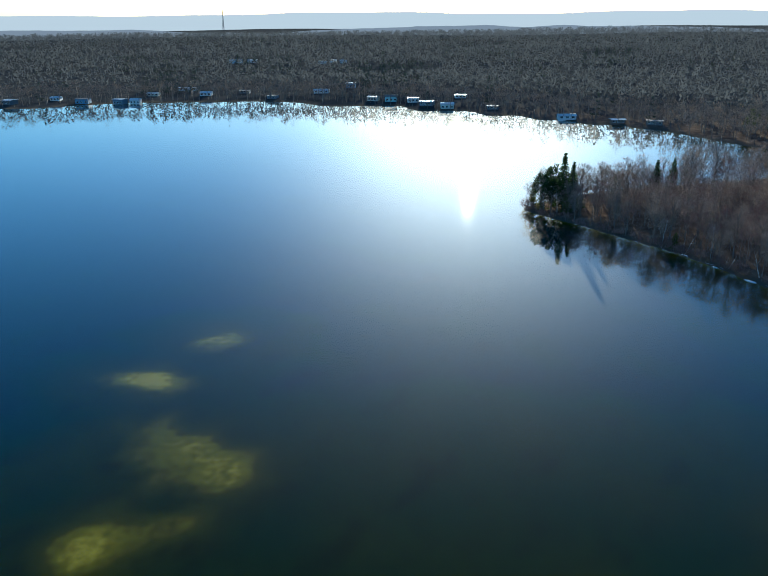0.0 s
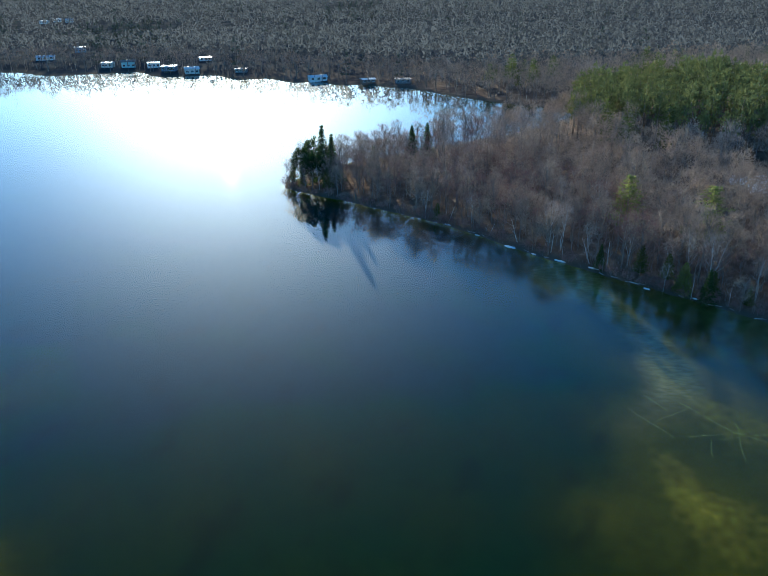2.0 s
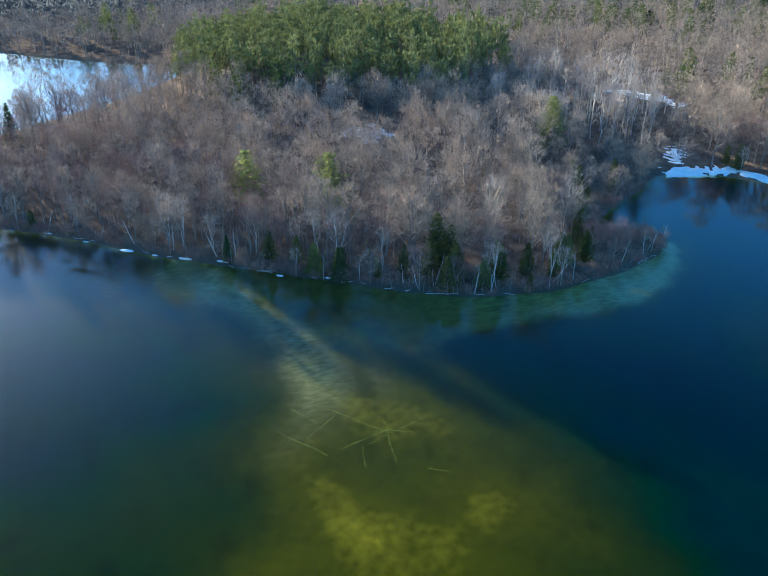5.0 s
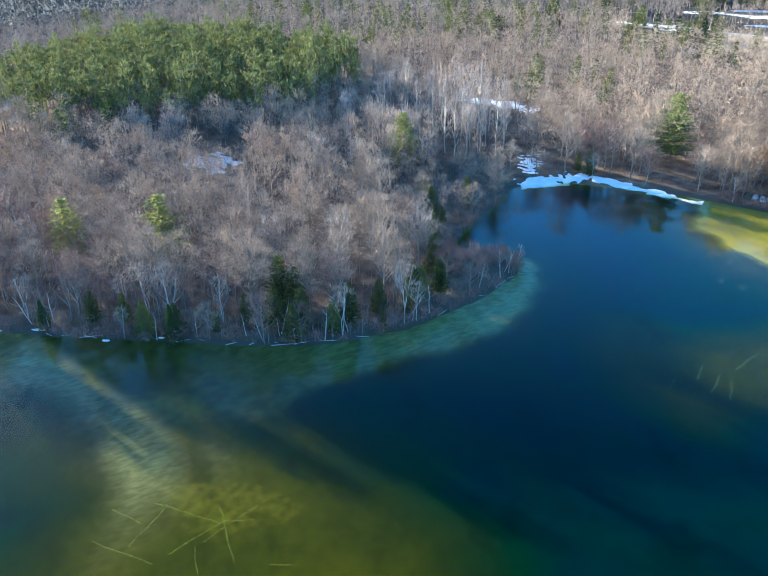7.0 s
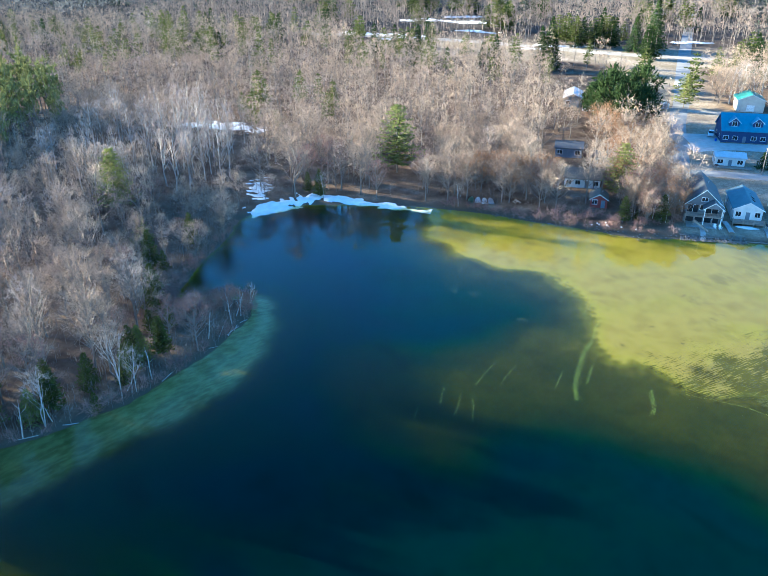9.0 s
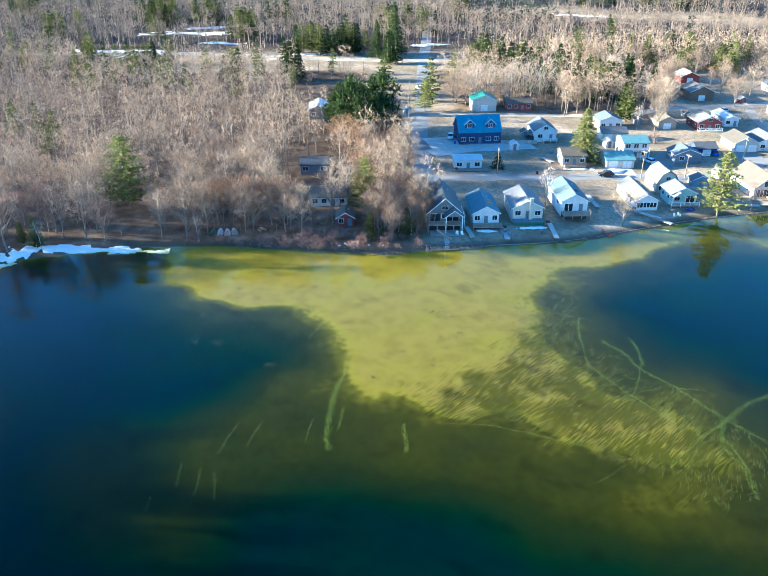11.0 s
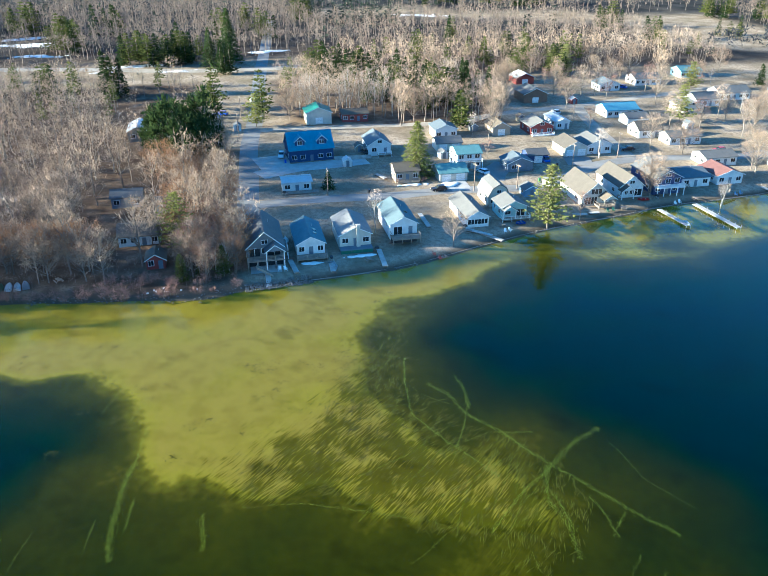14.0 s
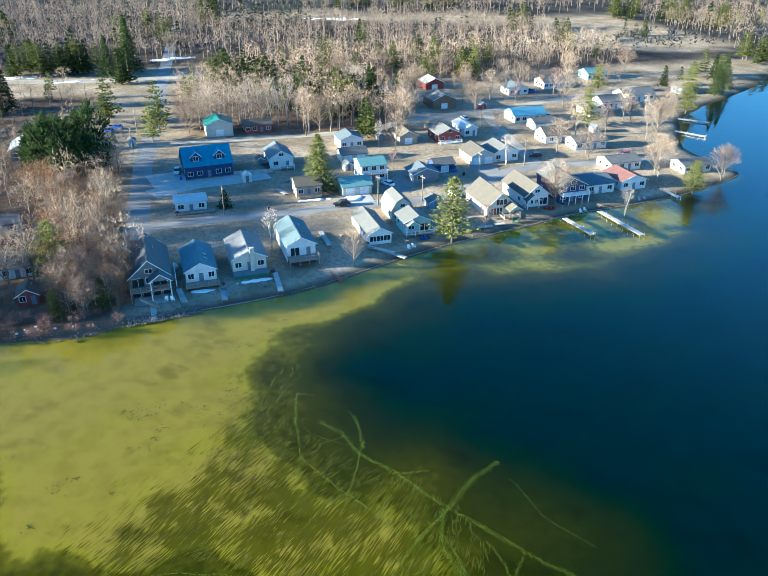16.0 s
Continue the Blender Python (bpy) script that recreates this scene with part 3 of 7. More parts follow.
def bare_parts(seed, h, spread, limbs, twigs, width, sides=5, start=0.35, upright=0.5, stems=1, leaves=0, length=1.0):
    """A leafless tree: stems, limbs that reach into a domed crown, and the crown's fine twigs."""
    r = random.Random(seed)
    TV, TF, CV, CF = [], [], [], []
    zc, rz = h * (1 + start) / 2, h * (1 - start) / 2 * 1.04
    for s in range(stems if limbs else 0):
        off = Vector((r.uniform(-1, 1), r.uniform(-1, 1), 0)) * (0.03 + 0.14 * (stems > 1)) * h
        hh = h * r.uniform(0.85, 0.98)
        pts = [Vector((off.x * u * u + r.uniform(-1, 1) * 0.02 * h * (u > 0), off.y * u * u + r.uniform(-1, 1) * 0.02 * h * (u > 0), hh * u)) for u in (0, 0.25, 0.5, 0.75, 0.95)]
        r0 = 0.013 * h / math.sqrt(stems)
        tube(pts, [r0, r0 * 0.8, r0 * 0.58, r0 * 0.34, r0 * 0.1], sides, TV, TF)
        for i in range(limbs // stems):
            u = start + (0.85 - start) * (i + r.random()) / (limbs // stems) - 0.06
            k = min(int(u / 0.25), 3)
            p = pts[k].lerp(pts[k + 1], min((u - k * 0.25) / 0.25, 1))
            a = r.uniform(0, 6.283)
            z1 = min(p.z + spread * (upright + 0.5) * r.uniform(0.6, 1.3), h * 0.97)
            w = math.sqrt(max(0.05, 1 - ((z1 - zc) / rz) ** 2)) * spread * r.uniform(0.7, 1.0)
            e = Vector((pts[-1].x * 0.5 + math.cos(a) * w, pts[-1].y * 0.5 + math.sin(a) * w, z1))
            m = p.lerp(e, 0.5) + Vector((r.uniform(-.2, .2), r.uniform(-.2, .2), -0.10 * w))
            rr = r0 * (0.58 - 0.3 * u)
            tube([p, m, e], [rr, rr * 0.6, rr * 0.18], 3, TV, TF)
    puffs = []
    for j in range(max(8, min(34, twigs // 16))):
        v = Vector((r.gauss(0, 1), r.gauss(0, 1), r.gauss(0.35, 0.9))).normalized() * r.uniform(0.5, 0.86)
        puffs.append((Vector((v.x * spread, v.y * spread, zc + v.z * rz * 0.9)), (v + Vector((0, 0, 0.35 + 0.5 * upright))).normalized(), spread * r.uniform(0.24, 0.42)))
    for j in range(twigs):
        if j % 5:
            c, out, rc = puffs[j % len(puffs)]
            d = out * r.uniform(0.25, 1.0) + Vector((r.gauss(0, 0.62), r.gauss(0, 0.62), r.gauss(0.1, 0.5)))
            d.normalize()
            q = c + d * rc * r.uniform(-0.1, 0.75)
            ln = rc * r.uniform(0.55, 1.0) * length
        else:
            v = Vector((r.gauss(0, 1), r.gauss(0, 1), r.gauss(0, 1))).normalized() * r.random() ** 0.5
            q = Vector((v.x * spread * 0.8, v.y * spread * 0.8, zc + v.z * rz * 0.85))
            d = Vector((v.x * 0.6 + r.gauss(0, 0.35), v.y * 0.6 + r.gauss(0, 0.35), 0.45 + 0.5 * upright + r.gauss(0, 0.3)))
            ln = r.uniform(0.55, 1.15) * 0.12 * h * length
        sliver(q, d, ln, width * r.uniform(0.6, 1.3), CV, CF, r)
        for _ in range(leaves):
            q2 = q + Vector((r.gauss(0, .5), r.gauss(0, .5), r.gauss(0, .4)))
            sliver(q2, Vector((r.gauss(0, 1), r.gauss(0, 1), r.gauss(-0.3, .6))), r.uniform(.18, .38), r.uniform(.14, .26), CV, CF, r)
    return TV, TF, CV, CF


def conifer_parts(seed, h, spread, whorls, per, tufts, size, bottom=0.1, shape=1.0, droop=0.25, ragged=0.25, lift=0.0, wood=True):
    r = random.Random(seed)
    TV, TF, CV, CF = [], [], [], []
    tube([(0, 0, 0), (0.01 * h, 0, 0.5 * h), (0, 0, 0.98 * h)], [0.016 * h, 0.010 * h, 0.002 * h], 5, TV, TF)
    for i in range(whorls):
        u = (i + r.random() * 0.6) / whorls
        z = h * (bottom + (0.99 - bottom) * u)
        reach0 = spread * (1 - u) ** shape + 0.05 * spread
        a0 = r.uniform(0, 6.28)
        for k in range(per):
            if r.random() < ragged * 0.4:
                continue
            a = a0 + 6.283 * k / per + r.uniform(-0.3, 0.3)
            reach = reach0 * r.uniform(1 - ragged, 1 + ragged)
            d = Vector((math.cos(a), math.sin(a), 0))
            e = Vector((0, 0, z)) + d * reach + Vector((0, 0, (lift - droop) * reach))
            p = Vector((0, 0, z + 0.02 * h))
            if wood:
                tube([p, e], [0.004 * h, 0.001 * h], 3, TV, TF)
            for j in range(tufts):
                f = (j + 0.35 + r.random() * 0.6) / tufts
                q = p.lerp(e, min(f, 1.0)) + Vector((r.gauss(0, .12), r.gauss(0, .12), r.gauss(0, .12))) * size
                sz = size * (0.5 + 0.5 * (1 - u))
                for side in (-1, 1):
                    dd = d * r.uniform(0.5, 1.0) + Vector((-d.y, d.x, 0)) * side * r.uniform(0.3, 1.0) + Vector((0, 0, r.uniform(-0.3, 0.35) + lift))
                    sliver(q, dd, sz * r.uniform(0.7, 1.3), sz * r.uniform(0.45, 0.8), CV, CF, r)
    for _ in range(6):
        sliver(Vector((0, 0, h * 0.95)), Vector((r.gauss(0, .3), r.gauss(0, .3), 1)), size * 0.9, size * 0.4, CV, CF, r)
    return TV, TF, CV, CF


def tree_thing(name, parts, bark, leaf, label, category="tree"):
    TV, TF, CV, CF = parts
    ob = tagged(new(name), label, category)
    for nm, v, f, m in (("trunk", TV, TF, bark), ("crown", CV, CF, leaf)):
        p = new(nm, mesh_of(name + "_" + nm, np.array([tuple(q) for q in v]), f, m))
        p.parent = ob
    return ob


def plant(proto, x, y, turn=None, scale=1.0, group="", sink=0.1, label=""):
    m = pose(x, y, height(x, y) - sink, 0, 0, rng.uniform(0, 360) if turn is None else turn)
    ob = copy_thing(proto, m)
    ob.matrix_basis = m @ Matrix.Diagonal((scale, scale, scale * rng.uniform(0.93, 1.07), 1))
    return tagged(ob, label, group=group)


def forest(name, kinds, spots_, mats, label, category="woodland"):
    """Many trees too far to tell apart, as one mesh. kinds: (trunk and crown arrays); spots_: x, y, z, turn, scale, kind."""
    VV, FF, MI, base = [], [], [], 0
    for ki, (TV, TF, CV, CF) in enumerate(kinds):
        sel = spots_[spots_[:, 5] == ki]
        if not len(sel):
            continue
        for verts, faces, mi in ((TV, TF, 0), (CV, CF, 1)):
            if not len(faces):
                continue
            v, f = np.array([tuple(q) for q in verts]), np.array(faces)
            c, s = np.cos(sel[:, 3])[:, None], np.sin(sel[:, 3])[:, None]
            k = sel[:, 4][:, None]
            X = (v[:, 0] * c - v[:, 1] * s) * k + sel[:, 0][:, None]
            Y = (v[:, 0] * s + v[:, 1] * c) * k + sel[:, 1][:, None]
            Z = v[:, 2] * k + sel[:, 2][:, None]
            VV.append(np.stack([X, Y, Z], -1).reshape(-1, 3))
            FF.append((f[None] + (np.arange(len(sel)) * len(v))[:, None, None] + base).reshape(-1, 3))
            MI.append(np.full(len(FF[-1]), mi, np.int32))
            base += len(VV[-1])
    me = mesh_of(name, np.concatenate(VV), np.concatenate(FF), mats)
    me.polygons.foreach_set("material_index", np.concatenate(MI))
    return tagged(new(name, me), label, category, kind="stuff")


def jitter(x0, x1, y0, y1, step, seed):
    r = np.random.default_rng(seed)
    a, b = np.meshgrid(np.arange(x0, x1, step), np.arange(y0, y1, step))
    a, b = a.ravel(), b.ravel()
    return a + r.uniform(-.48, .48, a.shape) * step, b + r.uniform(-.48, .48, b.shape) * step, r


def open_ground(x, y):
    """Clearings in the woods, with old snow or ice on them."""
    o = np.zeros(np.shape(x), bool)
    for cx, cy, rx, ry in ((180, 185, 7, 9), (286, 148, 7, 18), (240, 111, 5, 6), (478, 40, 18, 120), (560, 118, 16, 40), (266, 24, 9, 9), (240, 19, 6, 5), (345, 28, 10, 9), (256, 30, 9, 9), (281, 29, 9, 8), (308, 22, 30, 5), (126.5, 144, 5, 7), (115.5, 160, 4, 6), (206.5, 135.5, 4, 6), (249, 74, 9, 7), (125.5, 111, 4, 4)):
        o |= np.hypot((x - cx) / rx, (y - cy) / ry) < 1
    return o


def wooded(x, y):
    d = signed(LAKE_S, x, y)
    w = (d > 0.9) & (town(x, y) < 0.35) & ~open_ground(x, y)
    w &= ~((x > 160) & (x < 180) & (y < 99) & (y > 80))
    w &= ~((y < 50) & (x < 262) & (y > -4) & (d < 6))
    return w, d


BARE = [tree_thing("bare_tree", bare_parts(100 + i, h, s, 30, n, 0.06, upright=u, start=b, length=0.65), BARK, mt, lb) for i, (h, s, u, b, n, mt, lb) in enumerate((
    (16.5, 4.8, 0.55, 0.28, 1300, TWIG, "leafless grey-brown deciduous tree in the lakeside wood"), (15.0, 5.6, 0.4, 0.26, 1400, TWIG, "leafless spreading deciduous tree in the lakeside wood"),
    (18.0, 3.3, 0.9, 0.28, 760, TWIG_PALE, "tall pale leafless poplar in the lakeside wood"), (13.5, 4.3, 0.5, 0.26, 1000, TWIG_RED, "leafless reddish-twigged maple in the lakeside wood")))]
BROAD = [tree_thing("bare_tree", bare_parts(110 + i, h, s, 44, 2600, 0.058, upright=0.35, start=0.18, length=0.55), BARK, TWIG_SHADE, "broad leafless shade tree with a wide domed crown") for i, (h, s) in enumerate(((15.5, 7.0), (14.0, 6.2)))]
BIRCHES = [tree_thing("birch_tree", bare_parts(120 + i, h, 2.7, 14, 420, 0.06, upright=0.9, stems=st, start=0.35), BIRCH, TWIG_PALE, "leafless white-barked birch tree with several stems") for i, (h, st) in enumerate(((13, 2), (14.5, 3)))]
OAK = tree_thing("oak_tree", bare_parts(130, 14, 5.8, 24, 620, 0.075, upright=0.35, start=0.22, leaves=2), BARK, LEAF_DRY, "broad oak tree holding its dry brown leaves")
SHRUB = tree_thing("shrub", bare_parts(131, 3.2, 1.8, 8, 260, 0.065, upright=0.6, start=0.08, stems=5, length=2.2), BARK, TWIG_RED, "low leafless reddish shrub at the water's edge", "shrub")
SPRUCE = tree_thing("spruce_tree", conifer_parts(140, 15, 3.7, 28, 10, 6, 0.72, 0.05, 1.0, 0.18, 0.22), BARK, NEEDLE, "dark green cone-shaped spruce tree")
PINE = tree_thing("pine_tree", conifer_parts(141, 15, 4.6, 17, 9, 9, 0.85, 0.12, 0.55, -0.05, 0.42, 0.15), BARK, NEEDLE_PINE, "yellow-green white pine with open layered branches")
CEDAR = tree_thing("cedar_tree", conifer_parts(142, 8, 1.9, 18, 8, 4, 0.6, 0.05, 0.7, -0.1, 0.25, 0.3), BARK, NEEDLE_CEDAR, "narrow olive-green cedar tree by the shore")
FULL = tree_thing("spruce_tree", conifer_parts(144, 17, 5.6, 26, 11, 8, 0.85, 0.05, 0.75, 0.12, 0.2), BARK, NEEDLE_FULL, "full bright-green spruce beside the tan cottage")
PINE_DARK = tree_thing("pine_tree", bare_parts(143, 15, 4.9, 18, 1300, 0.42, upright=0.4, start=0.15, length=0.75), BARK, NEEDLE_DARK, "dark green round-headed pine behind the grove")
PROTOS = BARE + BIRCHES + BROAD + [OAK, SHRUB, SPRUCE, PINE, CEDAR, PINE_DARK, FULL]

# single trees of the near woods: the shores of the peninsula and of the cove
tx, ty, r_ = jitter(40, 330, 0, 300, 6.3, 51)
ok, dd_ = wooded(tx, ty)
near = ok & (((tx < 215) & (ty < 262) & (dd_ < 18 + 8 * (tx > 100))) | ((tx > 205) & (tx < 262) & (ty < 120) & (dd_ < 24)))
near &= signed(PINES_S, tx, ty) > 0
cand = np.flatnonzero(near)
cand = r_.permutation(cand)[:330]
single = np.zeros(len(tx), bool)
single[cand] = True
for i in cand:
    u = r_.random()
    by = dd_[i] < 8
    if by and u < 0.22:
        plant(BIRCHES[int(r_.integers(2))], tx[i], ty[i], None, r_.uniform(0.65, 1.0), "birches along the shore")
    elif by and u < 0.50 and ty[i] < 140:
        plant(CEDAR, tx[i], ty[i], None, r_.uniform(0.6, 1.15), "cedars along the shore")
    elif ty[i] < 60 and u < 0.25:
        plant(OAK, tx[i], ty[i], None, r_.uniform(0.8, 1.05), "oaks near the cabins")
    else:
        plant(BARE[int(r_.choice(4, p=(.45, .28, .10, .17)))], tx[i], ty[i], None, r_.uniform(0.72, 1.08) * (0.78 if tx[i] < 100 else 0.6 if 172 < tx[i] < 232 and 99 < ty[i] < 126 else 1), "bare trees of the near wood")

# cedars and firs along the front of the peninsula
for i in range(20):
    u = i / 19
    x, y = np.interp(u, [0, .25, .5, .75, 1], [104, 118, 134, 150, 163]) + r_.uniform(-2, 2), np.interp(u, [0, .25, .5, .75, 1], [136, 112, 95, 90, 98]) + r_.uniform(0.5, 5)
    if signed(LAKE_S, x, y) > 0.6:
        plant(FULL if i % 6 == 2 else CEDAR, x, y, None, r_.uniform(0.32, 0.42) if i % 6 == 2 else r_.uniform(0.5, 1.1), "cedars along the shore")

# low shrubs at the water's edge
line = soften(LAKE, 2)
keep_ = [(p, q) for p, q in zip(line, np.roll(line, -1, 0)) if 40 < p[0] < 236 and 12 < p[1] < 262 and not (p[0] > 208 and p[1] > 60)]
count = 0
for p, q in keep_:
    n_ = max(1, int(np.hypot(*(q - p)) / 1.6))
    for k in range(n_):
        v = p + (q - p) * (k + r_.random()) / n_ + r_.uniform(-0.6, 0.6, 2)
        if 160 < v[0] < 178 and v[1] < 96 or r_.random() < 0.9:
            if signed(LAKE_S, v[0], v[1]) > -0.3 and count < 290:
                count += 1
                plant(SHRUB, v[0], v[1], None, r_.uniform(0.55, 1.15), "shrubs along the water")
                if count % 3 == 0 and not (158 < v[0] < 180 and v[1] < 98):
                    w_ = v + r_.uniform(-1, 1, 2)
                    if signed(LAKE_S, w_[0], w_[1]) > 0.3:
                        plant((BARE[1], BARE[3], BIRCHES[0], CEDAR)[int(r_.choice(4, p=(.35, .25, .25, .15)))], w_[0], w_[1], None, r_.uniform(0.5, 0.8), "small trees leaning over the water")

# saplings and brush under the near trees
BRUSH = [bare_parts(260 + i, h, sp_, 1, 13, 0.08, 3, upright=.7, start=.1, length=2.0) for i, (h, sp_) in enumerate(((3.0, 1.3), (2.2, 1.1), (4.2, 1.2)))]
ux, uy, r7 = jitter(40, 262, 8, 262, 2.7, 57)
du = signed(LAKE_S, ux, uy)
um = (du > 0.1) & (du < 42) & (town(ux, uy) < 0.3) & ~open_ground(ux, uy) & ~((ux > 206) & (uy > 60) & (uy < 108) & (du < 5))
um &= ~((ux > 180) & (uy < 60) & (du < 5))
ex, ey, _r = jitter(84, 262, 8, 150, 1.7, 58)
de = signed(LAKE_S, ex, ey)
em = (de > -0.2) & (de < 6) & ~((ex > 180) & (ey < 60)) & ~((ex > 206) & (ey > 60) & (ey < 108))
ux, uy, um = np.concatenate([ux, ex]), np.concatenate([uy, ey]), np.concatenate([um, em])
us = np.stack([ux[um], uy[um], terrain(ux[um], uy[um]) - 0.05, r7.uniform(0, 6.28, um.sum()), r7.uniform(0.6, 1.3, um.sum()), r7.integers(0, 3, um.sum())], 1)
forest("undergrowth", BRUSH, us, [BARK, TWIG_BACK], "leafless brush and saplings under the trees", "undergrowth")

# the rest of the woods within a few hundred metres
MID = [bare_parts(200 + i, h, s, 9, 800, 0.085, 3, upright=u, start=0.24, length=0.65) for i, (h, s, u) in enumerate(((16.5, 4.9, .5), (15, 5.6, .4), (17.5, 4.2, .8), (13.5, 4.6, .5), (16, 5.2, .6)))]
POPLAR = [bare_parts(230 + i, h, s, 8, 420, 0.11, 3, upright=1.0, start=0.25) for i, (h, s) in enumerate(((18, 2.7), (19.5, 3.0), (17, 2.5)))]
MID2 = [bare_parts(210 + i, h, s, 3, 330, 0.1, 3, upright=u, start=0.2, length=0.68) for i, (h, s, u) in enumerate(((16, 4.6, .5), (15, 5.3, .4), (17.5, 3.8, .9), (13.5, 4.4, .5), (16, 4.9, .6)))]
MID2_FAR = [bare_parts(216 + i, h, s, 1, 124, 0.145, 3, upright=u + 0.2, start=0.12, length=1.15) for i, (h, s, u) in enumerate(((16, 4.6, .5), (15, 5.3, .4), (17.5, 3.8, .9), (13.5, 4.4, .5), (16, 4.9, .6)))]
MID_CON = [conifer_parts(220 + i, h, s, 11, 5, 3, 1.25, b, sh, dr, .3, 0.0, False) for i, (h, s, b, sh, dr) in enumerate(((16, 2.9, .35, .42, -0.1), (17.5, 2.8, .3, .5, .0), (14.5, 2.7, .3, .55, .1)))]


def spots(x, y, r, kinds, lo, hi):
    return np.stack([x, y, terrain(x, y) - 0.1, r.uniform(0, 6.28, x.shape), r.uniform(lo, hi, x.shape), r.integers(0, kinds, x.shape)], 1)


in_pines = signed(PINES_S, tx, ty) < 0
m1 = ok & ~single & ~in_pines
ax, ay, r2 = jitter(205, 470, -260, 420, 5.9, 52)
ok2, d2 = wooded(ax, ay)
inside = (ax < 330) & (ay > 0) & (ay < 300)
m2 = ok2 & ~inside & (signed(PINES_S, ax, ay) > 0)
lots = ((ax > 350) & (ax < 430) & (ay > -8) & (ay < 42)) | ((ax > 440) & (ay > -30) & (ay < 145))
m2 &= ~lots | (r2.random(ax.shape) < 0.32)
bx, by_, r8 = jitter(40, 206, 300, 418, 6.0, 59)
ok3, _d3 = wooded(bx, by_)
wx, wy = np.concatenate([tx[m1], ax[m2], bx[ok3]]), np.concatenate([ty[m1], ay[m2], by_[ok3]])
kind = waves(wx, wy, 30, 41) + r2.uniform(-.5, .5, wx.shape)
con = ((waves(wx, wy, 60, 42) > 0.75) & (r2.random(wx.shape) < 0.3)) | ((wx > 365) & (r2.random(wx.shape) < 0.1))
sp = spots(wx, wy, r2, 5, 0.62, 1.15)
sp[:, 4] *= np.where(sp[:, 0] < 110, 0.8, 1.0) * np.where((wx > 172) & (wx < 232) & (wy > 99) & (wy < 126), 0.6, 1.0)
sp[:, 4] *= np.where(((wx > 350) & (wx < 430) & (wy > -8) & (wy < 42)) | ((wx > 440) & (wy > -30) & (wy < 145)), 0.6, 1.0)
close = (wx < 285) & (wy > 0) & (wy < 300)
pop = (np.hypot((wx - 243) / 38, (wy - 148) / 24) < 1 + 0.2 * waves(wx, wy, 12, 45)) & close & (r2.random(wx.shape) < 0.75)
forest("poplar_stand", POPLAR, spots(wx[pop], wy[pop], r2, 3, 0.8, 1.1), [BIRCH, TWIG_PALE], "stand of tall pale leafless poplars above the cove")
con &= ~pop
close_ = close & ~pop
forest("woodland", MID, sp[~con & close_ & (kind < 0.95)], [BARK, TWIG], "dense leafless grey-brown woodland")
forest("woodland_pale", MID, sp[~con & close_ & (kind >= 0.95)], [BARK, TWIG_PALE], "stands of pale leafless poplars in the woodland")
far_ = np.hypot(wx - 80, wy - 10) > 335
forest("woodland_behind", MID2, sp[~con & ~close & ~far_ & (kind < 0.85)], [BARK, TWIG], "leafless woodland behind the cove and the houses")
forest("woodland_beyond", MID2_FAR, sp[~con & ~close & far_ & (kind < 0.85)], [BARK, TWIG], "leafless woodland well behind the houses")
forest("woodland_behind_pale", MID2, sp[~con & ~close & (kind >= 0.85)], [BARK, TWIG_PALE], "pale leafless trees behind the cove and the houses")
ix, iy, r9 = jitter(44, 128, 120, 268, 5.4, 63)
di = signed(LAKE_S, ix, iy)
mi_ = (di > 1.0) & (di < 60)
inner = spots(ix[mi_], iy[mi_], r9, 5, 0.55, 0.82)
forest("woodland_tip", MID2, inner, [BARK, TWIG_RED], "dense low leafless wood towards the peninsula's tip")
px_, py_, r3 = jitter(155, 310, 180, 325, 5.3, 53)
mp_ = (signed(PINES_S, px_, py_) + 4 * waves(px_, py_, 18, 47) < 0) & (signed(LAKE_S, px_, py_) > 2)
forest("mixed_conifers", MID_CON, spots(wx[con], wy[con], r3, 3, 0.55, 1.05), [BARK, NEEDLE_CEDAR], "green conifers scattered through the bare woods")
STAND = [bare_parts(225 + i, h, s_, 1, 320, 0.46, 3, upright=0.7, start=0.3, length=0.75) for i, (h, s_) in enumerate(((16, 2.5), (18, 2.6), (15, 2.3)))]
forest("pine_stand", STAND, spots(px_[mp_], py_[mp_], r3, 3, 0.9, 1.3), [BARK, NEEDLE_STAND], "dense planted stand of green pines")

# far woods, out to the ridge
FAR = [bare_parts(240 + i, h, s, 0, 15, 1.1, 3, upright=.5, length=1.8) for i, (h, s) in enumerate(((15, 4.2), (14, 4.6), (16, 4.0)))]
FAR_CON = [conifer_parts(250 + i, 15, 3.0, 5, 4, 1, 2.7, .1, .7, .1, .3, 0.0, False) for i in range(2)]
fx, fy, fr = [], [], np.random.default_rng(61)
for lo, hi, step in ((0, 650, 8), (650, 1100, 12), (1100, 1900, 20)):
    a, b, r4 = jitter(-900, 1900, -700, 2000, step, 62 + lo)
    dist = np.hypot(a - 60, b - 10)
    az = np.degrees(np.arctan2(a - 60, b - 10))
    k = (dist >= lo) & (dist < hi) & (az > -38) & (az < 140) & ~((a > 40) & (a < 465) & (b > -255) & (b < 415))
    a, b = a[k], b[k]
    o, _d = wooded(a, b)
    o &= ~((_d < 45) & (b > 420) & (waves(a, b, 40, 71) > 0.95))
    fx.append(a[o]), fy.append(b[o])
fx, fy = np.concatenate(fx), np.concatenate(fy)
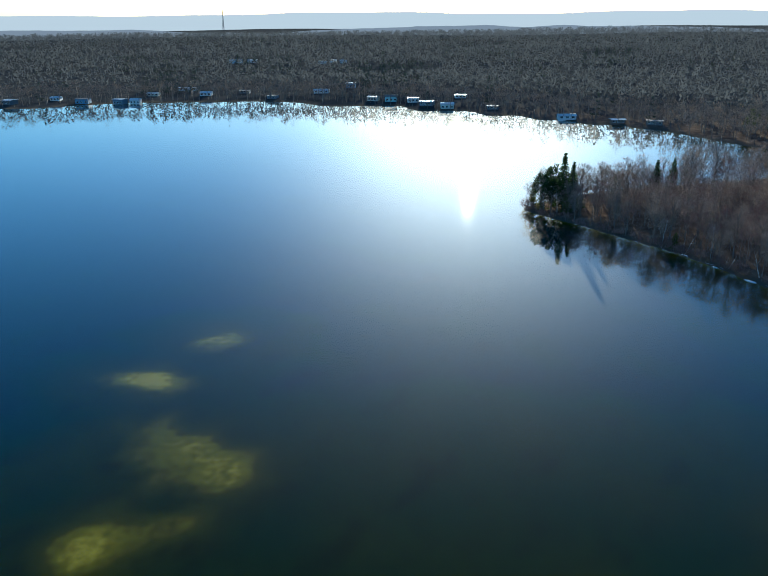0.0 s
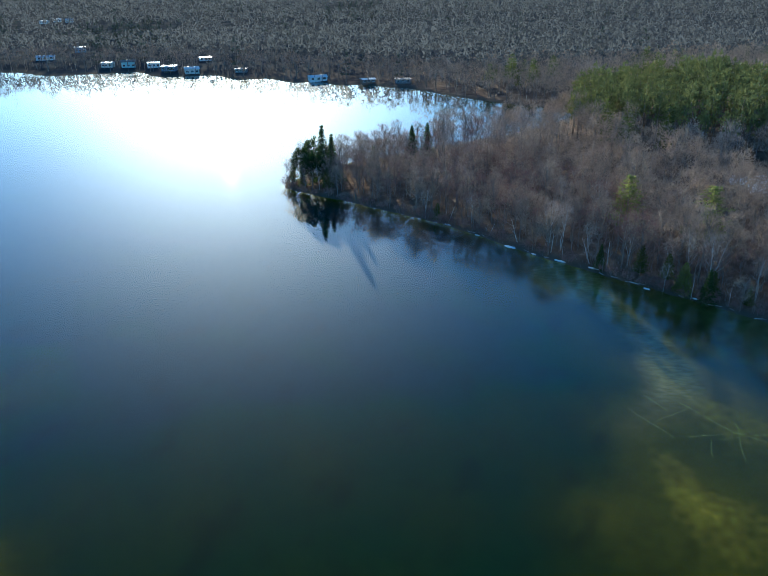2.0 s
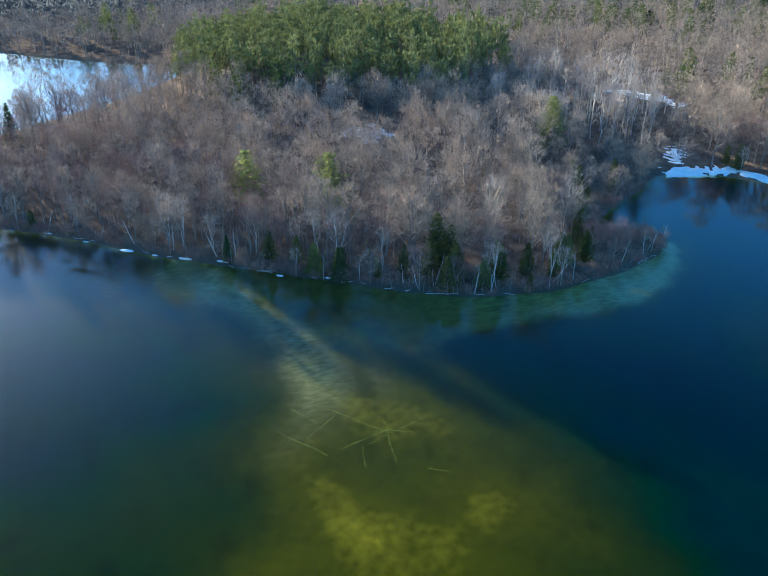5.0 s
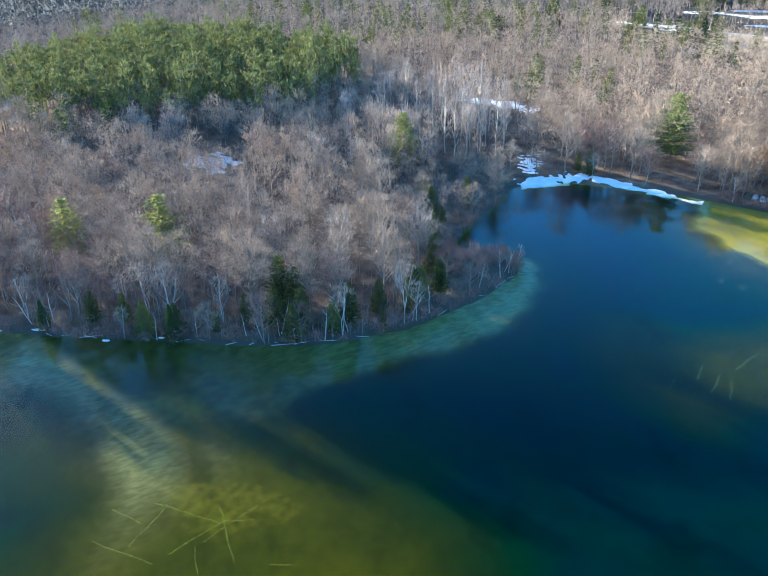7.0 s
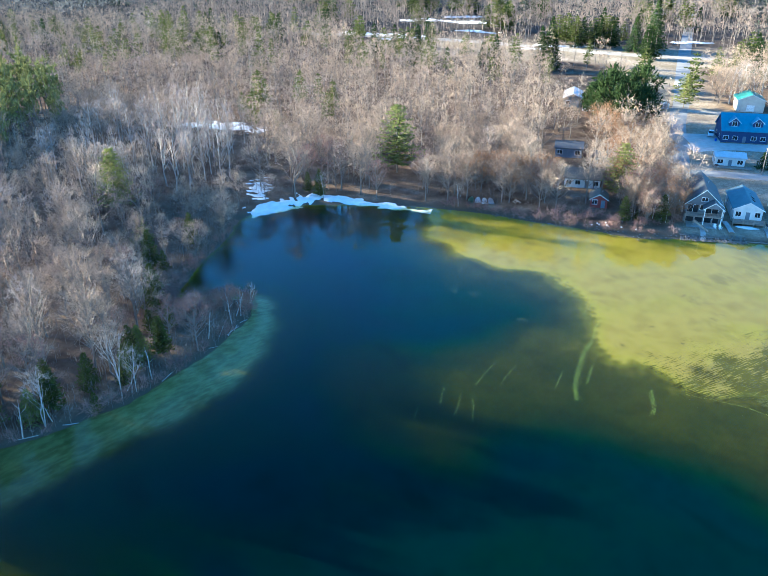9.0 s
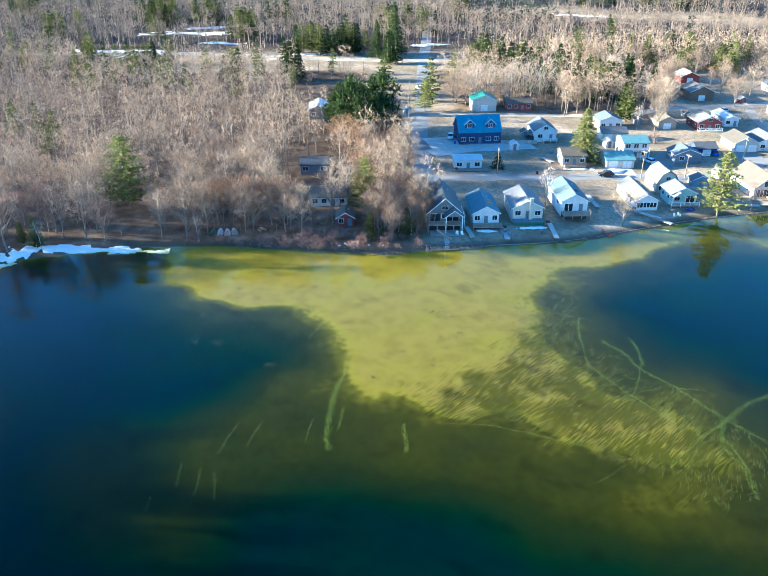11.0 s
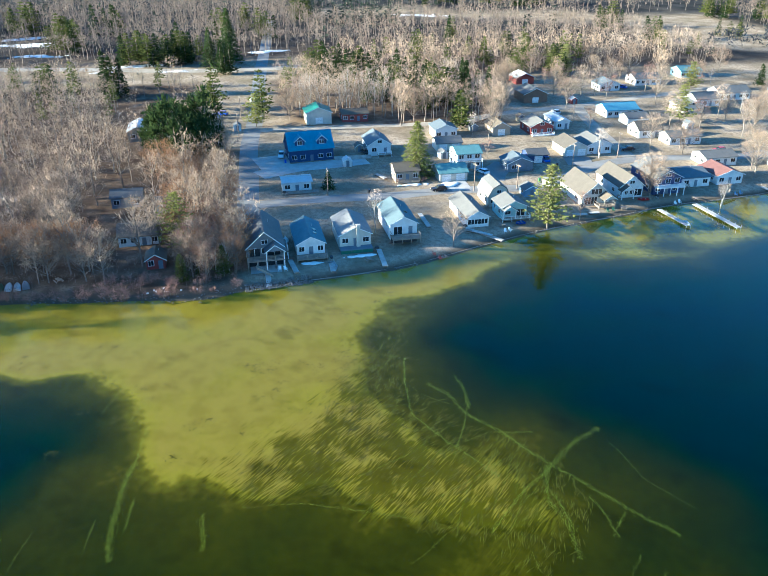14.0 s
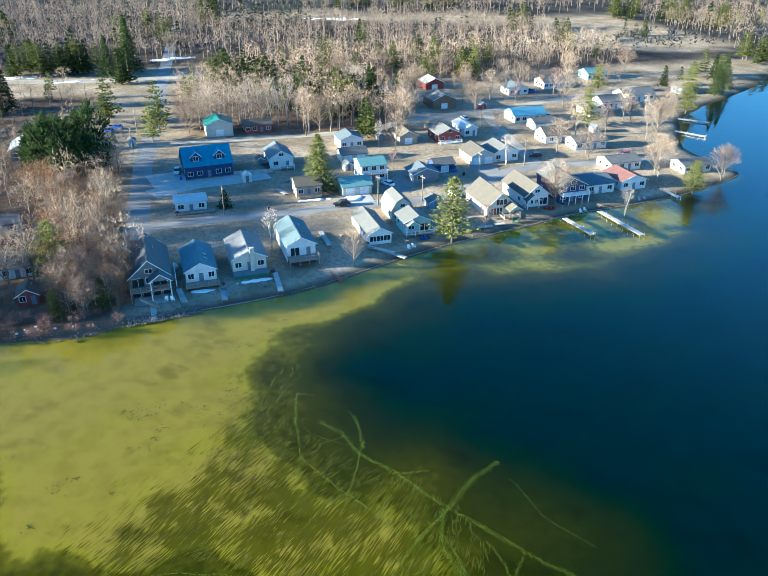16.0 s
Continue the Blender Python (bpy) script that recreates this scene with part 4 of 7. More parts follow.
fc = (waves(fx, fy, 120, 43) > 0.8) | (fr.random(fx.shape) < 0.02)
back = ~fc & ((fx > 460) & (fy < 330) & (np.hypot(fx - 60, fy) < 760) | (fy > 300) & (signed(LAKE_S, fx, fy) < 40))
MID3 = [bare_parts(280 + i, h, s, 1, 60, 0.22, 3, upright=u + 0.3, length=1.6, start=0.08) for i, (h, s, u) in enumerate(((16, 3.9, .5), (15, 4.4, .4), (17.5, 3.4, .9)))]
forest("woodland_back", MID3, spots(fx[back], fy[back], fr, 3, 0.75, 1.1), [BARK, TWIG_BACK], "leafless woodland beyond the open field")
fc2 = fc | back
fs = spots(fx[~fc2], fy[~fc2], fr, 3, 0.8, 1.15)
fs[:, 4] *= 1 + 0.5 * smooth(650, 1300, np.hypot(fs[:, 0] - 60, fs[:, 1]))
forest("far_woodland", FAR, fs, [BARK, TWIG_HAZED], "distant leafless woodland reaching to the ridge")
forest("far_conifers", FAR_CON, spots(fx[fc], fy[fc], fr, 2, 0.7, 1.15), [BARK, NEEDLE_HAZED], "distant scattered green conifers")

# the first tree of each kind stands in the wood as well
for ob, (hx, hy) in zip(PROTOS, ((118, 130), (126, 118), (140, 110), (132, 104), (96, 158), (112, 126), (274, 46), (240, 42), (244, 34), (166, 90), (60, 236), (206, 137), (121, 105), (316, 14), (291, -55))):
    ob.matrix_basis = pose(hx, hy, height(hx, hy) - 0.1, 0, 0, 40)


# ---------------- houses ----------------
def part(name, bm, mat, parent, label=""):
    me = bpy.data.meshes.new(name)
    bm.to_mesh(me)
    bm.free()
    me.materials.append(mat)
    ob = new(name, me)
    ob.parent = parent
    return tagged(ob, label)


def box(bm, x0, x1, y0, y1, z0, z1):
    v = [bm.verts.new(p) for p in ((x0, y0, z0), (x1, y0, z0), (x1, y1, z0), (x0, y1, z0), (x0, y0, z1), (x1, y0, z1), (x1, y1, z1), (x0, y1, z1))]
    for f in ((3, 2, 1, 0), (4, 5, 6, 7), (0, 1, 5, 4), (1, 2, 6, 5), (2, 3, 7, 6), (3, 0, 4, 7)):
        bm.faces.new([v[i] for i in f])
    return bm


def prism(bm, outline, y0, y1, axis="y"):
    """A closed outline in x and z, pushed along y (or, axis x, an outline in y and z pushed along x)."""
    put = (lambda a, z, b: (a, b, z)) if axis == "y" else (lambda a, z, b: (b, a, z))
    A = [bm.verts.new(put(a, z, y0)) for a, z in outline]
    B = [bm.verts.new(put(a, z, y1)) for a, z in outline]
    bm.faces.new(A[::-1] if axis == "y" else A)
    bm.faces.new(B if axis == "y" else B[::-1])
    for i in range(len(A)):
        j = (i + 1) % len(A)
        bm.faces.new((A[i], A[j], B[j], B[i]) if axis == "y" else (A[j], A[i], B[i], B[j]))
    bmesh.ops.recalc_face_normals(bm, faces=bm.faces[:])
    return bm


def window(parent, side, c, z, w, h, where, mat=TRIM):
    """A window with frame and pane. side: f front (y = where), l left (x = where), r right."""
    t = 0.09
    bm, pn = bmesh.new(), bmesh.new()
    s = {"f": -1, "l": -1, "r": 1, "b": 1}[side]
    a, b = where + s * 0.05, where - s * 0.02
    lo, hi = min(a, b), max(a, b)
    for u0, u1, z0, z1 in ((c - w / 2 - t, c - w / 2, z, z + h), (c + w / 2, c + w / 2 + t, z, z + h), (c - w / 2 - t, c + w / 2 + t, z + h, z + h + t), (c - w / 2 - t, c + w / 2 + t, z - t, z), (c - 0.03, c + 0.03, z, z + h)):
        box(bm, u0, u1, lo, hi, z0, z1) if side in "fb" else box(bm, lo, hi, u0, u1, z0, z1)
    p0, p1 = min(where + s * 0.02, where), max(where + s * 0.02, where)
    box(pn, c - w / 2, c + w / 2, p0, p1, z, z + h) if side in "fb" else box(pn, p0, p1, c - w / 2, c + w / 2, z, z + h)
    fr = part("window", bm, mat, parent)
    part("pane", pn, GLASS, fr)


def deck(parent, x0, x1, y0, y1, z, rail=True, mat=DECK, rail_mat=None, roof=None):
    part("deck", box(bmesh.new(), x0, x1, y0, y1, z - 0.2, z), mat, parent)
    n = max(2, round((x1 - x0) / 2.4) + 1)
    for i in range(n):
        px = x0 + 0.1 + (x1 - x0 - 0.2) * i / (n - 1)
        part("post", box(bmesh.new(), px - 0.08, px + 0.08, y0 + 0.05, y0 + 0.21, -1.2, (z + 0.95) if rail else z - 0.2), rail_mat or mat, parent)
    if rail:
        bm = bmesh.new()
        for zz in (z + 0.9, z + 0.15):
            box(bm, x0, x1, y0 + 0.06, y0 + 0.14, zz, zz + 0.08)
            for xx in (x0, x1 - 0.08):
                box(bm, xx, xx + 0.08, y0 + 0.14, y1, zz, zz + 0.08)
        k = int((x1 - x0) / 0.3)
        for i in range(1, k):
            xx = x0 + (x1 - x0) * i / k
            box(bm, xx - 0.025, xx + 0.025, y0 + 0.08, y0 + 0.12, z + 0.2, z + 0.9)
        part("railing", bm, rail_mat or mat, parent)


def house(x, y, w, d, h, rise, wall, roof, label, ang=0, ridge="d", n_front=2, storeys=1, deck_=None, chimney=None, garage=0, over=0.4, dormers=0, name="house", door=True, side=2, gambrel=False, base=0.0, trim=TRIM, category="house", chimney_mat=BRICK_RED):
    """Front middle at (x, y), facing the lake; ridge d: runs back from the front, w: along the front."""
    z = height(x + d / 2, y) + base
    ob = tagged(new(name), label, category)
    ob.matrix_basis = pose(x, y, z, 0, 0, -90 + ang)
    W2 = w / 2
    bm = bmesh.new()
    if ridge == "d":
        prof = [(-W2, -1.2), (W2, -1.2), (W2, h), (0, h + rise), (-W2, h)]
        if gambrel:
            prof = [(-W2, -1.2), (W2, -1.2), (W2, h), (W2 * 0.62, h + rise * 0.66), (0, h + rise), (-W2 * 0.62, h + rise * 0.66), (-W2, h)]
        prism(bm, prof, 0, d)
    else:
        prism(bm, [(0, -1.2), (d, -1.2), (d, h), (d / 2, h + rise), (0, h)], -W2, W2, "x")
    part("wall", bm, WALLS[wall], ob)
    # roof slabs with overhang
    t = 0.16
    span = W2 if ridge == "d" else d / 2
    k = rise / span
    up = t * math.sqrt(1 + k * k)
    for s in (-1, 1):
        bm = bmesh.new()
        if gambrel:
            k1, k2 = (rise * 0.66) / (W2 * 0.38), (rise * 0.34) / (W2 * 0.62)
            o = [(s * (W2 + 0.25), h - 0.25 * k1), (s * W2 * 0.62, h + rise * 0.66), (0, h + rise), (0, h + rise + up), (s * W2 * 0.64, h + rise * 0.66 + up), (s * (W2 + 0.35), h - 0.25 * k1 + 0.1)]
            prism(bm, [(a, b + 0.005) for a, b in o], -over, d + over)
        elif ridge == "d":
            o = [(0, h + rise + 0.005), (s * (W2 + over), h - k * over + 0.005), (s * (W2 + over), h - k * over + up), (0, h + rise + up)]
            prism(bm, o, -over, d + over)
        else:
            c = d / 2
            o = [(c, h + rise + 0.005), (c + s * (c + over), h - k * over + 0.005), (c + s * (c + over), h - k * over + up), (c, h + rise + up)]
            prism(bm, o, -W2 - over, W2 + over, "x")
        part("roof", bm, ROOFS[roof], ob)
    bm = bmesh.new()
    if ridge == "d":
        box(bm, -0.12, 0.12, -over, d + over, h + rise + up - 0.03, h + rise + up + 0.04)
    else:
        box(bm, -W2 - over, W2 + over, d / 2 - 0.12, d / 2 + 0.12, h + rise + up - 0.03, h + rise + up + 0.04)
    part("ridge_cap", bm, ROOFS[roof], ob)
    if ridge == "d" and not gambrel:
        for sg in (-1, 1):
            bm = bmesh.new()
            o = [(0, h + rise - 0.02), (sg * (W2 + over), h - k * over - 0.02), (sg * (W2 + over), h - k * over + up - 0.02), (0, h + rise + up - 0.02)]
            prism(bm, o, -over - 0.06, -over - 0.004)
            part("bargeboard", bm, trim, ob)
    # openings
    fh = h / storeys
    for s in range(storeys):
        if garage and s == 0:
            continue
        for i in range(n_front):
            cx = -W2 + w * (i + 0.5) / n_front
            if s == 0 and door and i == n_front // 2:
                dm = part("door", box(bmesh.new(), cx - 0.5, cx + 0.5, -0.05, 0.02, 0.02, 2.05), WALLS["slate"], ob, "grey front door")
                part("handle", box(bmesh.new(), cx + 0.34, cx + 0.40, -0.11, -0.05, 1.0, 1.06), GALV, dm)
                continue
            window(ob, "f", cx, s * fh + 0.9, min(1.5, w / n_front * 0.55), 1.2, 0.0, trim)
        for i in range(side):
            cy = d * (i + 0.5) / side
            window(ob, "l", cy, s * fh + 0.95, 1.1, 1.1, -W2, trim)
    if garage:
        for i in range(garage):
            cx = -W2 + w * (i + 0.5) / garage
            gw = min(2.7, w / garage - 0.5)
            g = part("garage_door", box(bmesh.new(), cx - gw / 2, cx + gw / 2, -0.04, 0.02, 0.02, 2.2), TRIM, ob, "white panelled garage door")
            bm = bmesh.new()
            for q in range(1, 4):
                box(bm, cx - gw / 2, cx + gw / 2, -0.055, -0.04, 0.02 + q * 0.54, 0.05 + q * 0.54)
            part("panel_joint", bm, WALLS["grey"], g)
    if ridge == "d" and rise > 1.8 and not garage:
        window(ob, "f", 0, h + rise * 0.22, min(1.4, w * .2), 0.9, 0.0, trim)
    if chimney:
        cx, cy = chimney
        ch = part("chimney", box(bmesh.new(), cx - 0.45, cx + 0.45, cy - 0.35, cy + 0.35, -0.1 if cy < 0 else h * 0.8, h + rise + 0.7), chimney_mat, ob, "chimney stack")
        part("cap", box(bmesh.new(), cx - 0.5, cx + 0.5, cy - 0.45, cy + 0.45, h + rise + 0.7, h + rise + 0.82), CONCRETE, ch)
    else:
        bm = bmesh.new()
        bmesh.ops.create_cone(bm, cap_ends=True, segments=8, radius1=0.09, radius2=0.09, depth=0.9, matrix=Matrix.Translation((w * 0.18 if ridge == "d" else 1.5, d * 0.6, h + rise * 0.75)))
        part("vent_pipe", bm, GALV, ob)
    for i in range(dormers):
        cx = -W2 + w * (i + 0.5) / dormers
        yb = d * 0.10
        zb = h + rise / (d / 2) * yb
        dm = part("dormer", prism(bmesh.new(), [(cx - 1.5, zb - 0.4), (cx + 1.5, zb - 0.4), (cx + 1.5, zb + 1.6), (cx, zb + 2.9), (cx - 1.5, zb + 1.6)], yb, d * 0.47), WALLS[wall], ob)
        for s in (-1, 1):
            bm = bmesh.new()
            prism(bm, [(cx, zb + 2.91), (cx + s * 1.95, zb + 1.22), (cx + s * 1.95, zb + 1.4), (cx, zb + 3.1)], yb - 0.35, d * 0.49)
            part("dormer_roof", bm, ROOFS[roof], dm)
            bm = bmesh.new()
            prism(bm, [(cx, zb + 2.88), (cx + s * 1.95, zb + 1.19), (cx + s * 1.95, zb + 1.4), (cx, zb + 3.1)], yb - 0.42, yb - 0.355)
            part("dormer_bargeboard", bm, TRIM, dm)
        bm = bmesh.new()
        for u0, u1, z0, z1 in ((-.82, -.7, .3, 1.6), (.7, .82, .3, 1.6), (-.82, .82, 1.6, 1.72), (-.82, .82, .18, .3), (-.05, .05, .3, 1.6)):
            box(bm, cx + u0, cx + u1, yb - 0.05, yb + 0.02, zb + z0, zb + z1)
        part("dormer_window", bm, TRIM, dm)
        part("dormer_pane", box(bmesh.new(), cx - .7, cx + .7, yb - 0.02, yb, zb + .3, zb + 1.6), GLASS, dm)
    if deck_:
        for a in (deck_ if isinstance(deck_, list) else [deck_]):
            deck(ob, *a)
    return ob


def porch(ob, x0, x1, depth, z, rise, wall, roof, ground=0.0, posts=TRIM):
    """A gabled roof on posts before the front."""
    c, half = (x0 + x1) / 2, (x1 - x0) / 2
    g = part("porch_gable", prism(bmesh.new(), [(x0, z), (x1, z), (c, z + rise)], -depth, -0.05), WALLS[wall], ob)
    for sg in (-1, 1):
        kk = rise / half
        bm = bmesh.new()
        prism(bm, [(c, z + rise + 0.01), (c + sg * (half + 0.35), z - 0.35 * kk + 0.01), (c + sg * (half + 0.35), z - 0.35 * kk + 0.17), (c, z + rise + 0.19)], -depth - 0.35, 0.6)
        part("porch_roof", bm, ROOFS[roof], g)
        bm = bmesh.new()
        prism(bm, [(c, z + rise - 0.02), (c + sg * (half + 0.35), z - 0.35 * kk - 0.02), (c + sg * (half + 0.35), z - 0.35 * kk + 0.15), (c, z + rise + 0.16)], -depth - 0.41, -depth - 0.354)
        part("porch_bargeboard", bm, TRIM, g)
    for px in (x0 + 0.1, x1 - 0.1):
        part("porch_post", box(bmesh.new(), px - 0.09, px + 0.09, -depth + 0.02, -depth + 0.2, ground, z), posts, ob)


ROW = "cottages along the lake shore"
BACK = "houses behind the shore road"
h1 = house(238.5, -5.4, 8.4, 15, 4.6, 3.7, "grey", "charcoal", "tall grey lakeside house with dark steep roof and double deck", storeys=2, n_front=3, deck_=[(-4.2, 4.2, -2.6, 0, 2.4, True, DECK, DECK)])
h2 = house(241, -16.2, 6.6, 13, 2.8, 1.7, "white", "ice", "white cottage with pale blue-grey roof and front deck", n_front=3, base=0.6, deck_=(-3.6, 3.6, -2.8, 0, 0.15, True, DECK, DECK))
h3 = house(243, -27.2, 7.6, 12, 3.0, 1.8, "cream", "bleached", "cream cottage with pale roof, chimney and green-skirted deck", n_front=3, base=0.9, chimney=(0.6, -0.45), chimney_mat=WALLS["cream"], deck_=(-4.0, 3.9, -2.2, 0, 0.05, False, WALLS["slate"]))
h4 = house(245, -39.6, 6.8, 14, 2.8, 1.8, "white", "frost", "white cottage with pale blue-grey metal roof and raised deck", n_front=2, base=1.9, deck_=(-3.4, 3.6, -3.2, 0, 0.1, True, DECK, DECK))
h5 = house(250, -60.5, 6.0, 15, 2.7, 1.6, "white", "pale", "long white cottage with pale roof and window wall", n_front=4, door=False)
h6 = house(262.8, -70.9, 6.1, 8.5, 3.0, 3.2, "cream", "pale", "cream barn-shaped cottage with gambrel roof", gambrel=True, n_front=2)
h7 = house(253.5, -71.8, 7.0, 7, 2.9, 1.6, "teal", "pale", "small pale-teal cottage with white railed deck", ridge="d", n_front=2, base=0.4, deck_=(-3.9, 3.9, -2.0, 0, 0.1, True, DECK, TRIM))
h8 = house(258, -97.5, 8.2, 14, 3.0, 3.3, "cream", "tan", "cream gabled lake house with covered porch", n_front=3, deck_=(-0.5, 4.4, -3.4, 0, 0.5, True, DECK, DECK))
h9 = house(261.5, -110.2, 7.2, 14, 3.4, 2.8, "white", "tan", "white lake house with tan roof and sunroom windows", n_front=5, door=False)
h10 = house(262, -121.8, 8.6, 13, 4.7, 2.1, "navy", "grey", "navy two-storey lake house with white balcony", storeys=2, n_front=3, deck_=[(-4.3, 4.3, -2.2, 0, 2.6, True, TRIM, TRIM)])
h11 = house(265.5, -133.4, 9.2, 10, 2.8, 1.3, "white", "slate", "low white lake house with blue-grey roof", n_front=3, ridge="w")
h12 = house(265.5, -144.8, 8.4, 10, 2.8, 1.5, "white", "red", "white lake cottage with faded red roof", n_front=3)
h13 = house(281, -152.6, 11, 8, 2.7, 1.2, "white", "pale", "long pale cottage behind the shore", ridge="w", n_front=4)
h14 = house(272.5, -173.4, 10, 7, 2.6, 1.2, "cream", "pale", "low cream cottage on the point", ridge="w", n_front=4)
porch(h1, 0.0, 4.2, 2.6, 4.5, 1.5, "slate", "charcoal", -0.2)
porch(h8, 1.0, 4.4, 3.4, 2.6, 1.1, "cream", "brown", 0.0, DECK)
porch(h9, -3.6, 0.2, 1.6, 2.6, 1.4, "white", "tan", -0.6)
porch(h7, -3.4, 0.2, 1.2, 2.3, 1.2, "teal", "pale", -0.5)
part("deck_skirt", box(bmesh.new(), -3.9, 3.8, -2.15, -2.1, -1.3, -0.2), WALLS["green"], h3, "green painted deck skirt")
# glazing, under-deck shade sheets, skylights and roof fittings that the lake fronts show
for x0, x1 in ((-3.8, -1.9), (-1.6, 0.2), (0.5, 2.2), (2.5, 3.9)):
    g = part("patio_door", box(bmesh.new(), x0, x1, -0.06, 0.02, 0.03, 2.1), GLASS, h1, "dark glazed patio door")
    part("door_frame", box(bmesh.new(), x0 - 0.08, x1 + 0.08, -0.04, 0.02, 2.1, 2.2), TRIM, g)
for x0, x1 in ((-3.6, -1.2), (0.6, 3.4)):
    g = part("balcony_door", box(bmesh.new(), x0, x1, -0.06, 0.02, 2.5, 4.3), GLASS, h1, "dark glazed balcony door")
    part("door_frame", box(bmesh.new(), (x0 + x1) / 2 - 0.04, (x0 + x1) / 2 + 0.04, -0.09, -0.06, 2.5, 4.3), TRIM, g)
side_deck = part("side_stair", prism(bmesh.new(), [(-2.4, 2.4), (1.2, 0.0), (1.2, -0.4), (-2.4, 2.0)], -5.6, -4.5), DECK, h1, "brown wooden stair beside the deck")
for k in range(4):
    part("side_deck_post", box(bmesh.new(), 5.3, 5.45, 2.5 + k * 2.2, 2.65 + k * 2.2, -0.6, 3.0), TRIM, h1)
part("side_deck", box(bmesh.new(), 4.22, 5.5, 2.2, 9.6, 1.9, 2.05), DECK, h1, "narrow wooden side deck")
part("side_railing", box(bmesh.new(), 5.4, 5.48, 2.2, 9.6, 2.85, 2.95), TRIM, h1)
# added dark sheets imitate the shadow below these two decks
for hs, x0, x1, y0, z0 in ((h2, -3.5, 3.5, -0.45, -1.6), (h4, -3.3, 3.3, -0.35, -2.6)):
    part("under_deck_boarding", box(bmesh.new(), x0, x1, y0, y0 + 0.06, z0, -0.08), DARK, hs, "dark sheet standing for the shade under the deck")
for hs, w2, hh, rr, dd in ((h2, 3.3, 2.8, 1.7, ((1.4, 3.0), (1.5, 5.2))), (h4, 3.4, 2.8, 1.8, ((1.5, 4.0),))):
    for sx, sy in dd:
        zc = hh + rr * (1 - sx / w2) + 0.2
        k = rr / w2
        part("skylight", prism(bmesh.new(), [(sx - 0.4, zc + 0.4 * k), (sx + 0.4, zc - 0.4 * k), (sx + 0.4, zc - 0.4 * k + 0.1), (sx - 0.4, zc + 0.4 * k + 0.1)], sy, sy + 0.9), GLASS, hs, "dark roof window")
for hs, x0, x1, z0, z1 in ((h4, -2.6, -0.4, 0.15, 2.1), (h5, -2.7, 2.7, 0.8, 2.1), (h7, 0.6, 3.0, 0.15, 2.1), (h8, -3.2, 0.4, 0.4, 2.3), (h8, -1.6, 1.6, 3.2, 4.6), (h9, 0.6, 3.3, 0.4, 2.3)):
    g = part("picture_window", box(bmesh.new(), x0, x1, -0.07, 0.02, z0, z1), GLASS, hs, "wide dark window wall")
    n = max(2, int((x1 - x0) / 0.9))
    for i in range(n + 1):
        xx = x0 + (x1 - x0) * i / n
        part("mullion", box(bmesh.new(), xx - 0.05, xx + 0.05, -0.1, -0.07, z0, z1), TRIM, g)
for ob in (h1, h2, h3, h4, h5, h6, h7, h8, h9, h10, h11, h12, h13, h14):
    tagged(ob, group=ROW)
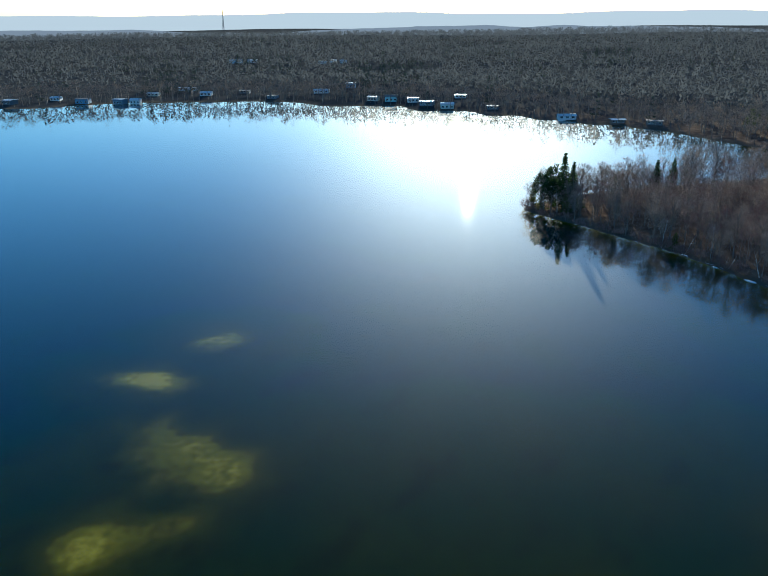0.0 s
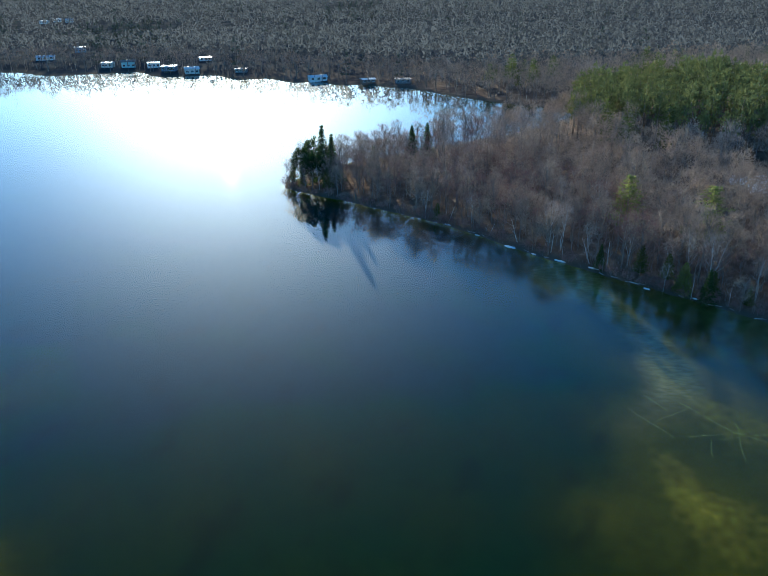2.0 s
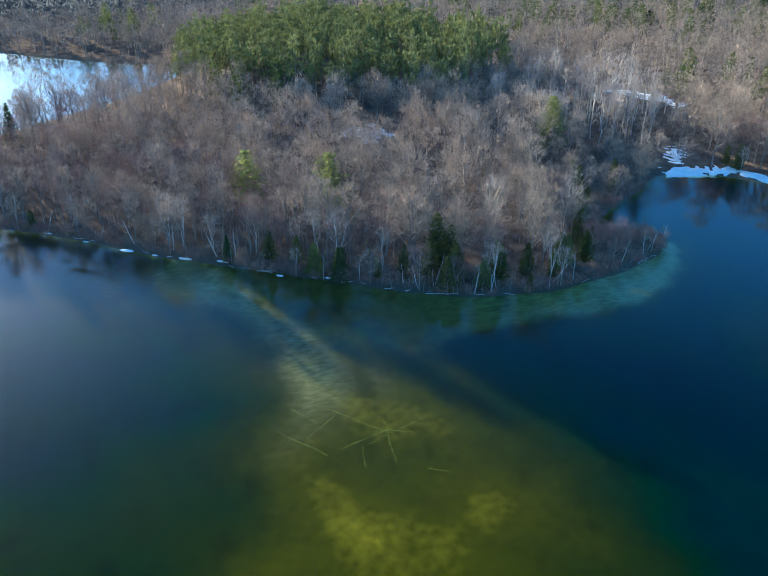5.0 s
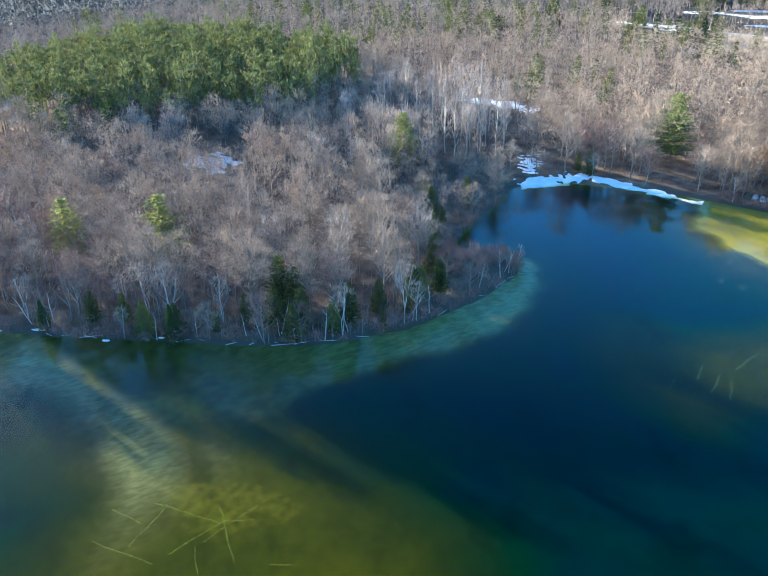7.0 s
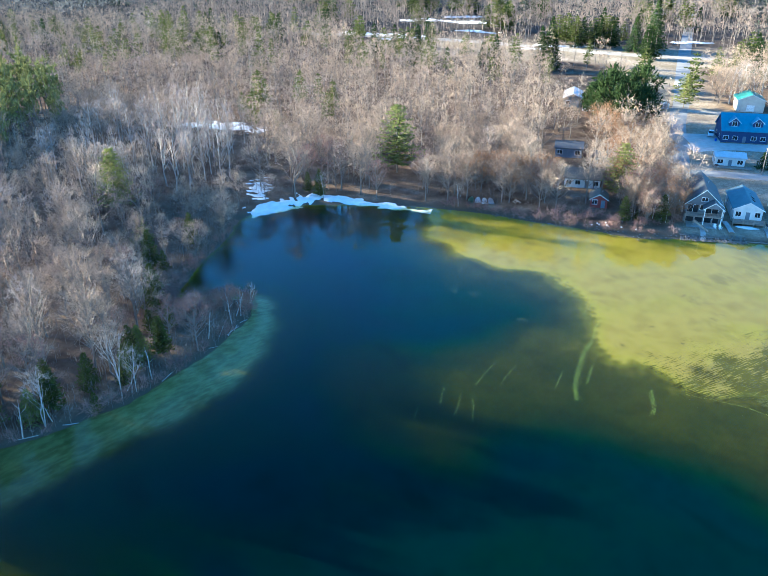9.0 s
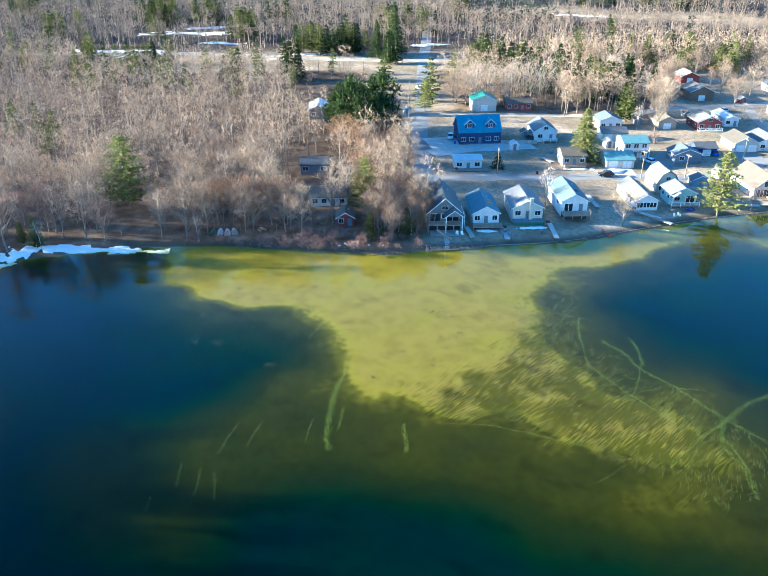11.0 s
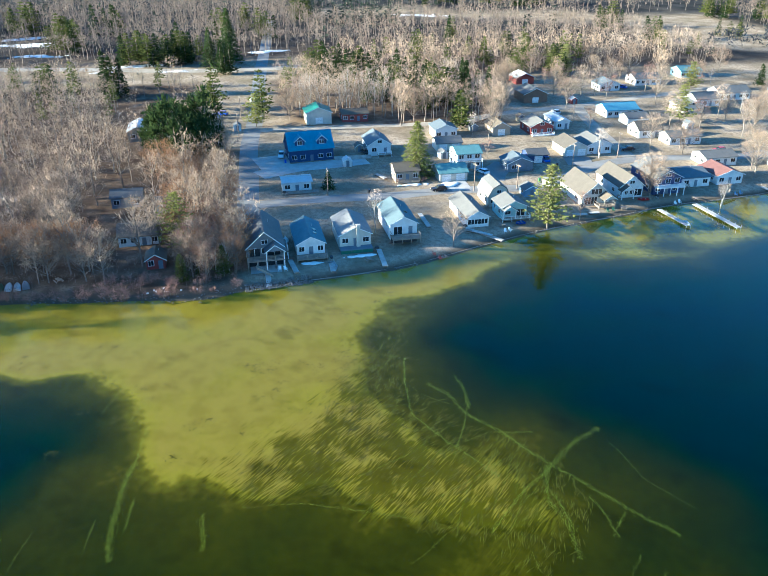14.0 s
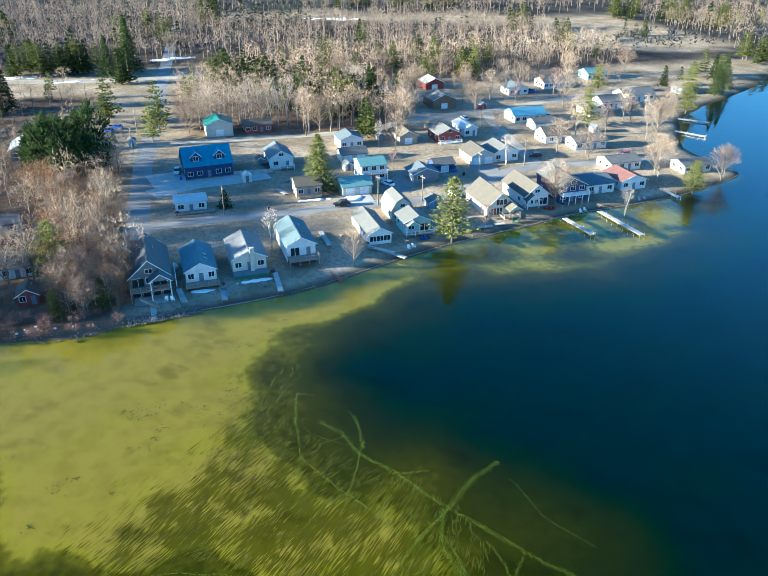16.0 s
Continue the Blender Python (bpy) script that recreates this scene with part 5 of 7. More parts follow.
for a in (
    (312, -25.8, 14.2, 10, 4.0, 4.3, "navy", "blue", "navy gabled house with bright blue metal roof and dormers", dict(ridge="w", n_front=5, dormers=2, ang=4)),
    (284.5, -17.9, 8.2, 6, 2.8, 0.7, "white", "white", "small white cottage with flat white metal roof and deck", dict(ridge="w", n_front=3, deck_=(-4.4, 6, -2.4, 0, 0.3, False))),
    (313, -48.3, 7.4, 11, 3.2, 2.2, "white", "slate", "white house with slate roof and front porch", dict(n_front=2, base=.5, deck_=(-1, 3.7, -2, 0, .2, True, DECK, TRIM))),
    (286, -50.9, 7.2, 7, 3.0, 1.6, "tan", "brown", "tan cottage with porch under a spruce", dict(ridge="w", n_front=3, base=.4, deck_=(-3.4, 3.4, -1.8, 0, .1, True, DECK, DECK))),
    (328, -75.5, 8, 8, 3.2, 1.5, "white", "slate", "white house with slate roof and porch", dict(n_front=3)),
    (313.5, -72.3, 8.6, 6, 2.6, 1.4, "cream", "pale", "cream garage with pale roof", dict(ridge="w", garage=2)),
    (294, -72.7, 7.8, 8, 4.8, 1.4, "white", "teal", "white house with teal roof and upper balcony", dict(ridge="w", storeys=2, n_front=3, deck_=(-3.9, 3.9, -1.8, 0, 2.5, True, DECK, TRIM))),
    (284, -64.6, 8.6, 8, 2.6, 1.6, "cream", "teal", "cream garage with pale teal roof", dict(ridge="w", garage=2)),
    (355, -34.2, 9.4, 9, 4.0, 2.0, "cream", "green", "cream pole barn with green metal roof", dict(garage=1)),
    (356, -48.1, 10, 7, 2.8, 1.3, "red", "brown", "long dark red house at the edge of the wood", dict(ridge="w", n_front=4)),
    (288.5, -87.6, 8.2, 7, 2.7, 1.6, "slate", "slate", "slate-blue garage with shingle roof", dict(n_front=2)),
    (295, -96.3, 6.6, 6, 2.6, 1.2, "navy", "charcoal", "dark blue shed-roofed workshop", dict(ridge="w", garage=1)),
    (299, -111.2, 8, 10, 2.9, 2.0, "cream", "tan", "cream double garage with tan roof", dict(garage=2)),
    (300, -120, 8.6, 10, 3.0, 1.8, "white", "pale", "white house with pale roof and porch", dict(n_front=3)),
    (325, -110.4, 8.6, 10, 3.0, 2.0, "red", "pale", "dark red house with pale roof and white porch", dict(n_front=3, deck_=(-4.2, 4.2, -1.8, 0, .2, True, TRIM, TRIM))),
    (330, -120.7, 5.2, 11, 2.9, 0.9, "white", "white", "white mobile home with flat roof", dict(n_front=2)),
    (370.5, -127.1, 10.2, 11, 3.6, 2.2, "brown", "grey", "brown garage barn with grey roof", dict(garage=1)),
    (405, -136.5, 8.6, 9, 3.0, 1.8, "red", "white", "small red barn with white roof", dict(garage=1)),
    (341.5, -151.1, 13.5, 9, 2.8, 1.8, "white", "blue", "white house with blue metal roof and porch", dict(ridge="w", n_front=5)),
    (329.5, -151.1, 8.6, 7, 2.7, 1.3, "white", "pale", "white garage with pale roof", dict(ridge="w", garage=2)),
    (313.5, -146.7, 9.2, 8, 2.9, 2.2, "white", "tan", "white gabled garage with tan roof", dict(ridge="w", n_front=2)),
    (304, -154.5, 12, 7, 2.7, 1.4, "white", "pale", "long white house with pale roof", dict(ridge="w", n_front=4)),
    (342, -181.9, 8.4, 10, 3.0, 2.0, "cream", "grey", "cream house with grey roof by the bay", dict(n_front=3)),
    (352, -195.3, 11, 8, 3.0, 2.0, "white", "pale", "white house with pale roof by the bay", dict(ridge="w", n_front=4)),
    (384.5, -168.2, 9.6, 8, 2.9, 1.8, "white", "slate", "white house with slate roof far up the road", dict(n_front=3)),
    (392, -191.4, 13, 9, 3.0, 1.6, "white", "pale", "long white house far up the road", dict(ridge="w", n_front=5)),
    (327, -95.8, 6.6, 9, 2.9, 1.8, "tan", "brown", "tan garage with brown roof", dict(garage=1)),
    (360, -213.5, 15, 9, 3.0, 2.0, "white", "grey", "long white house with grey roof by the bay", dict(ridge="w", n_front=5)),
    (403, -220.4, 11, 9, 3.0, 1.8, "teal", "teal", "pale teal house at the end of the bay", dict(ridge="w", n_front=4)),
    (366, -244.3, 8, 8, 3.0, 1.6, "slate", "grey", "slate-grey boathouse by the bay", dict(n_front=3)),
    (282, 28.7, 8, 7, 2.8, 1.2, "slate", "charcoal", "dark flat-roofed cabin under bare trees", dict(ridge="w", n_front=3)),
    (276, 17.5, 6.2, 6, 2.6, 1.0, "slate", "charcoal", "dark lean-to cabin under bare trees", dict(ridge="w", n_front=2)),
    (256, 23.8, 9.6, 9, 2.6, 1.6, "white", "brown", "low white cabin with brown roof in the grove", dict(ridge="w", n_front=4)),
    (242, 19.2, 4.2, 5, 2.3, 1.3, "red", "brown", "small red-brown cabin above the shore", dict(n_front=2, side=1)),
    (346, 30.1, 7, 12, 3.2, 1.6, "grey", "white", "grey building with white metal roof among trees", dict(n_front=2)),
    (267.5, -82.7, 4.2, 4, 2.2, 1.0, "blue", "pale", "small blue garden shed", dict(n_front=1, side=1)),
):
    tagged(house(*a[:9], **a[9]), group=BACK)


# stored chairs, grills and tanks about the lake decks
def grill(x, y, turn):
    ob = tagged(new("barbecue_grill"), "black covered barbecue grill beside a deck", "grill", "barbecue grills")
    ob.matrix_basis = pose(x, y, height(x, y), 0, 0, turn)
    bm = bmesh.new()
    prism(bm, [(-.55, .75), (.55, .75), (.55, .95), (.35, 1.2), (-.35, 1.2), (-.55, .95)], -.3, .3)
    part("hood", bm, DARK, ob)
    for a in (-.45, .45):
        for b in (-.22, .22):
            part("leg", box(bmesh.new(), a - .03, a + .03, b - .03, b + .03, 0, .75), GALV, ob)


def lawn_chair(x, y, turn, mat, label):
    ob = tagged(new("lawn_chair"), label, "chair", "lawn chairs by the lake")
    ob.matrix_basis = pose(x, y, height(x, y), 0, 0, turn)
    part("seat", box(bmesh.new(), -.3, .3, -.3, .3, .36, .41), mat, ob)
    part("backrest", prism(bmesh.new(), [(.25, .41), (.31, .41), (.52, 1.05), (.46, 1.05)], -.3, .3), mat, ob)
    for s in (-1, 1):
        part("armrest", box(bmesh.new(), -.35, .35, s * .36 - .06, s * .36 + .06, .58, .62), mat, ob)
        for a in (-.27, .25):
            part("leg", box(bmesh.new(), a - .03, a + .03, s * .3 - .03, s * .3 + .03, 0, .37), mat, ob)


for x, y, a in ((238, -20.5, 10), (241, -32, 80), (249.5, -57, 30), (256.5, -92.5, 0), (259, -117, 20), (282.5, -14, 60)):
    grill(x, y, a)
for x, y, a, m, lb in ((235, -9.5, 20, TRIM, "white plastic"), (235.2, -8.2, -10, TRIM, "white plastic"), (236.8, -45.2, 70, WALLS["red"], "red wooden"), (235, -46.2, 10, WALLS["red"], "red wooden"), (245.5, -66.5, 0, TRIM, "white plastic"), (246, -68, 30, TRIM, "white plastic"), (253, -99, 10, WALLS["green"], "green wooden"), (253.2, -100.6, -10, WALLS["green"], "green wooden"), (255.5, -121, 0, TRIM, "white plastic"), (256, -122.6, 0, TRIM, "white plastic"), (258, -142, 15, WALLS["blue"], "blue wooden"), (258.4, -143.8, 0, WALLS["blue"], "blue wooden")):
    lawn_chair(x, y, a, m, lb + " chair on the lake lawn")
tank = tagged(new("gas_tank"), "white gas tank standing beside the grey house", "tank")
tank.matrix_basis = pose(250.5, -11.2, height(250.5, -11.2), 0, 0, 10)
bm = bmesh.new()
bmesh.ops.create_uvsphere(bm, u_segments=14, v_segments=8, radius=0.5)
for v in bm.verts:
    v.co = Vector((v.co.x + (0.6 if v.co.x > 0 else -0.6), v.co.y, v.co.z + 0.75))
part("tank_body", bm, TRIM, tank)
for a in (-.6, .6):
    part("foot", box(bmesh.new(), a - .08, a + .08, -.35, .35, 0, .4), CONCRETE, tank)


# ---------------- roads, paving, shore works ----------------
def ribbon(name, pts, width, mat, label, category, lift=0.06, kind="structure", wob=0.0):
    """A strip of paving laid on the ground along a line."""
    P, out = [Vector(p) for p in pts], []
    for i in range(len(P) - 1):
        a, b, c, d = P[max(i - 1, 0)], P[i], P[i + 1], P[min(i + 2, len(P) - 1)]
        n = max(2, int((c - b).length / 1.5))
        for k in range(n + (i == len(P) - 2)):
            u = k / n
            out.append(0.5 * ((2 * b) + (c - a) * u + (2 * a - 5 * b + 4 * c - d) * u * u + (3 * b - a - 3 * c + d) * u ** 3))
    V, F, cols = [], [], 5
    for i, p in enumerate(out):
        t = (out[min(i + 1, len(out) - 1)] - out[max(i - 1, 0)]).normalized()
        s = Vector((-t.y, t.x))
        for k in range(cols):
            w = width * (1 + wob * noise.noise(Vector((p.x * 0.3, p.y * 0.3, k))))
            q = p + s * w * (k / (cols - 1) - 0.5)
            V.append((q.x, q.y, height(q.x, q.y) + lift - (0.05 if k in (0, cols - 1) else 0)))
        if i:
            for k in range(cols - 1):
                a = (i - 1) * cols + k
                F.append((a, a + 1, a + cols + 1, a + cols))
    me = mesh_of(name, V, F, mat)
    return tagged(new(name, me), label, category, kind=kind)


ribbon("road", [(262, -2.5), (278, -3.5), (301, -5), (333, -7), (365, -11), (420, -16), (480, -22), (640, -40)], 6.0, ROAD, "worn grey asphalt lane running back from the lake", "road")
ribbon("road_shore", [(276, -3), (277, -14), (277, -25), (276, -44), (277, -58), (276, -72), (275, -87), (281, -100), (290, -115), (292, -135), (288, -160), (292, -178)], 5.2, ROAD, "worn grey asphalt road behind the lake cottages", "road", 0.09)
ribbon("road_back", [(352, -12), (349, -60), (346, -85), (356, -105), (362, -140), (372, -180), (385, -230)], 5.0, GRAVEL, "pale gravel lane between the back houses", "road", 0.05)
ribbon("road_cross", [(292, -128), (315, -131), (345, -137), (362, -142)], 4.6, GRAVEL, "gravel cross lane between the houses", "road", 0.07)
ribbon("highway", [(490, 190), (487, 100), (468, 24), (463, -18), (470, -70)], 9, GRAVEL, "pale open track behind the woods", "road", 0.08)
ribbon("driveway", [(301, -8), (306, -20), (307, -30), (309, -43)], 8.0, CONCRETE, "pale concrete apron before the navy house", "paving", 0.11)
ribbon("driveway_upper", [(312, -8), (313, -14), (313, -18.6)], 13.0, CONCRETE, "pale concrete driveway beside the navy house", "paving", 0.13)
ribbon("driveway_garage", [(276, -64.6), (283.6, -64.6)], 7.0, CONCRETE, "pale garage driveway", "paving", 0.12)
ribbon("driveway_court", [(283, -76), (290, -80), (296, -86)], 8.0, ROAD, "dark asphalt parking court", "paving", 0.12)
ribbon("driveway_tan", [(290, -109), (298.6, -111)], 8.5, ROAD, "asphalt apron before the double garage", "paving", 0.12)
ribbon("footpath", [(229.3, -5.2), (232, -5.4), (235.2, -5.2)], 1.2, CONCRETE, "concrete path from the patio to the water", "path", 0.12)
ribbon("patio", [(234.6, -5.2), (238.4, -5.3)], 7.0, CONCRETE, "concrete patio under the house deck", "paving", 0.1)

# timber sea wall along the cottages
V, F = [], []
edge = [p for p in soften(LAKE, 2) if 225 < p[0] < 275 and -188 < p[1] < -9]
for i, p in enumerate(edge):
    nx, ny = 1.0, 0.12
    for ox, z in ((-0.1, -0.6), (-0.1, 0.2), (0.1, 0.2), (0.1, -0.6)):
        V.append((p[0] + ox * nx + 0.5, p[1] + ox * ny, z))
    if i:
        for k in range(4):
            a = (i - 1) * 4 + k
            b = (i - 1) * 4 + (k + 1) % 4
            F.append((a, b, b + 4, a + 4))
tagged(new("sea_wall", mesh_of("sea_wall", V, F, DECK)), "low dark weathered timber sea wall along the lawns", "wall", kind="structure")


def blob(bm, x, y, z, rx, ry, rz, seed, sub=1):
    g = bmesh.ops.create_icosphere(bm, subdivisions=sub, radius=1)
    for v in g["verts"]:
        n = 1 + 0.35 * noise.noise(v.co * 1.7 + Vector((seed * 3.1, seed, 0)))
        v.co = Vector((v.co.x * rx * n + x, v.co.y * ry * n + y, v.co.z * rz * n + z))


def lump(name, x, y, rx, ry, rz, mat, label, category, seed, group="", sink=0.3, sub=2, rot=0):
    bm = bmesh.new()
    blob(bm, 0, 0, 0, rx, ry, rz, seed, sub)
    me = bpy.data.meshes.new(name)
    bm.to_mesh(me)
    bm.free()
    me.materials.append(mat)
    for f in me.polygons:
        f.use_smooth = True
    ob = new(name, me)
    ob.matrix_basis = pose(x, y, max(height(x, y), 0.0) + rz * (0.5 - sink), 0, 0, rot)
    return tagged(ob, label, category, group)


# stones of the shore in front of the grey house and the grove
SV, SF = [], []
bm = bmesh.new()
bmesh.ops.create_icosphere(bm, subdivisions=1, radius=1)
unit, uf = np.array([tuple(v.co) for v in bm.verts]), np.array([[v.index for v in f.verts] for f in bm.faces])
bm.free()
for i in range(900):
    y = rng.uniform(-15, 0) if i < 420 else rng.uniform(0, 48) if i < 620 else rng.uniform(-150, -15)
    x = np.interp(y, [-155, -138, -118, -103, -92, -77, -61, -50, -39, -27, -12, 0, 10, 22, 37, 50], [258, 256, 255, 251, 249, 246, 241, 237, 233, 231, 230, 229, 226, 229, 231, 234]) + (rng.uniform(-0.8, 2.0) if i < 620 else rng.normal(0.3, 0.45))
    s = rng.uniform(0.10, 0.26) * (1.0 if i < 420 else 0.8)
    v = unit * s * rng.uniform(0.6, 1.3, 3) * (1 + 0.2 * rng.standard_normal((len(unit), 1)))
    SF.append(uf + i * len(unit)), SV.append(v + (x, y, max(height(x, y), -0.1) + s * 0.25))
tagged(new("shore_stones", mesh_of("shore_stones", np.concatenate(SV), np.concatenate(SF), STONE)), "grey boulders heaped along the waterline", "stones", kind="stuff")


# ---------------- snow and ice ----------------
def snow_sheet(name, cx, cy, rx, ry, label, seed, lift=0.09, cut=0.15, rot=0.0):
    """A ragged sheet of old snow lying on the ground."""
    n = 30
    u, v = np.meshgrid(np.linspace(-1, 1, n), np.linspace(-1, 1, n), indexing="ij")
    a, b = u * rx, v * ry
    x, y = cx + a * math.cos(rot) - b * math.sin(rot), cy + a * math.sin(rot) + b * math.cos(rot)
    k = 1 - np.hypot(u, v) + 0.35 * waves(x, y, 5, seed) + 0.3 * waves(x, y, 1.6, seed + 1)
    z = np.maximum(terrain(x.ravel(), y.ravel()).reshape(x.shape), 0) + np.clip(k - cut, -0.3, 0.5) * 0.4 + lift * np.where(k > cut, 1, -1.5)
    i = np.arange(n * n).reshape(n, n)
    q = np.stack([i[:-1, :-1], i[1:, :-1], i[1:, 1:], i[:-1, 1:]], -1).reshape(-1, 4)
    q = q[(k.ravel()[q] > cut - 0.12).any(1)]
    me = mesh_of(name, np.stack([x.ravel(), y.ravel(), z.ravel()], 1), q, SNOW)
    me.polygons.foreach_set("use_smooth", np.ones(len(me.polygons), bool))
    return tagged(new(name, me), label, "snow", "patches of old snow")


snow_sheet("snow_patch", 231.8, 80, 1.9, 19, "white bank of old snow along the cove shore", 80, rot=0.0, cut=0.3)
snow_sheet("snow_patch", 223.5, 100.8, 13, 3.2, "white bank of old snow in the corner of the cove", 82, rot=-0.75, cut=0.2)
snow_sheet("snow_patch", 233, 110, 9, 4, "broken old snow under the cove trees", 84, rot=0.5, cut=0.35)
snow_sheet("snow_patch", 180, 186, 7, 8, "old snow on a small clearing in the wood", 86, cut=0.1)
snow_sheet("snow_patch", 287, 148, 6, 17, "old snow on a clearing behind the cove", 88, cut=0.1)
snow_sheet("snow_patch", 560, 118, 9, 34, "snow-covered clearing behind the woods", 90, cut=0.1)
snow_sheet("snow_patch", 497, 150, 6, 30, "snow beside the open track", 92)
snow_sheet("snow_patch", 483, 40, 5, 22, "snow beside the open track", 94, cut=0.3)
for k_, (x, y, rx, ry, ro) in enumerate(((522, 94, 5, 15, 0), (588, 112, 6, 18, .2), (484, 132, 4, 16, .3), (466, 20, 3, 11, 0), (512, -29, 4, 12, .3), (484, 47, 3, 10, 0), (640, -150, 8, 22, -.4), (470, 55, 2, 7, 0))):
    snow_sheet("snow_patch", x, y, rx, ry, "thin old snow on the rough field", 500 + 2 * k_, cut=0.2, rot=ro)
snow_sheet("snow_patch", 280.5, -63, 2.4, 3.6, "melting snow heap beside the garage", 96, lift=0.3)
snow_sheet("snow_patch", 283.5, -52, 1.2, 5, "melting snow below the cottage porch", 97)
for i in range(9):
    lump("snow_crumb", 231 + rng.uniform(-1.2, 1.6), 16 + rng.uniform(-6, 6), rng.uniform(.25, .6), rng.uniform(.2, .45), .16, SNOW, "melting snow crumb among the shore leaves", "snow", 340 + i, "snow crumbs on the shore", sub=1)
snow_sheet("snow_patch", 237.5, -16, 0.9, 3.2, "snow strip below the cottage deck", 99)
snow_sheet("snow_patch", 239, -27.5, 0.8, 4.0, "snow strip below the cottage deck", 100)
for i, (x, y, a) in enumerate(((93.6, 154, 2.2), (98.2, 147, 1.8), (87, 166.6, 2.4), (79, 187, 1.4), (83, 177, 1.2), (103, 134, 1.2), (109, 126, 1.0), (90, 160, 1.0))):
    lump("ice_piece", x, y, a * 0.7, a * 0.22, 0.16, SNOW, "shrinking slab of shore ice", "ice", 300 + i, "ice left along the shore", rot=120)

# ---------------- weed on the lake bed ----------------
WEED = material("pale_green_weed", (0.28, 0.38, 0.06), 0.9, (0.16, 0.24, 0.035), 0.5, 3, 0)
WEED_OLIVE = material("olive_weed", (0.16, 0.17, 0.022), 0.9, (0.075, 0.085, 0.012), 0.5, 3, 0)
WEED_BROWN = material("brown_weed", (0.10, 0.10, 0.02), 0.9, (0.06, 0.062, 0.012), 0.5, 3, 0)
WEED_FAINT = material("faint_weed", (0.20, 0.25, 0.045), 0.9, (0.11, 0.145, 0.025), 0.5, 3, 0)
WEED_DARK = material("dark_weed", (0.075, 0.075, 0.012), 0.9, (0.04, 0.042, 0.008), 0.5, 3, 0)


def trail(pts, width, V, F, seed, broken=0.3):
    r = random.Random(seed)
    P = [Vector(p) for p in pts]
    for i in range(len(P) - 1):
        n = max(2, int((P[i + 1] - P[i]).length / 0.02 * max(width, 0.35)))
        t = (P[i + 1] - P[i]).normalized()
        s = Vector((-t.y, t.x))
        for k in range(n):
            if r.random() < broken:
                continue
            u = (k + r.random()) / n
            c = P[i].lerp(P[i + 1], u) + s * (r.gauss(0, 0.30) * width + 0.14 * math.sin((u + i) * 3.14159 + seed) * math.sin(3.14159 * u))
            d = (t + s * r.gauss(0, 0.7)).normalized() * r.uniform(0.06, 0.22)
            w = Vector((-d.y, d.x)).normalized() * r.uniform(0.012, 0.032)
            z = height(c.x, c.y) + r.uniform(0.04, 0.10)
            b = len(V)
            V.extend([(*(c - d), z), (*(c + w), z + 0.02), (*(c + d), z), (*(c - w), z + 0.02)])
            F.append((b, b + 1, b + 2, b + 3))


TRAILS_EAST = [
    (0.45, [(197, -28), (189, -26), (180, -25), (171, -29), (162, -34)]), (0.8, [(188, -30), (183, -33), (178, -34), (172, -38), (164, -42), (156, -47), (150, -51), (146, -54)]), (0.5, [(188, -36), (179, -35)]),
    (1.0, [(170, -54), (167, -48), (163, -43)]), (0.6, [(163, -43), (158, -36), (152, -29)]), (0.9, [(163, -42), (156, -39), (151, -40), (145, -39)]), (0.4, [(172, -38), (171, -43)]),
    (0.4, [(189.3, -35.5), (184.8, -35.9), (179.7, -34.7), (173.7, -31.9), (168.4, -28.9)]), (0.5, [(157, -40.4), (149.5, -40.3)]), (0.45, [(155.6, -45.3), (150.8, -45.9), (147.5, -45.6)]), (0.45, [(151.7, -48.9), (147.7, -45)])]
TRAILS_SHELF = [
    (0.35, [(172, -30), (167, -24), (160, -16)]), (0.3, [(164, 4), (163, -4), (161, -10), (156, -20)]), (0.4, [(153, -23), (149, -17)]), (0.35, [(166, -54), (157, -55), (150, -59)]), (0.5, [(151, -33), (144, -33)]),
    (0.5, [(144, -47), (139, -42)]), (0.5, [(141, -49), (137, -45)]), (0.35, [(176, -31), (170, -22), (166, -12)]), (0.3, [(168, -36), (160, -28), (152, -24)]), (0.3, [(188.3, -26.3), (185, -28.1), (181.2, -32.1)]), (0.3, [(181.9, -27.3), (183, -32.6)]), (0.3, [(199.1, -23.3), (195.6, -30.7)]), (0.3, [(172.6, -36), (169.1, -26.8)]), (0.4, [(165.9, -37.5), (160.7, -34.2), (156.9, -31.4)]),
    (0.4, [(164.7, -37.9), (158.5, -35.2), (153.2, -32.2)]), (0.4, [(161.6, -37.9), (152.2, -32.5)]), (0.35, [(165.8, -36), (162.1, -29.6), (158.9, -21.7)]), (0.4, [(159.3, -39.2), (155.1, -34.3), (151.6, -31.6)]), (0.3, [(152.8, -33.4), (155.7, -41.7)]),
    (0.3, [(162.8, -5.2), (156.4, -19.8), (153.8, -24.4)]), (0.3, [(157.6, -11.6), (161.6, -15.5)]), (0.3, [(182.3, -19.3), (182.6, -25)])]
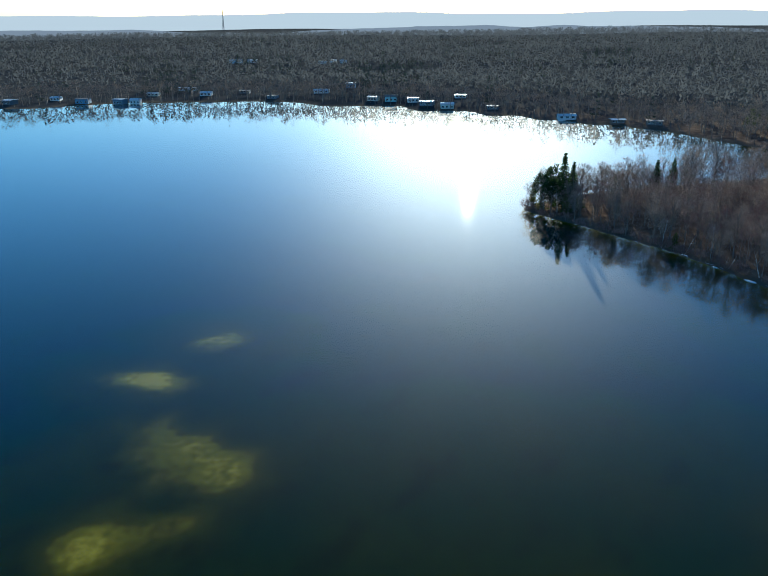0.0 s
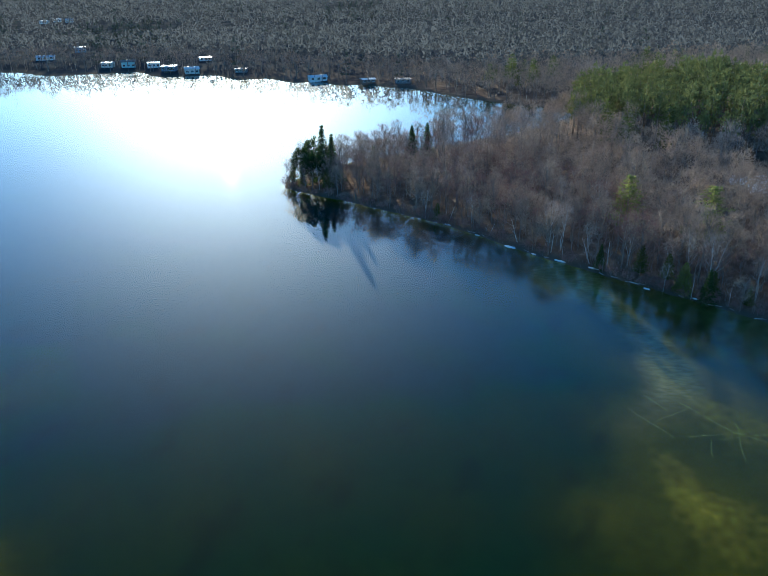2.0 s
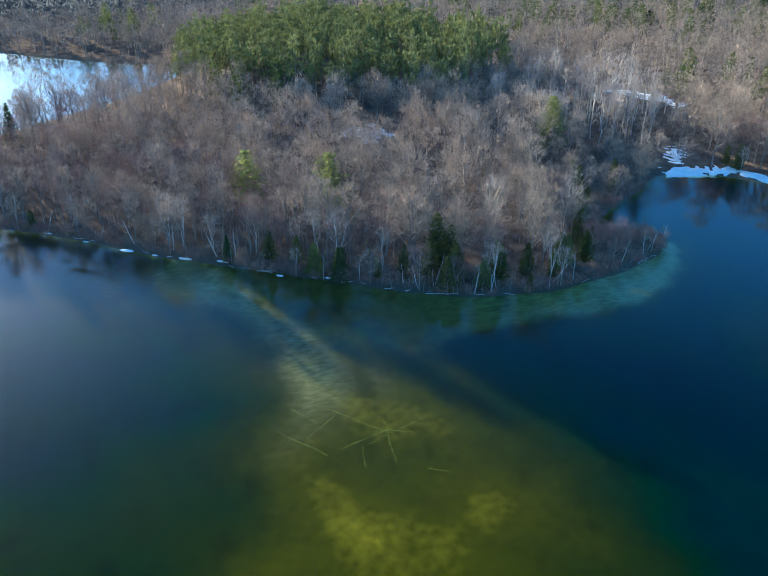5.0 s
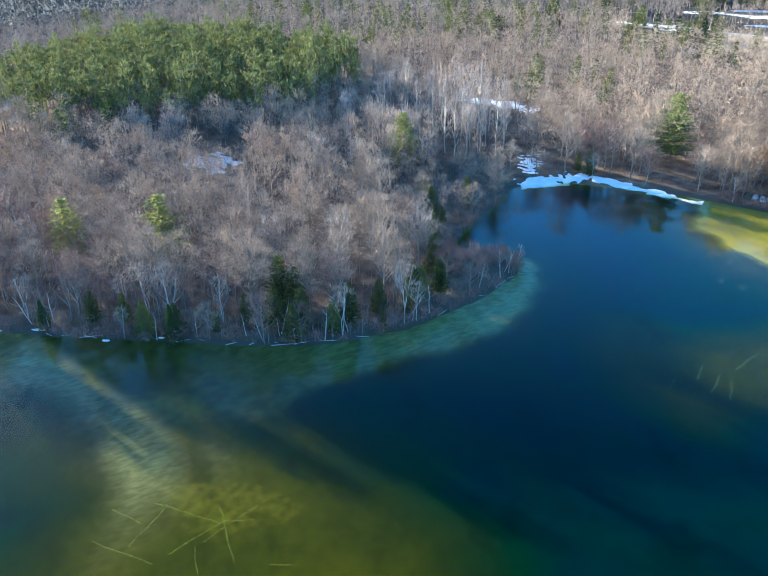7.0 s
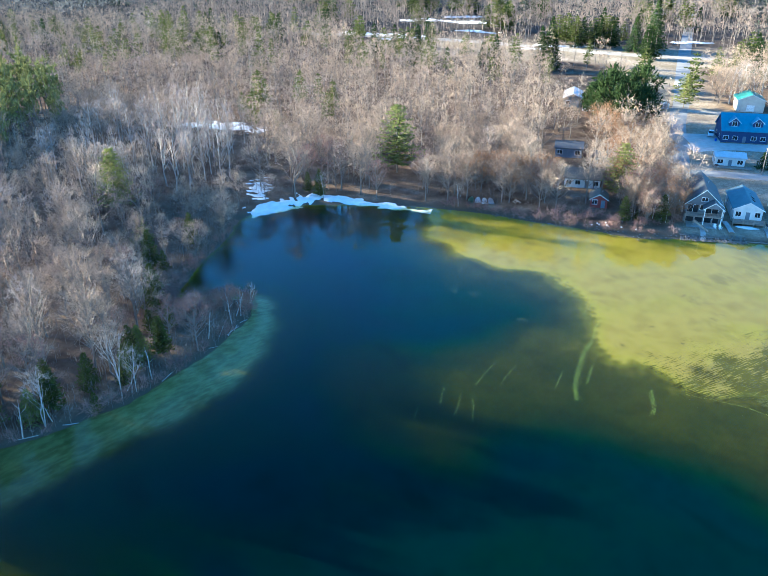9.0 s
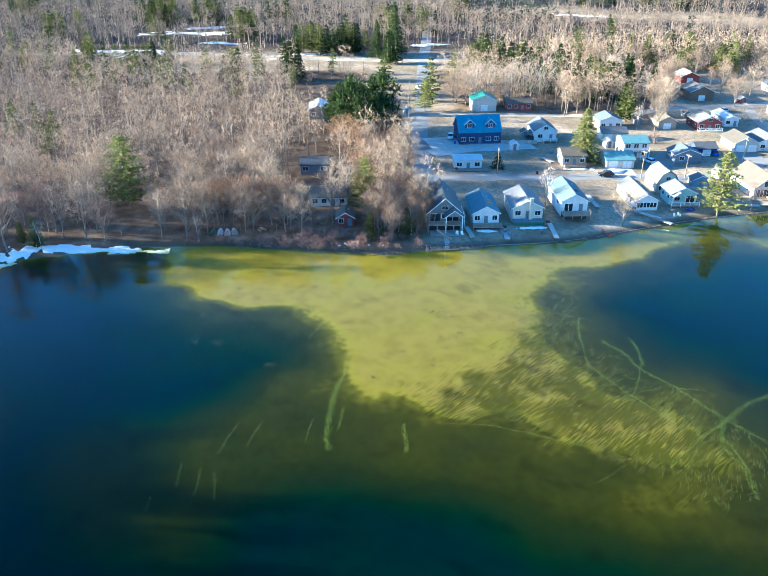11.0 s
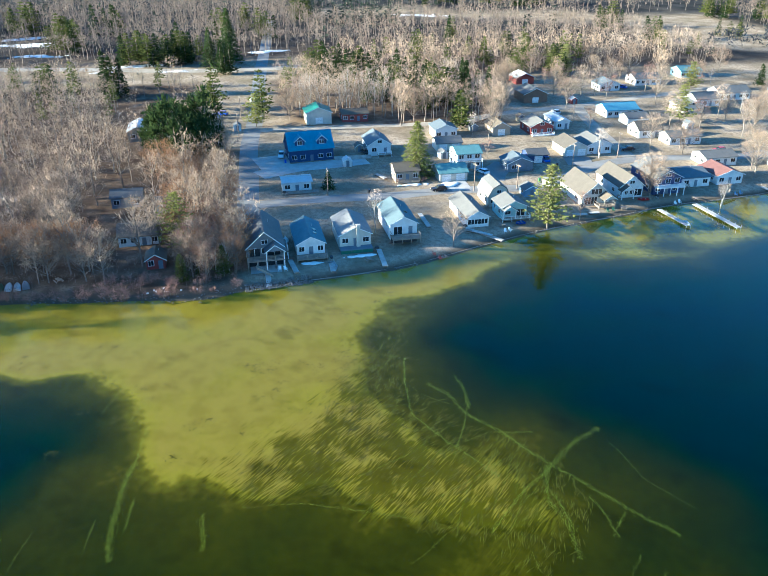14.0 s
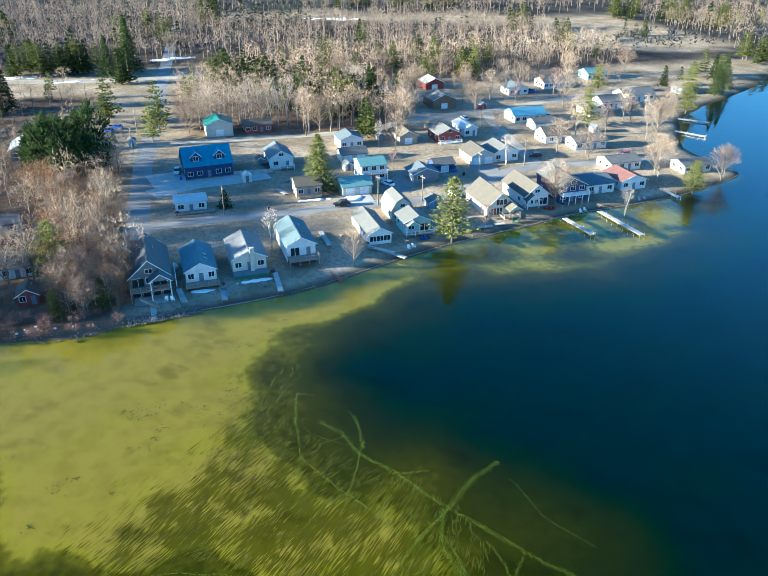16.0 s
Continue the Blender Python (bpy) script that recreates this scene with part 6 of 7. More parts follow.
TRAILS_WEST = [
    (0.5, [(186, 18), (180, 19), (177, 19.5)]), (1.0, [(177, 19.5), (171, 21), (164, 21.7), (158, 21.5)]), (0.4, [(169, 19), (163, 20)]), (0.8, [(164, 9.5), (157, 9.5)]), (0.3, [(199, 23), (191, 26)]), (0.3, [(193, 19), (188, 21)]),
    (0.4, [(166, 32), (159, 34)]), (0.4, [(165, 36), (158, 38)]), (0.45, [(156, 43), (151, 43)]), (0.45, [(155, 40), (149, 40)]), (0.45, [(154, 38), (148, 37)]), (0.4, [(149, 46), (146, 46)]), (0.35, [(166, 24), (160, 25)])]
TRAILS_BAR = [
    (0.2, [(72.7, 97.4), (73.3, 93.4), (74.4, 88.2)]), (0.3, [(76.5, 87.8), (80.1, 86.9), (84.6, 85.9)]), (0.3, [(80.2, 85.6), (85, 84.9), (90.7, 83.9)]), (0.25, [(85.7, 88.2), (84.1, 85.7), (80.2, 80.1)]), (0.2, [(81.5, 95.8), (82.7, 91.1), (83.7, 86.3)]),
    (0.15, [(84.2, 86.1), (86.7, 83)]), (0.15, [(79.2, 85.9), (76.5, 82.5)]), (0.12, [(82.4, 76.4), (84.1, 73.5)]), (0.12, [(77.6, 99.7), (78, 94.7)]), (0.3, [(74.6, 92.8), (78.1, 93.4), (82.4, 94.5)])]
V, F = [], []
for i, (w, pts) in enumerate(TRAILS_EAST + TRAILS_WEST[:4]):
    trail(pts, w, V, F, 400 + i, 0.4)
tagged(new("weed_trail", mesh_of("weed_trail", V, F, WEED)), "pale green weed trails across the lake bed", "water weed", kind="stuff")
V, F = [], []
for i, (w, pts) in enumerate(TRAILS_SHELF + TRAILS_WEST[4:] + TRAILS_BAR):
    trail(pts, w * 0.8, V, F, 450 + i, 0.55)
tagged(new("weed_trail", mesh_of("weed_trail_faint", V, F, WEED_FAINT)), "faint olive weed trails across the lake bed", "water weed", kind="stuff")
V, F = [], []
r5 = random.Random(77)


def combed(count, inner, outer, long, wide, lift, V, F):
    """Weed combed one way by the current along the shelf's outer edge."""
    XY = np.array([(r5.uniform(142, 207), r5.uniform(-52, 6)) for i in range(count)])
    for (x, y), reach in zip(XY.tolist(), signed(SHELF_S, XY[:, 0], XY[:, 1])):
        edge = outer - abs(r5.gauss(0, 3)) if y < -29 or x > 172 else min(outer, 2.0)
        if not inner + r5.gauss(0, 1.5) < reach < edge or x > np.interp(y, [-40, -25, -17, -7, 2, 12], [216, 206, 197, 184, 176, 168]) + r5.gauss(0, 4):
            continue
        tuft = 0.5 + 0.5 * math.sin(x * 0.9 + 1.7 * math.sin(y * 0.5)) * math.sin(y * 0.8 + 1.3 * math.sin(x * 0.37))
        if r5.random() > 0.25 + 0.75 * tuft:
            continue
        a = radians(r5.gauss(137, 13) + 14 * math.sin(x * 0.11 + y * 0.07))
        for b in range(3):
            cx, cy, turn = x + r5.gauss(0, 0.25), y + r5.gauss(0, 0.25), a + r5.gauss(0, 0.12)
            ln, w = r5.uniform(0.3, 1.0) * long, r5.uniform(0.4, 1.0) * wide
            d, s = Vector((math.cos(turn), math.sin(turn))) * ln, Vector((-math.sin(turn), math.cos(turn))) * w
            m = s * r5.gauss(0, 1.0)
            z = height(cx, cy) + r5.uniform(0.5, 1.0) * lift
            n = len(V)
            V += [(cx - d.x, cy - d.y, z), (cx + s.x + m.x, cy + s.y + m.y, z + 0.01), (cx + d.x, cy + d.y, z), (cx - s.x + m.x, cy - s.y + m.y, z + 0.01)]
            F.append((n, n + 1, n + 2, n + 3))


combed(5200, -1.0, 10.0, 1.25, 0.04, 0.08, V, F)
tagged(new("weed_bed", mesh_of("weed_bed", V, F, WEED_OLIVE)), "combed straw-green weed bed along the sandy shelf", "water weed", kind="stuff")
V, F = [], []
combed(2600, -9.0, 1.5, 0.9, 0.05, 0.06, V, F)
tagged(new("weed_bed", mesh_of("weed_bed_brown", V, F, WEED_BROWN)), "thin brown-olive weed wisps lying on pale sand", "water weed", kind="stuff")
V, F = [], []
for i in range(90):
    if i < 24:
        x, y = r5.uniform(174, 226), r5.uniform(-18, 50)
    elif i < 84:
        u = r5.random()
        x, y = np.interp(u, [0, .3, .6, 1], [222, 200, 186, 172]) + r5.gauss(0, 4), np.interp(u, [0, .3, .6, 1], [-30, -19, -20, -12]) + r5.gauss(0, 4)
    else:
        x, y = r5.gauss(199, 1.5), r5.gauss(-1.5, 2)
    size = r5.uniform(0.12, 0.5) if i % 3 else r5.uniform(0.4, 0.9)
    lean = r5.uniform(0, 3.14)
    for k in range(int(7 + 12 * size)):
        cx, cy = x + r5.gauss(0, size) * (1 + 0.8 * abs(math.cos(lean))), y + r5.gauss(0, size) * (1 + 0.8 * abs(math.sin(lean)))
        a = r5.uniform(0, 6.28)
        ln, w = r5.uniform(0.12, 0.4), r5.uniform(0.04, 0.13)
        d, s = Vector((math.cos(a), math.sin(a))) * ln, Vector((-math.sin(a), math.cos(a))) * w
        z = height(cx, cy) + r5.uniform(0.03, 0.08)
        b = len(V)
        V += [(cx - d.x, cy - d.y, z), (cx + s.x, cy + s.y, z + 0.01), (cx + d.x, cy + d.y, z), (cx - s.x, cy - s.y, z + 0.01)]
        F.append((b, b + 1, b + 2, b + 3))
tagged(new("weed_clump", mesh_of("weed_clump", V, F, WEED_DARK)), "dark weed clumps scattered on the pale shelf", "water weed", kind="stuff")

# ---------------- trees that stand alone ----------------
for proto, x, y, s, lb in (
    (PINE, 247, -78.5, 1.12, "tall yellow-green white pine on the lake lawn"),
    (BARE[1], 240, -51, 0.72, "small leafless tree on the lawn"), (BIRCHES[1], 252, -34, 0.85, "pinkish leafless birch between two cottages"), (BIRCHES[0], 252, -133, 0.75, "small leafless birch by the water"),
    (BARE[1], 262, -116, 0.9, "leafless spreading tree before the navy house"), (BARE[0], 267, -154, 1.0, "tall leafless tree near the point"), (PINE, 331, -169, 1.0, "tall pine among the houses"),
    (PINE, 259, -161, 0.72, "open pine at the point"), (PINE, 263, -164, 0.6, "open pine at the point"), (BARE[3], 268, -180, 0.75, "reddish leafless tree on the point"), (PINE, 356, -11, 0.85, "olive pine beside the lane"),
    (SPRUCE, 345, -87, 0.62, "golden-green spruce near the back lane"), (BARE[1], 336, -96, 1.2, "large leafless tree above the garages"), (BARE[1], 352, -66, 1.05, "round leafless tree near the back lane"), (BARE[0], 372, -24, 0.9, "leafless tree beside the green-roofed barn"),
    (BIRCHES[0], 296, -118, 0.9, "pale leafless birch among the houses"), (SPRUCE, 352, 10, 0.9, "dark green spruce behind the grove"),
    (SPRUCE, 483, -6, 1.75, "very tall narrow spruce beside the lane"), (SPRUCE, 474, 4, 1.3, "tall spruce beside the lane"), (SPRUCE, 470, -1, 0.8, "spruce beside the lane"), (PINE, 417, -161, 1.0, "green pine far up the road"), (BARE[1], 302, -140, 0.95, "leafless tree beside the shore road"), (BARE[1], 240, 44, 0.95, "leafless tree near the upturned boats"),
    (BARE[0], 320, -158, 0.9, "leafless tree among the houses"), (BARE[0], 358, -175, 1.0, "leafless tree among the houses"), (BARE[1], 376, -150, 1.0, "leafless tree near the barns"), (BARE[1], 385, -120, 1.1, "leafless tree near the barns"), (PINE, 380, -205, 0.9, "pine near the bay"), (PINE, 352, -232, 1.0, "pine on the bay shore"), (SPRUCE, 362, -255, 1.0, "spruce on the bay shore"), (SPRUCE, 372, -268, 1.1, "spruce on the bay shore"), (PINE, 340, -222, 0.8, "pine on the bay shore"),
    (SPRUCE, 358, 2, 0.35, "small blue spruce near the lane"), (BARE[2], 306, -178, 0.9, "leafless tree on the bay shore"), (BARE[1], 330, -205, 0.8, "leafless tree on the bay shore"),
    (PINE, 209.5, 139, 1.0, "yellow-green pine above the cove"), (PINE, 256, 76.5, 1.4, "yellow-green pine on the cove shore"), (PINE, 129.6, 148, 1.08, "yellow-green pine in the peninsula wood"), (PINE, 118, 164, 0.95, "narrow yellow pine in the peninsula wood"), (CEDAR, 127, 113, 1.45, "olive cedar in the peninsula wood"), (CEDAR, 129, 111, 1.2, "olive cedar in the peninsula wood"),
    (SPRUCE, 109.5, 123.5, 0.55, "dark small fir at the water's edge"), (SPRUCE, 99, 146, 0.42, "dark small fir at the water's edge"), (PINE, 250, 14, 1.0, "bright green pine in the grove"), (BIRCHES[0], 236, 3, 0.75, "white birch clump beside the grey house"), (BIRCHES[1], 238, 6, 0.7, "white birch clump beside the grey house"),
    (SPRUCE, 57, 236, 1.12, "dark spruce at the peninsula's tip"), (SPRUCE, 75, 240, 0.62, "dark spruce on the peninsula"), (SPRUCE, 92, 250, 0.85, "dark spruce on the peninsula"), (SPRUCE, 61, 242, 0.7, "dark spruce at the peninsula's tip"), (SPRUCE, 100, 256, 0.8, "dark spruce on the peninsula"),
    (PINE_DARK, 50.5, 237, 0.78, "bushy dark pine at the peninsula's tip"), (PINE_DARK, 52.5, 231.5, 0.8, "bushy dark pine at the peninsula's tip"), (PINE_DARK, 55, 243, 0.85, "bushy dark pine at the peninsula's tip"), (CEDAR, 48, 239, 0.8, "dark cedar at the peninsula's tip"), (CEDAR, 49.5, 233, 0.75, "dark cedar at the peninsula's tip"), (CEDAR, 56, 227, 0.9, "dark cedar at the peninsula's tip"),
    (BARE[3], 62, 232, 0.72, "leafless tree behind the peninsula's tip"), (BARE[1], 68, 236, 0.75, "leafless tree behind the peninsula's tip"), (BARE[3], 60, 225, 0.7, "leafless tree behind the peninsula's tip"), (BARE[0], 70, 226, 0.75, "leafless tree behind the peninsula's tip"), (BARE[0], 66, 246, 0.78, "leafless tree behind the peninsula's tip"), (BROAD[1], 80, 246, 0.8, "leafless spreading tree on the peninsula"),
    (CEDAR, 236, 10, 0.35, "small olive cedar at the shore"), (CEDAR, 140, 93, 0.7, "olive cedar at the shore"), (CEDAR, 150, 92, 0.9, "olive cedar at the shore"), (CEDAR, 180, 112, 1.1, "olive cedar at the cove"), (PINE, 190, 120, 0.5, "young pine at the cove"),
):
    plant(proto, x, y, None, s, "", 0.1, lb)
for i, (x, y) in enumerate(((318, 17), (328, 20), (313, 8), (303, 12), (308, 18), (322, 7), (326, 23), (306, 7), (334, 15), (316, 22), (326, 12))):
    plant(PINE_DARK, x, y, None, rng.uniform(0.85, 1.5), "dark pines behind the grove")
for i in range(14):
    plant(BIRCHES[i % 2], 366 + rng.uniform(-5, 8), -28 - i * 3.0 + rng.uniform(-1, 1), None, rng.uniform(1.1, 1.4), "row of birches behind the houses")
for i in range(16):
    plant(SPRUCE, 376 + rng.uniform(-6, 14), -58 - i * 3.2 + rng.uniform(-2, 2), None, rng.uniform(0.7, 1.05), "spruces behind the houses")
for i in range(24):
    x, y = rng.uniform(231, 262), rng.uniform(1, 13)
    if abs(y - 19) > 4 and signed(LAKE_S, x, y) > 1.5:
        plant([BARE[3], OAK, BARE[3], BARE[1], OAK][i % 5], x, y, None, rng.uniform(0.6, 0.85), "grove beside the grey house")
for i in range(22):
    x, y = rng.uniform(264, 335), rng.uniform(2, 16)
    plant([OAK, BARE[1], OAK, OAK][i % 4], x, y, None, rng.uniform(0.75, 0.95), "grove beside the lane")

for i, (x, y) in enumerate(((253, 42), (247, 52), (237.5, 58), (239, 34), (270, 5), (236, 11), (250, 3), (240, 4), (266, 60), (292, 46), (262, 48), (284, 58), (300, 64))):
    plant(BROAD[i % 2], x, y, None, rng.uniform(0.72, 0.82) if y < 14 else rng.uniform(0.85, 1.05), "broad trees of the grove")
for x, y, sc in ((290, 18, 1.1), (300, 20, 1.0), (284, 12, 0.9)):
    plant(OAK, x, y, None, sc, "oaks behind the cabins")
for i, (x, y, sc) in enumerate(((352, -70, 1.0), (384, -119, 1.15), (340, -97, 1.05), (360, -136, 0.95), (303, -82, 0.55), (399, -176, 0.95), (294, -147, 0.8), (276, -160, 0.95), (312, -187, 0.95), (344, -219, 0.9), (261, -116, 0.75), (250, -89, 0.6),
                                (266, -177, 0.75), (363, -24, 0.95), (329, -131, 0.6), (415, -143, 1.0), (418, -196, 1.0), (388, -212, 0.9), (423, -98, 1.0), (402, -108, 0.9), (372, -160, 0.7), (398, -150, 0.8), (432, -120, 1.0), (440, -185, 1.0), (410, -240, 0.9))):
    plant(BROAD[i % 2] if sc > 0.7 else BARE[3], x, y, None, sc, "shade trees among the houses")

# conifers behind the town and about the open track
LIGHT = [tree_thing("spruce_tree", conifer_parts(150, 15, 3.3, 17, 7, 3, 1.15, 0.06, 0.8, 0.15, 0.25, 0.0, False), BARK, NEEDLE_DARK, "dark green spruce behind the houses"),
         tree_thing("pine_tree", conifer_parts(151, 15, 4.0, 12, 7, 4, 1.3, 0.15, 0.5, -0.05, 0.4, 0.15, False), BARK, NEEDLE_CEDAR, "olive-green pine behind the houses")]
for ob, (hx, hy) in zip(LIGHT, ((488, 47), (482, 34))):
    ob.matrix_basis = pose(hx, hy, height(hx, hy) - 0.1, 0, 0, 40)
LAWN_SPRUCE = tree_thing("spruce_tree", conifer_parts(152, 5.2, 2.2, 14, 9, 3, 0.6, 0.02, 0.8, 0.12, 0.15, 0.0, False), BARK, NEEDLE_DARK, "small dense dark spruce standing on the lawn")
LAWN_SPRUCE.matrix_basis = pose(285, -27, height(285, -27) - 0.1, 0, 0, 15)
for x, y in ((583, 137), (526, 129), (413, 72), (533, 74), (554, 87), (418, 45), (510, 44), (493, 37), (499, 29), (506, 19), (496, 11), (537, -1), (436, -46), (434, -57), (431, -71), (406, -77), (494, -130), (531, -138), (440, -167), (472, -156), (481, -109), (382, 4), (370, -13),
             (478, 248), (465, 199), (485, 179), (419, 129), (427, 119), (403, 106), (458, 108), (337, -85), (372, -84), (370, -90), (385, -84), (384, -102), (412, -78), (421, -66), (425, -54), (439, -148), (422, -139), (404, 335), (412, 311)):
    for k in range(2):
        plant(LIGHT[int(rng.random() < 0.4)], x + rng.uniform(-4, 4), y + rng.uniform(-4, 4), None, rng.uniform(0.75, 1.15), "conifers among the bare woods")
for cx, cy, rx, ry, n_, mix_, lo, hi in (
    (483, 28, 5, 20, 16, .6, .8, 1.2), (456, -4, 3, 5, 3, 0, .9, 1.2), (427, -44, 6, 6, 6, .2, .9, 1.2), (414, -58, 6, 9, 11, .2, .8, 1.15), (395, -80, 9, 9, 12, .3, .6, 1.05), (376, -92, 7, 9, 8, .4, .5, .9),
    (419, -158, 12, 5, 5, .5, .8, 1.1), (555, -257, 12, 10, 7, .6, .8, 1.2), (502, -259, 10, 6, 7, .3, .7, 1.1), (510, -316, 10, 10, 5, .6, .6, .9), (378, -240, 7, 9, 3, .6, .6, .8), (394, -280, 6, 14, 6, .6, .6, .9), (420, -332, 9, 12, 7, .4, .7, 1.0),
    (590, -361, 12, 8, 8, .7, .9, 1.3), (560, -385, 14, 8, 9, .7, .9, 1.3), (520, -395, 14, 10, 10, .7, .9, 1.3), (500, -420, 14, 10, 8, .7, .9, 1.3), (640, -60, 14, 12, 10, .3, .9, 1.3), (554, -32, 7, 6, 5, .4, .9, 1.3), (585, -10, 10, 12, 7, .4, .9, 1.3),
    (625, 155, 16, 14, 12, .5, .9, 1.3), (588, 142, 12, 9, 9, .5, .9, 1.3), (605, 116, 12, 10, 8, .5, .9, 1.3), (540, 84, 14, 10, 12, .7, .8, 1.2), (592, 66, 10, 10, 7, .5, .9, 1.3), (417, 45, 6, 7, 4, .3, .9, 1.2), (417, 72, 6, 7, 3, .8, .8, 1.0), (424, 118, 10, 10, 7, .4, .8, 1.1), (640, 250, 18, 14, 10, .5, .9, 1.3), (440, 200, 14, 14, 8, .6, .8, 1.1), (395, 215, 16, 12, 8, .6, .8, 1.1), (540, 190, 20, 14, 10, .6, .9, 1.2), (690, -240, 16, 30, 14, .5, .9, 1.3), (700, -180, 12, 20, 8, .5, .6, .9)):
    for k in range(n_):
        a, q = rng.uniform(0, 6.283), math.sqrt(rng.uniform(0, 1))
        plant(LIGHT[int(rng.random() < mix_)], cx + rx * q * math.cos(a), cy + ry * q * math.sin(a), None, rng.uniform(lo, hi), "conifers behind the houses")


# smaller trees and shrubs between the houses
LOTS = [o for o in scene.objects if o.get("category") == "house" and 230 < o.location.x < 440]
placed = 0
while placed < 30:
    x, y = rng.uniform(318, 430), rng.uniform(-225, -60)
    if town(np.array([x]), np.array([y]))[0] < 0.8 or signed(LAKE_S, x, y) < 6 or abs(x - 277) < 5 or abs(x - 352) < 5 or abs(y + 134) < 4:
        continue
    if any(abs(o.location.x + 5 - x) < 10 and abs(o.location.y - y) < 8 for o in LOTS):
        continue
    placed += 1
    kind_ = placed % 6
    plant((BARE[1], BARE[0], SHRUB, BIRCHES[0], BARE[1], BARE[3])[kind_], x, y, None, rng.uniform(0.6, 0.95) if kind_ != 2 else rng.uniform(0.7, 1.1), "garden trees between the houses")

# low bushes against the house walls
for i in range(40):
    o = LOTS[int(rng.integers(len(LOTS)))]
    x, y = o.location.x + rng.uniform(-1.4, -0.8), o.location.y + rng.choice((-1, 1)) * rng.uniform(3.0, 5.2)
    if signed(LAKE_S, x, y) > 3 and abs(x - 277) > 4:
        plant(SHRUB, x, y, None, rng.uniform(0.25, 0.5) * (0.5 if i % 3 == 2 else 1), "low bushes by the house walls")

# brush on the bank before the grove
for i in range(34):
    y = rng.uniform(0, 34)
    x = np.interp(y, [0, 10, 22, 37], [229, 226, 229, 231]) + rng.uniform(1.0, 7.0)
    if signed(LAKE_S, x, y) > 0.8:
        plant(SHRUB, x, y, None, rng.uniform(0.4, 0.85), "brush on the bank before the grove")

# shrubs over the spit and birches leaning over the water
n_ = 0
while n_ < 34:
    x, y = rng.uniform(158, 178), rng.uniform(82, 102)
    if signed(LAKE_S, x, y) > 0.2:
        n_ += 1
        plant(SHRUB, x, y, None, rng.uniform(0.5, 1.0), "shrubs on the spit")
edge_ = [p for p in soften(LAKE, 3) if 70 < p[0] < 182 and 82 < p[1] < 205 and not (p[0] > 160 and p[1] > 96)]
TV, TF, SV_, SF_ = [], [], [], []
tube([(0, 0, -0.3), (0.1, 0, 2.2), (0.05, 0.1, 4.4), (0.3, 0.1, 6.6)], [0.13, 0.11, 0.07, 0.02], 5, TV, TF)
DEAD = tagged(new("dead_birch"), "bare white dead birch stem at the water's edge", "tree", "dead birches on the shore")
p = new("trunk", mesh_of("dead_birch_trunk", np.array([tuple(q) for q in TV]), TF, BIRCH))
p.parent = DEAD
for i in range(4):
    z = 2.6 + 0.8 * i
    a = i * 2.4
    SV_, SF_ = [], []
    tube([(0.08, 0.05, z), (math.cos(a) * (1.1 - 0.15 * i), math.sin(a) * (1.1 - 0.15 * i), z + 0.7), (math.cos(a + .3) * (1.6 - 0.2 * i), math.sin(a + .3) * (1.6 - 0.2 * i), z + 1.5)], [0.045, 0.03, 0.01], 3, SV_, SF_)
    p = new("branch", mesh_of("dead_birch_branch", np.array([tuple(q) for q in SV_]), SF_, BIRCH))
    p.parent = DEAD
DEAD.matrix_basis = pose(100.5, 145.5, height(100.5, 145.5))
for i in range(46):
    p = edge_[int(rng.integers(len(edge_)))] + rng.uniform(0.2, 2.6, 2)
    if signed(LAKE_S, p[0], p[1]) < 0.3:
        continue
    m = pose(p[0], p[1], height(p[0], p[1]), 0, 0, rng.uniform(0, 360)) @ Matrix.Rotation(radians(rng.uniform(2, 34)), 4, "X") @ Matrix.Scale(rng.uniform(0.45, 1.0), 4)
    ob = copy_thing(DEAD, m)
    ob.matrix_basis = m
for i in range(40):
    k = int(rng.integers(len(edge_) - 1))
    p, q = edge_[k], edge_[(k + 1) % len(edge_)]
    TV, TF = [], []
    ln = rng.uniform(1.2, 4.5)
    tube([(-ln / 2, 0, 0), (0, rng.uniform(-.15, .15), 0.03), (ln / 2, 0, 0)], [0.09, 0.08, 0.04], 5, TV, TF)
    lg = tagged(new("driftwood_log", mesh_of("driftwood_log", np.array([tuple(v) for v in TV]), TF, BIRCH)), "pale fallen log lying along the waterline", "log", "logs along the waterline")
    lg.matrix_basis = pose(p[0] + rng.uniform(0, .8), p[1] + rng.uniform(0, .8), 0.14, 0, 0, math.degrees(math.atan2(q[1] - p[1], q[0] - p[0])) + rng.uniform(-30, 30))

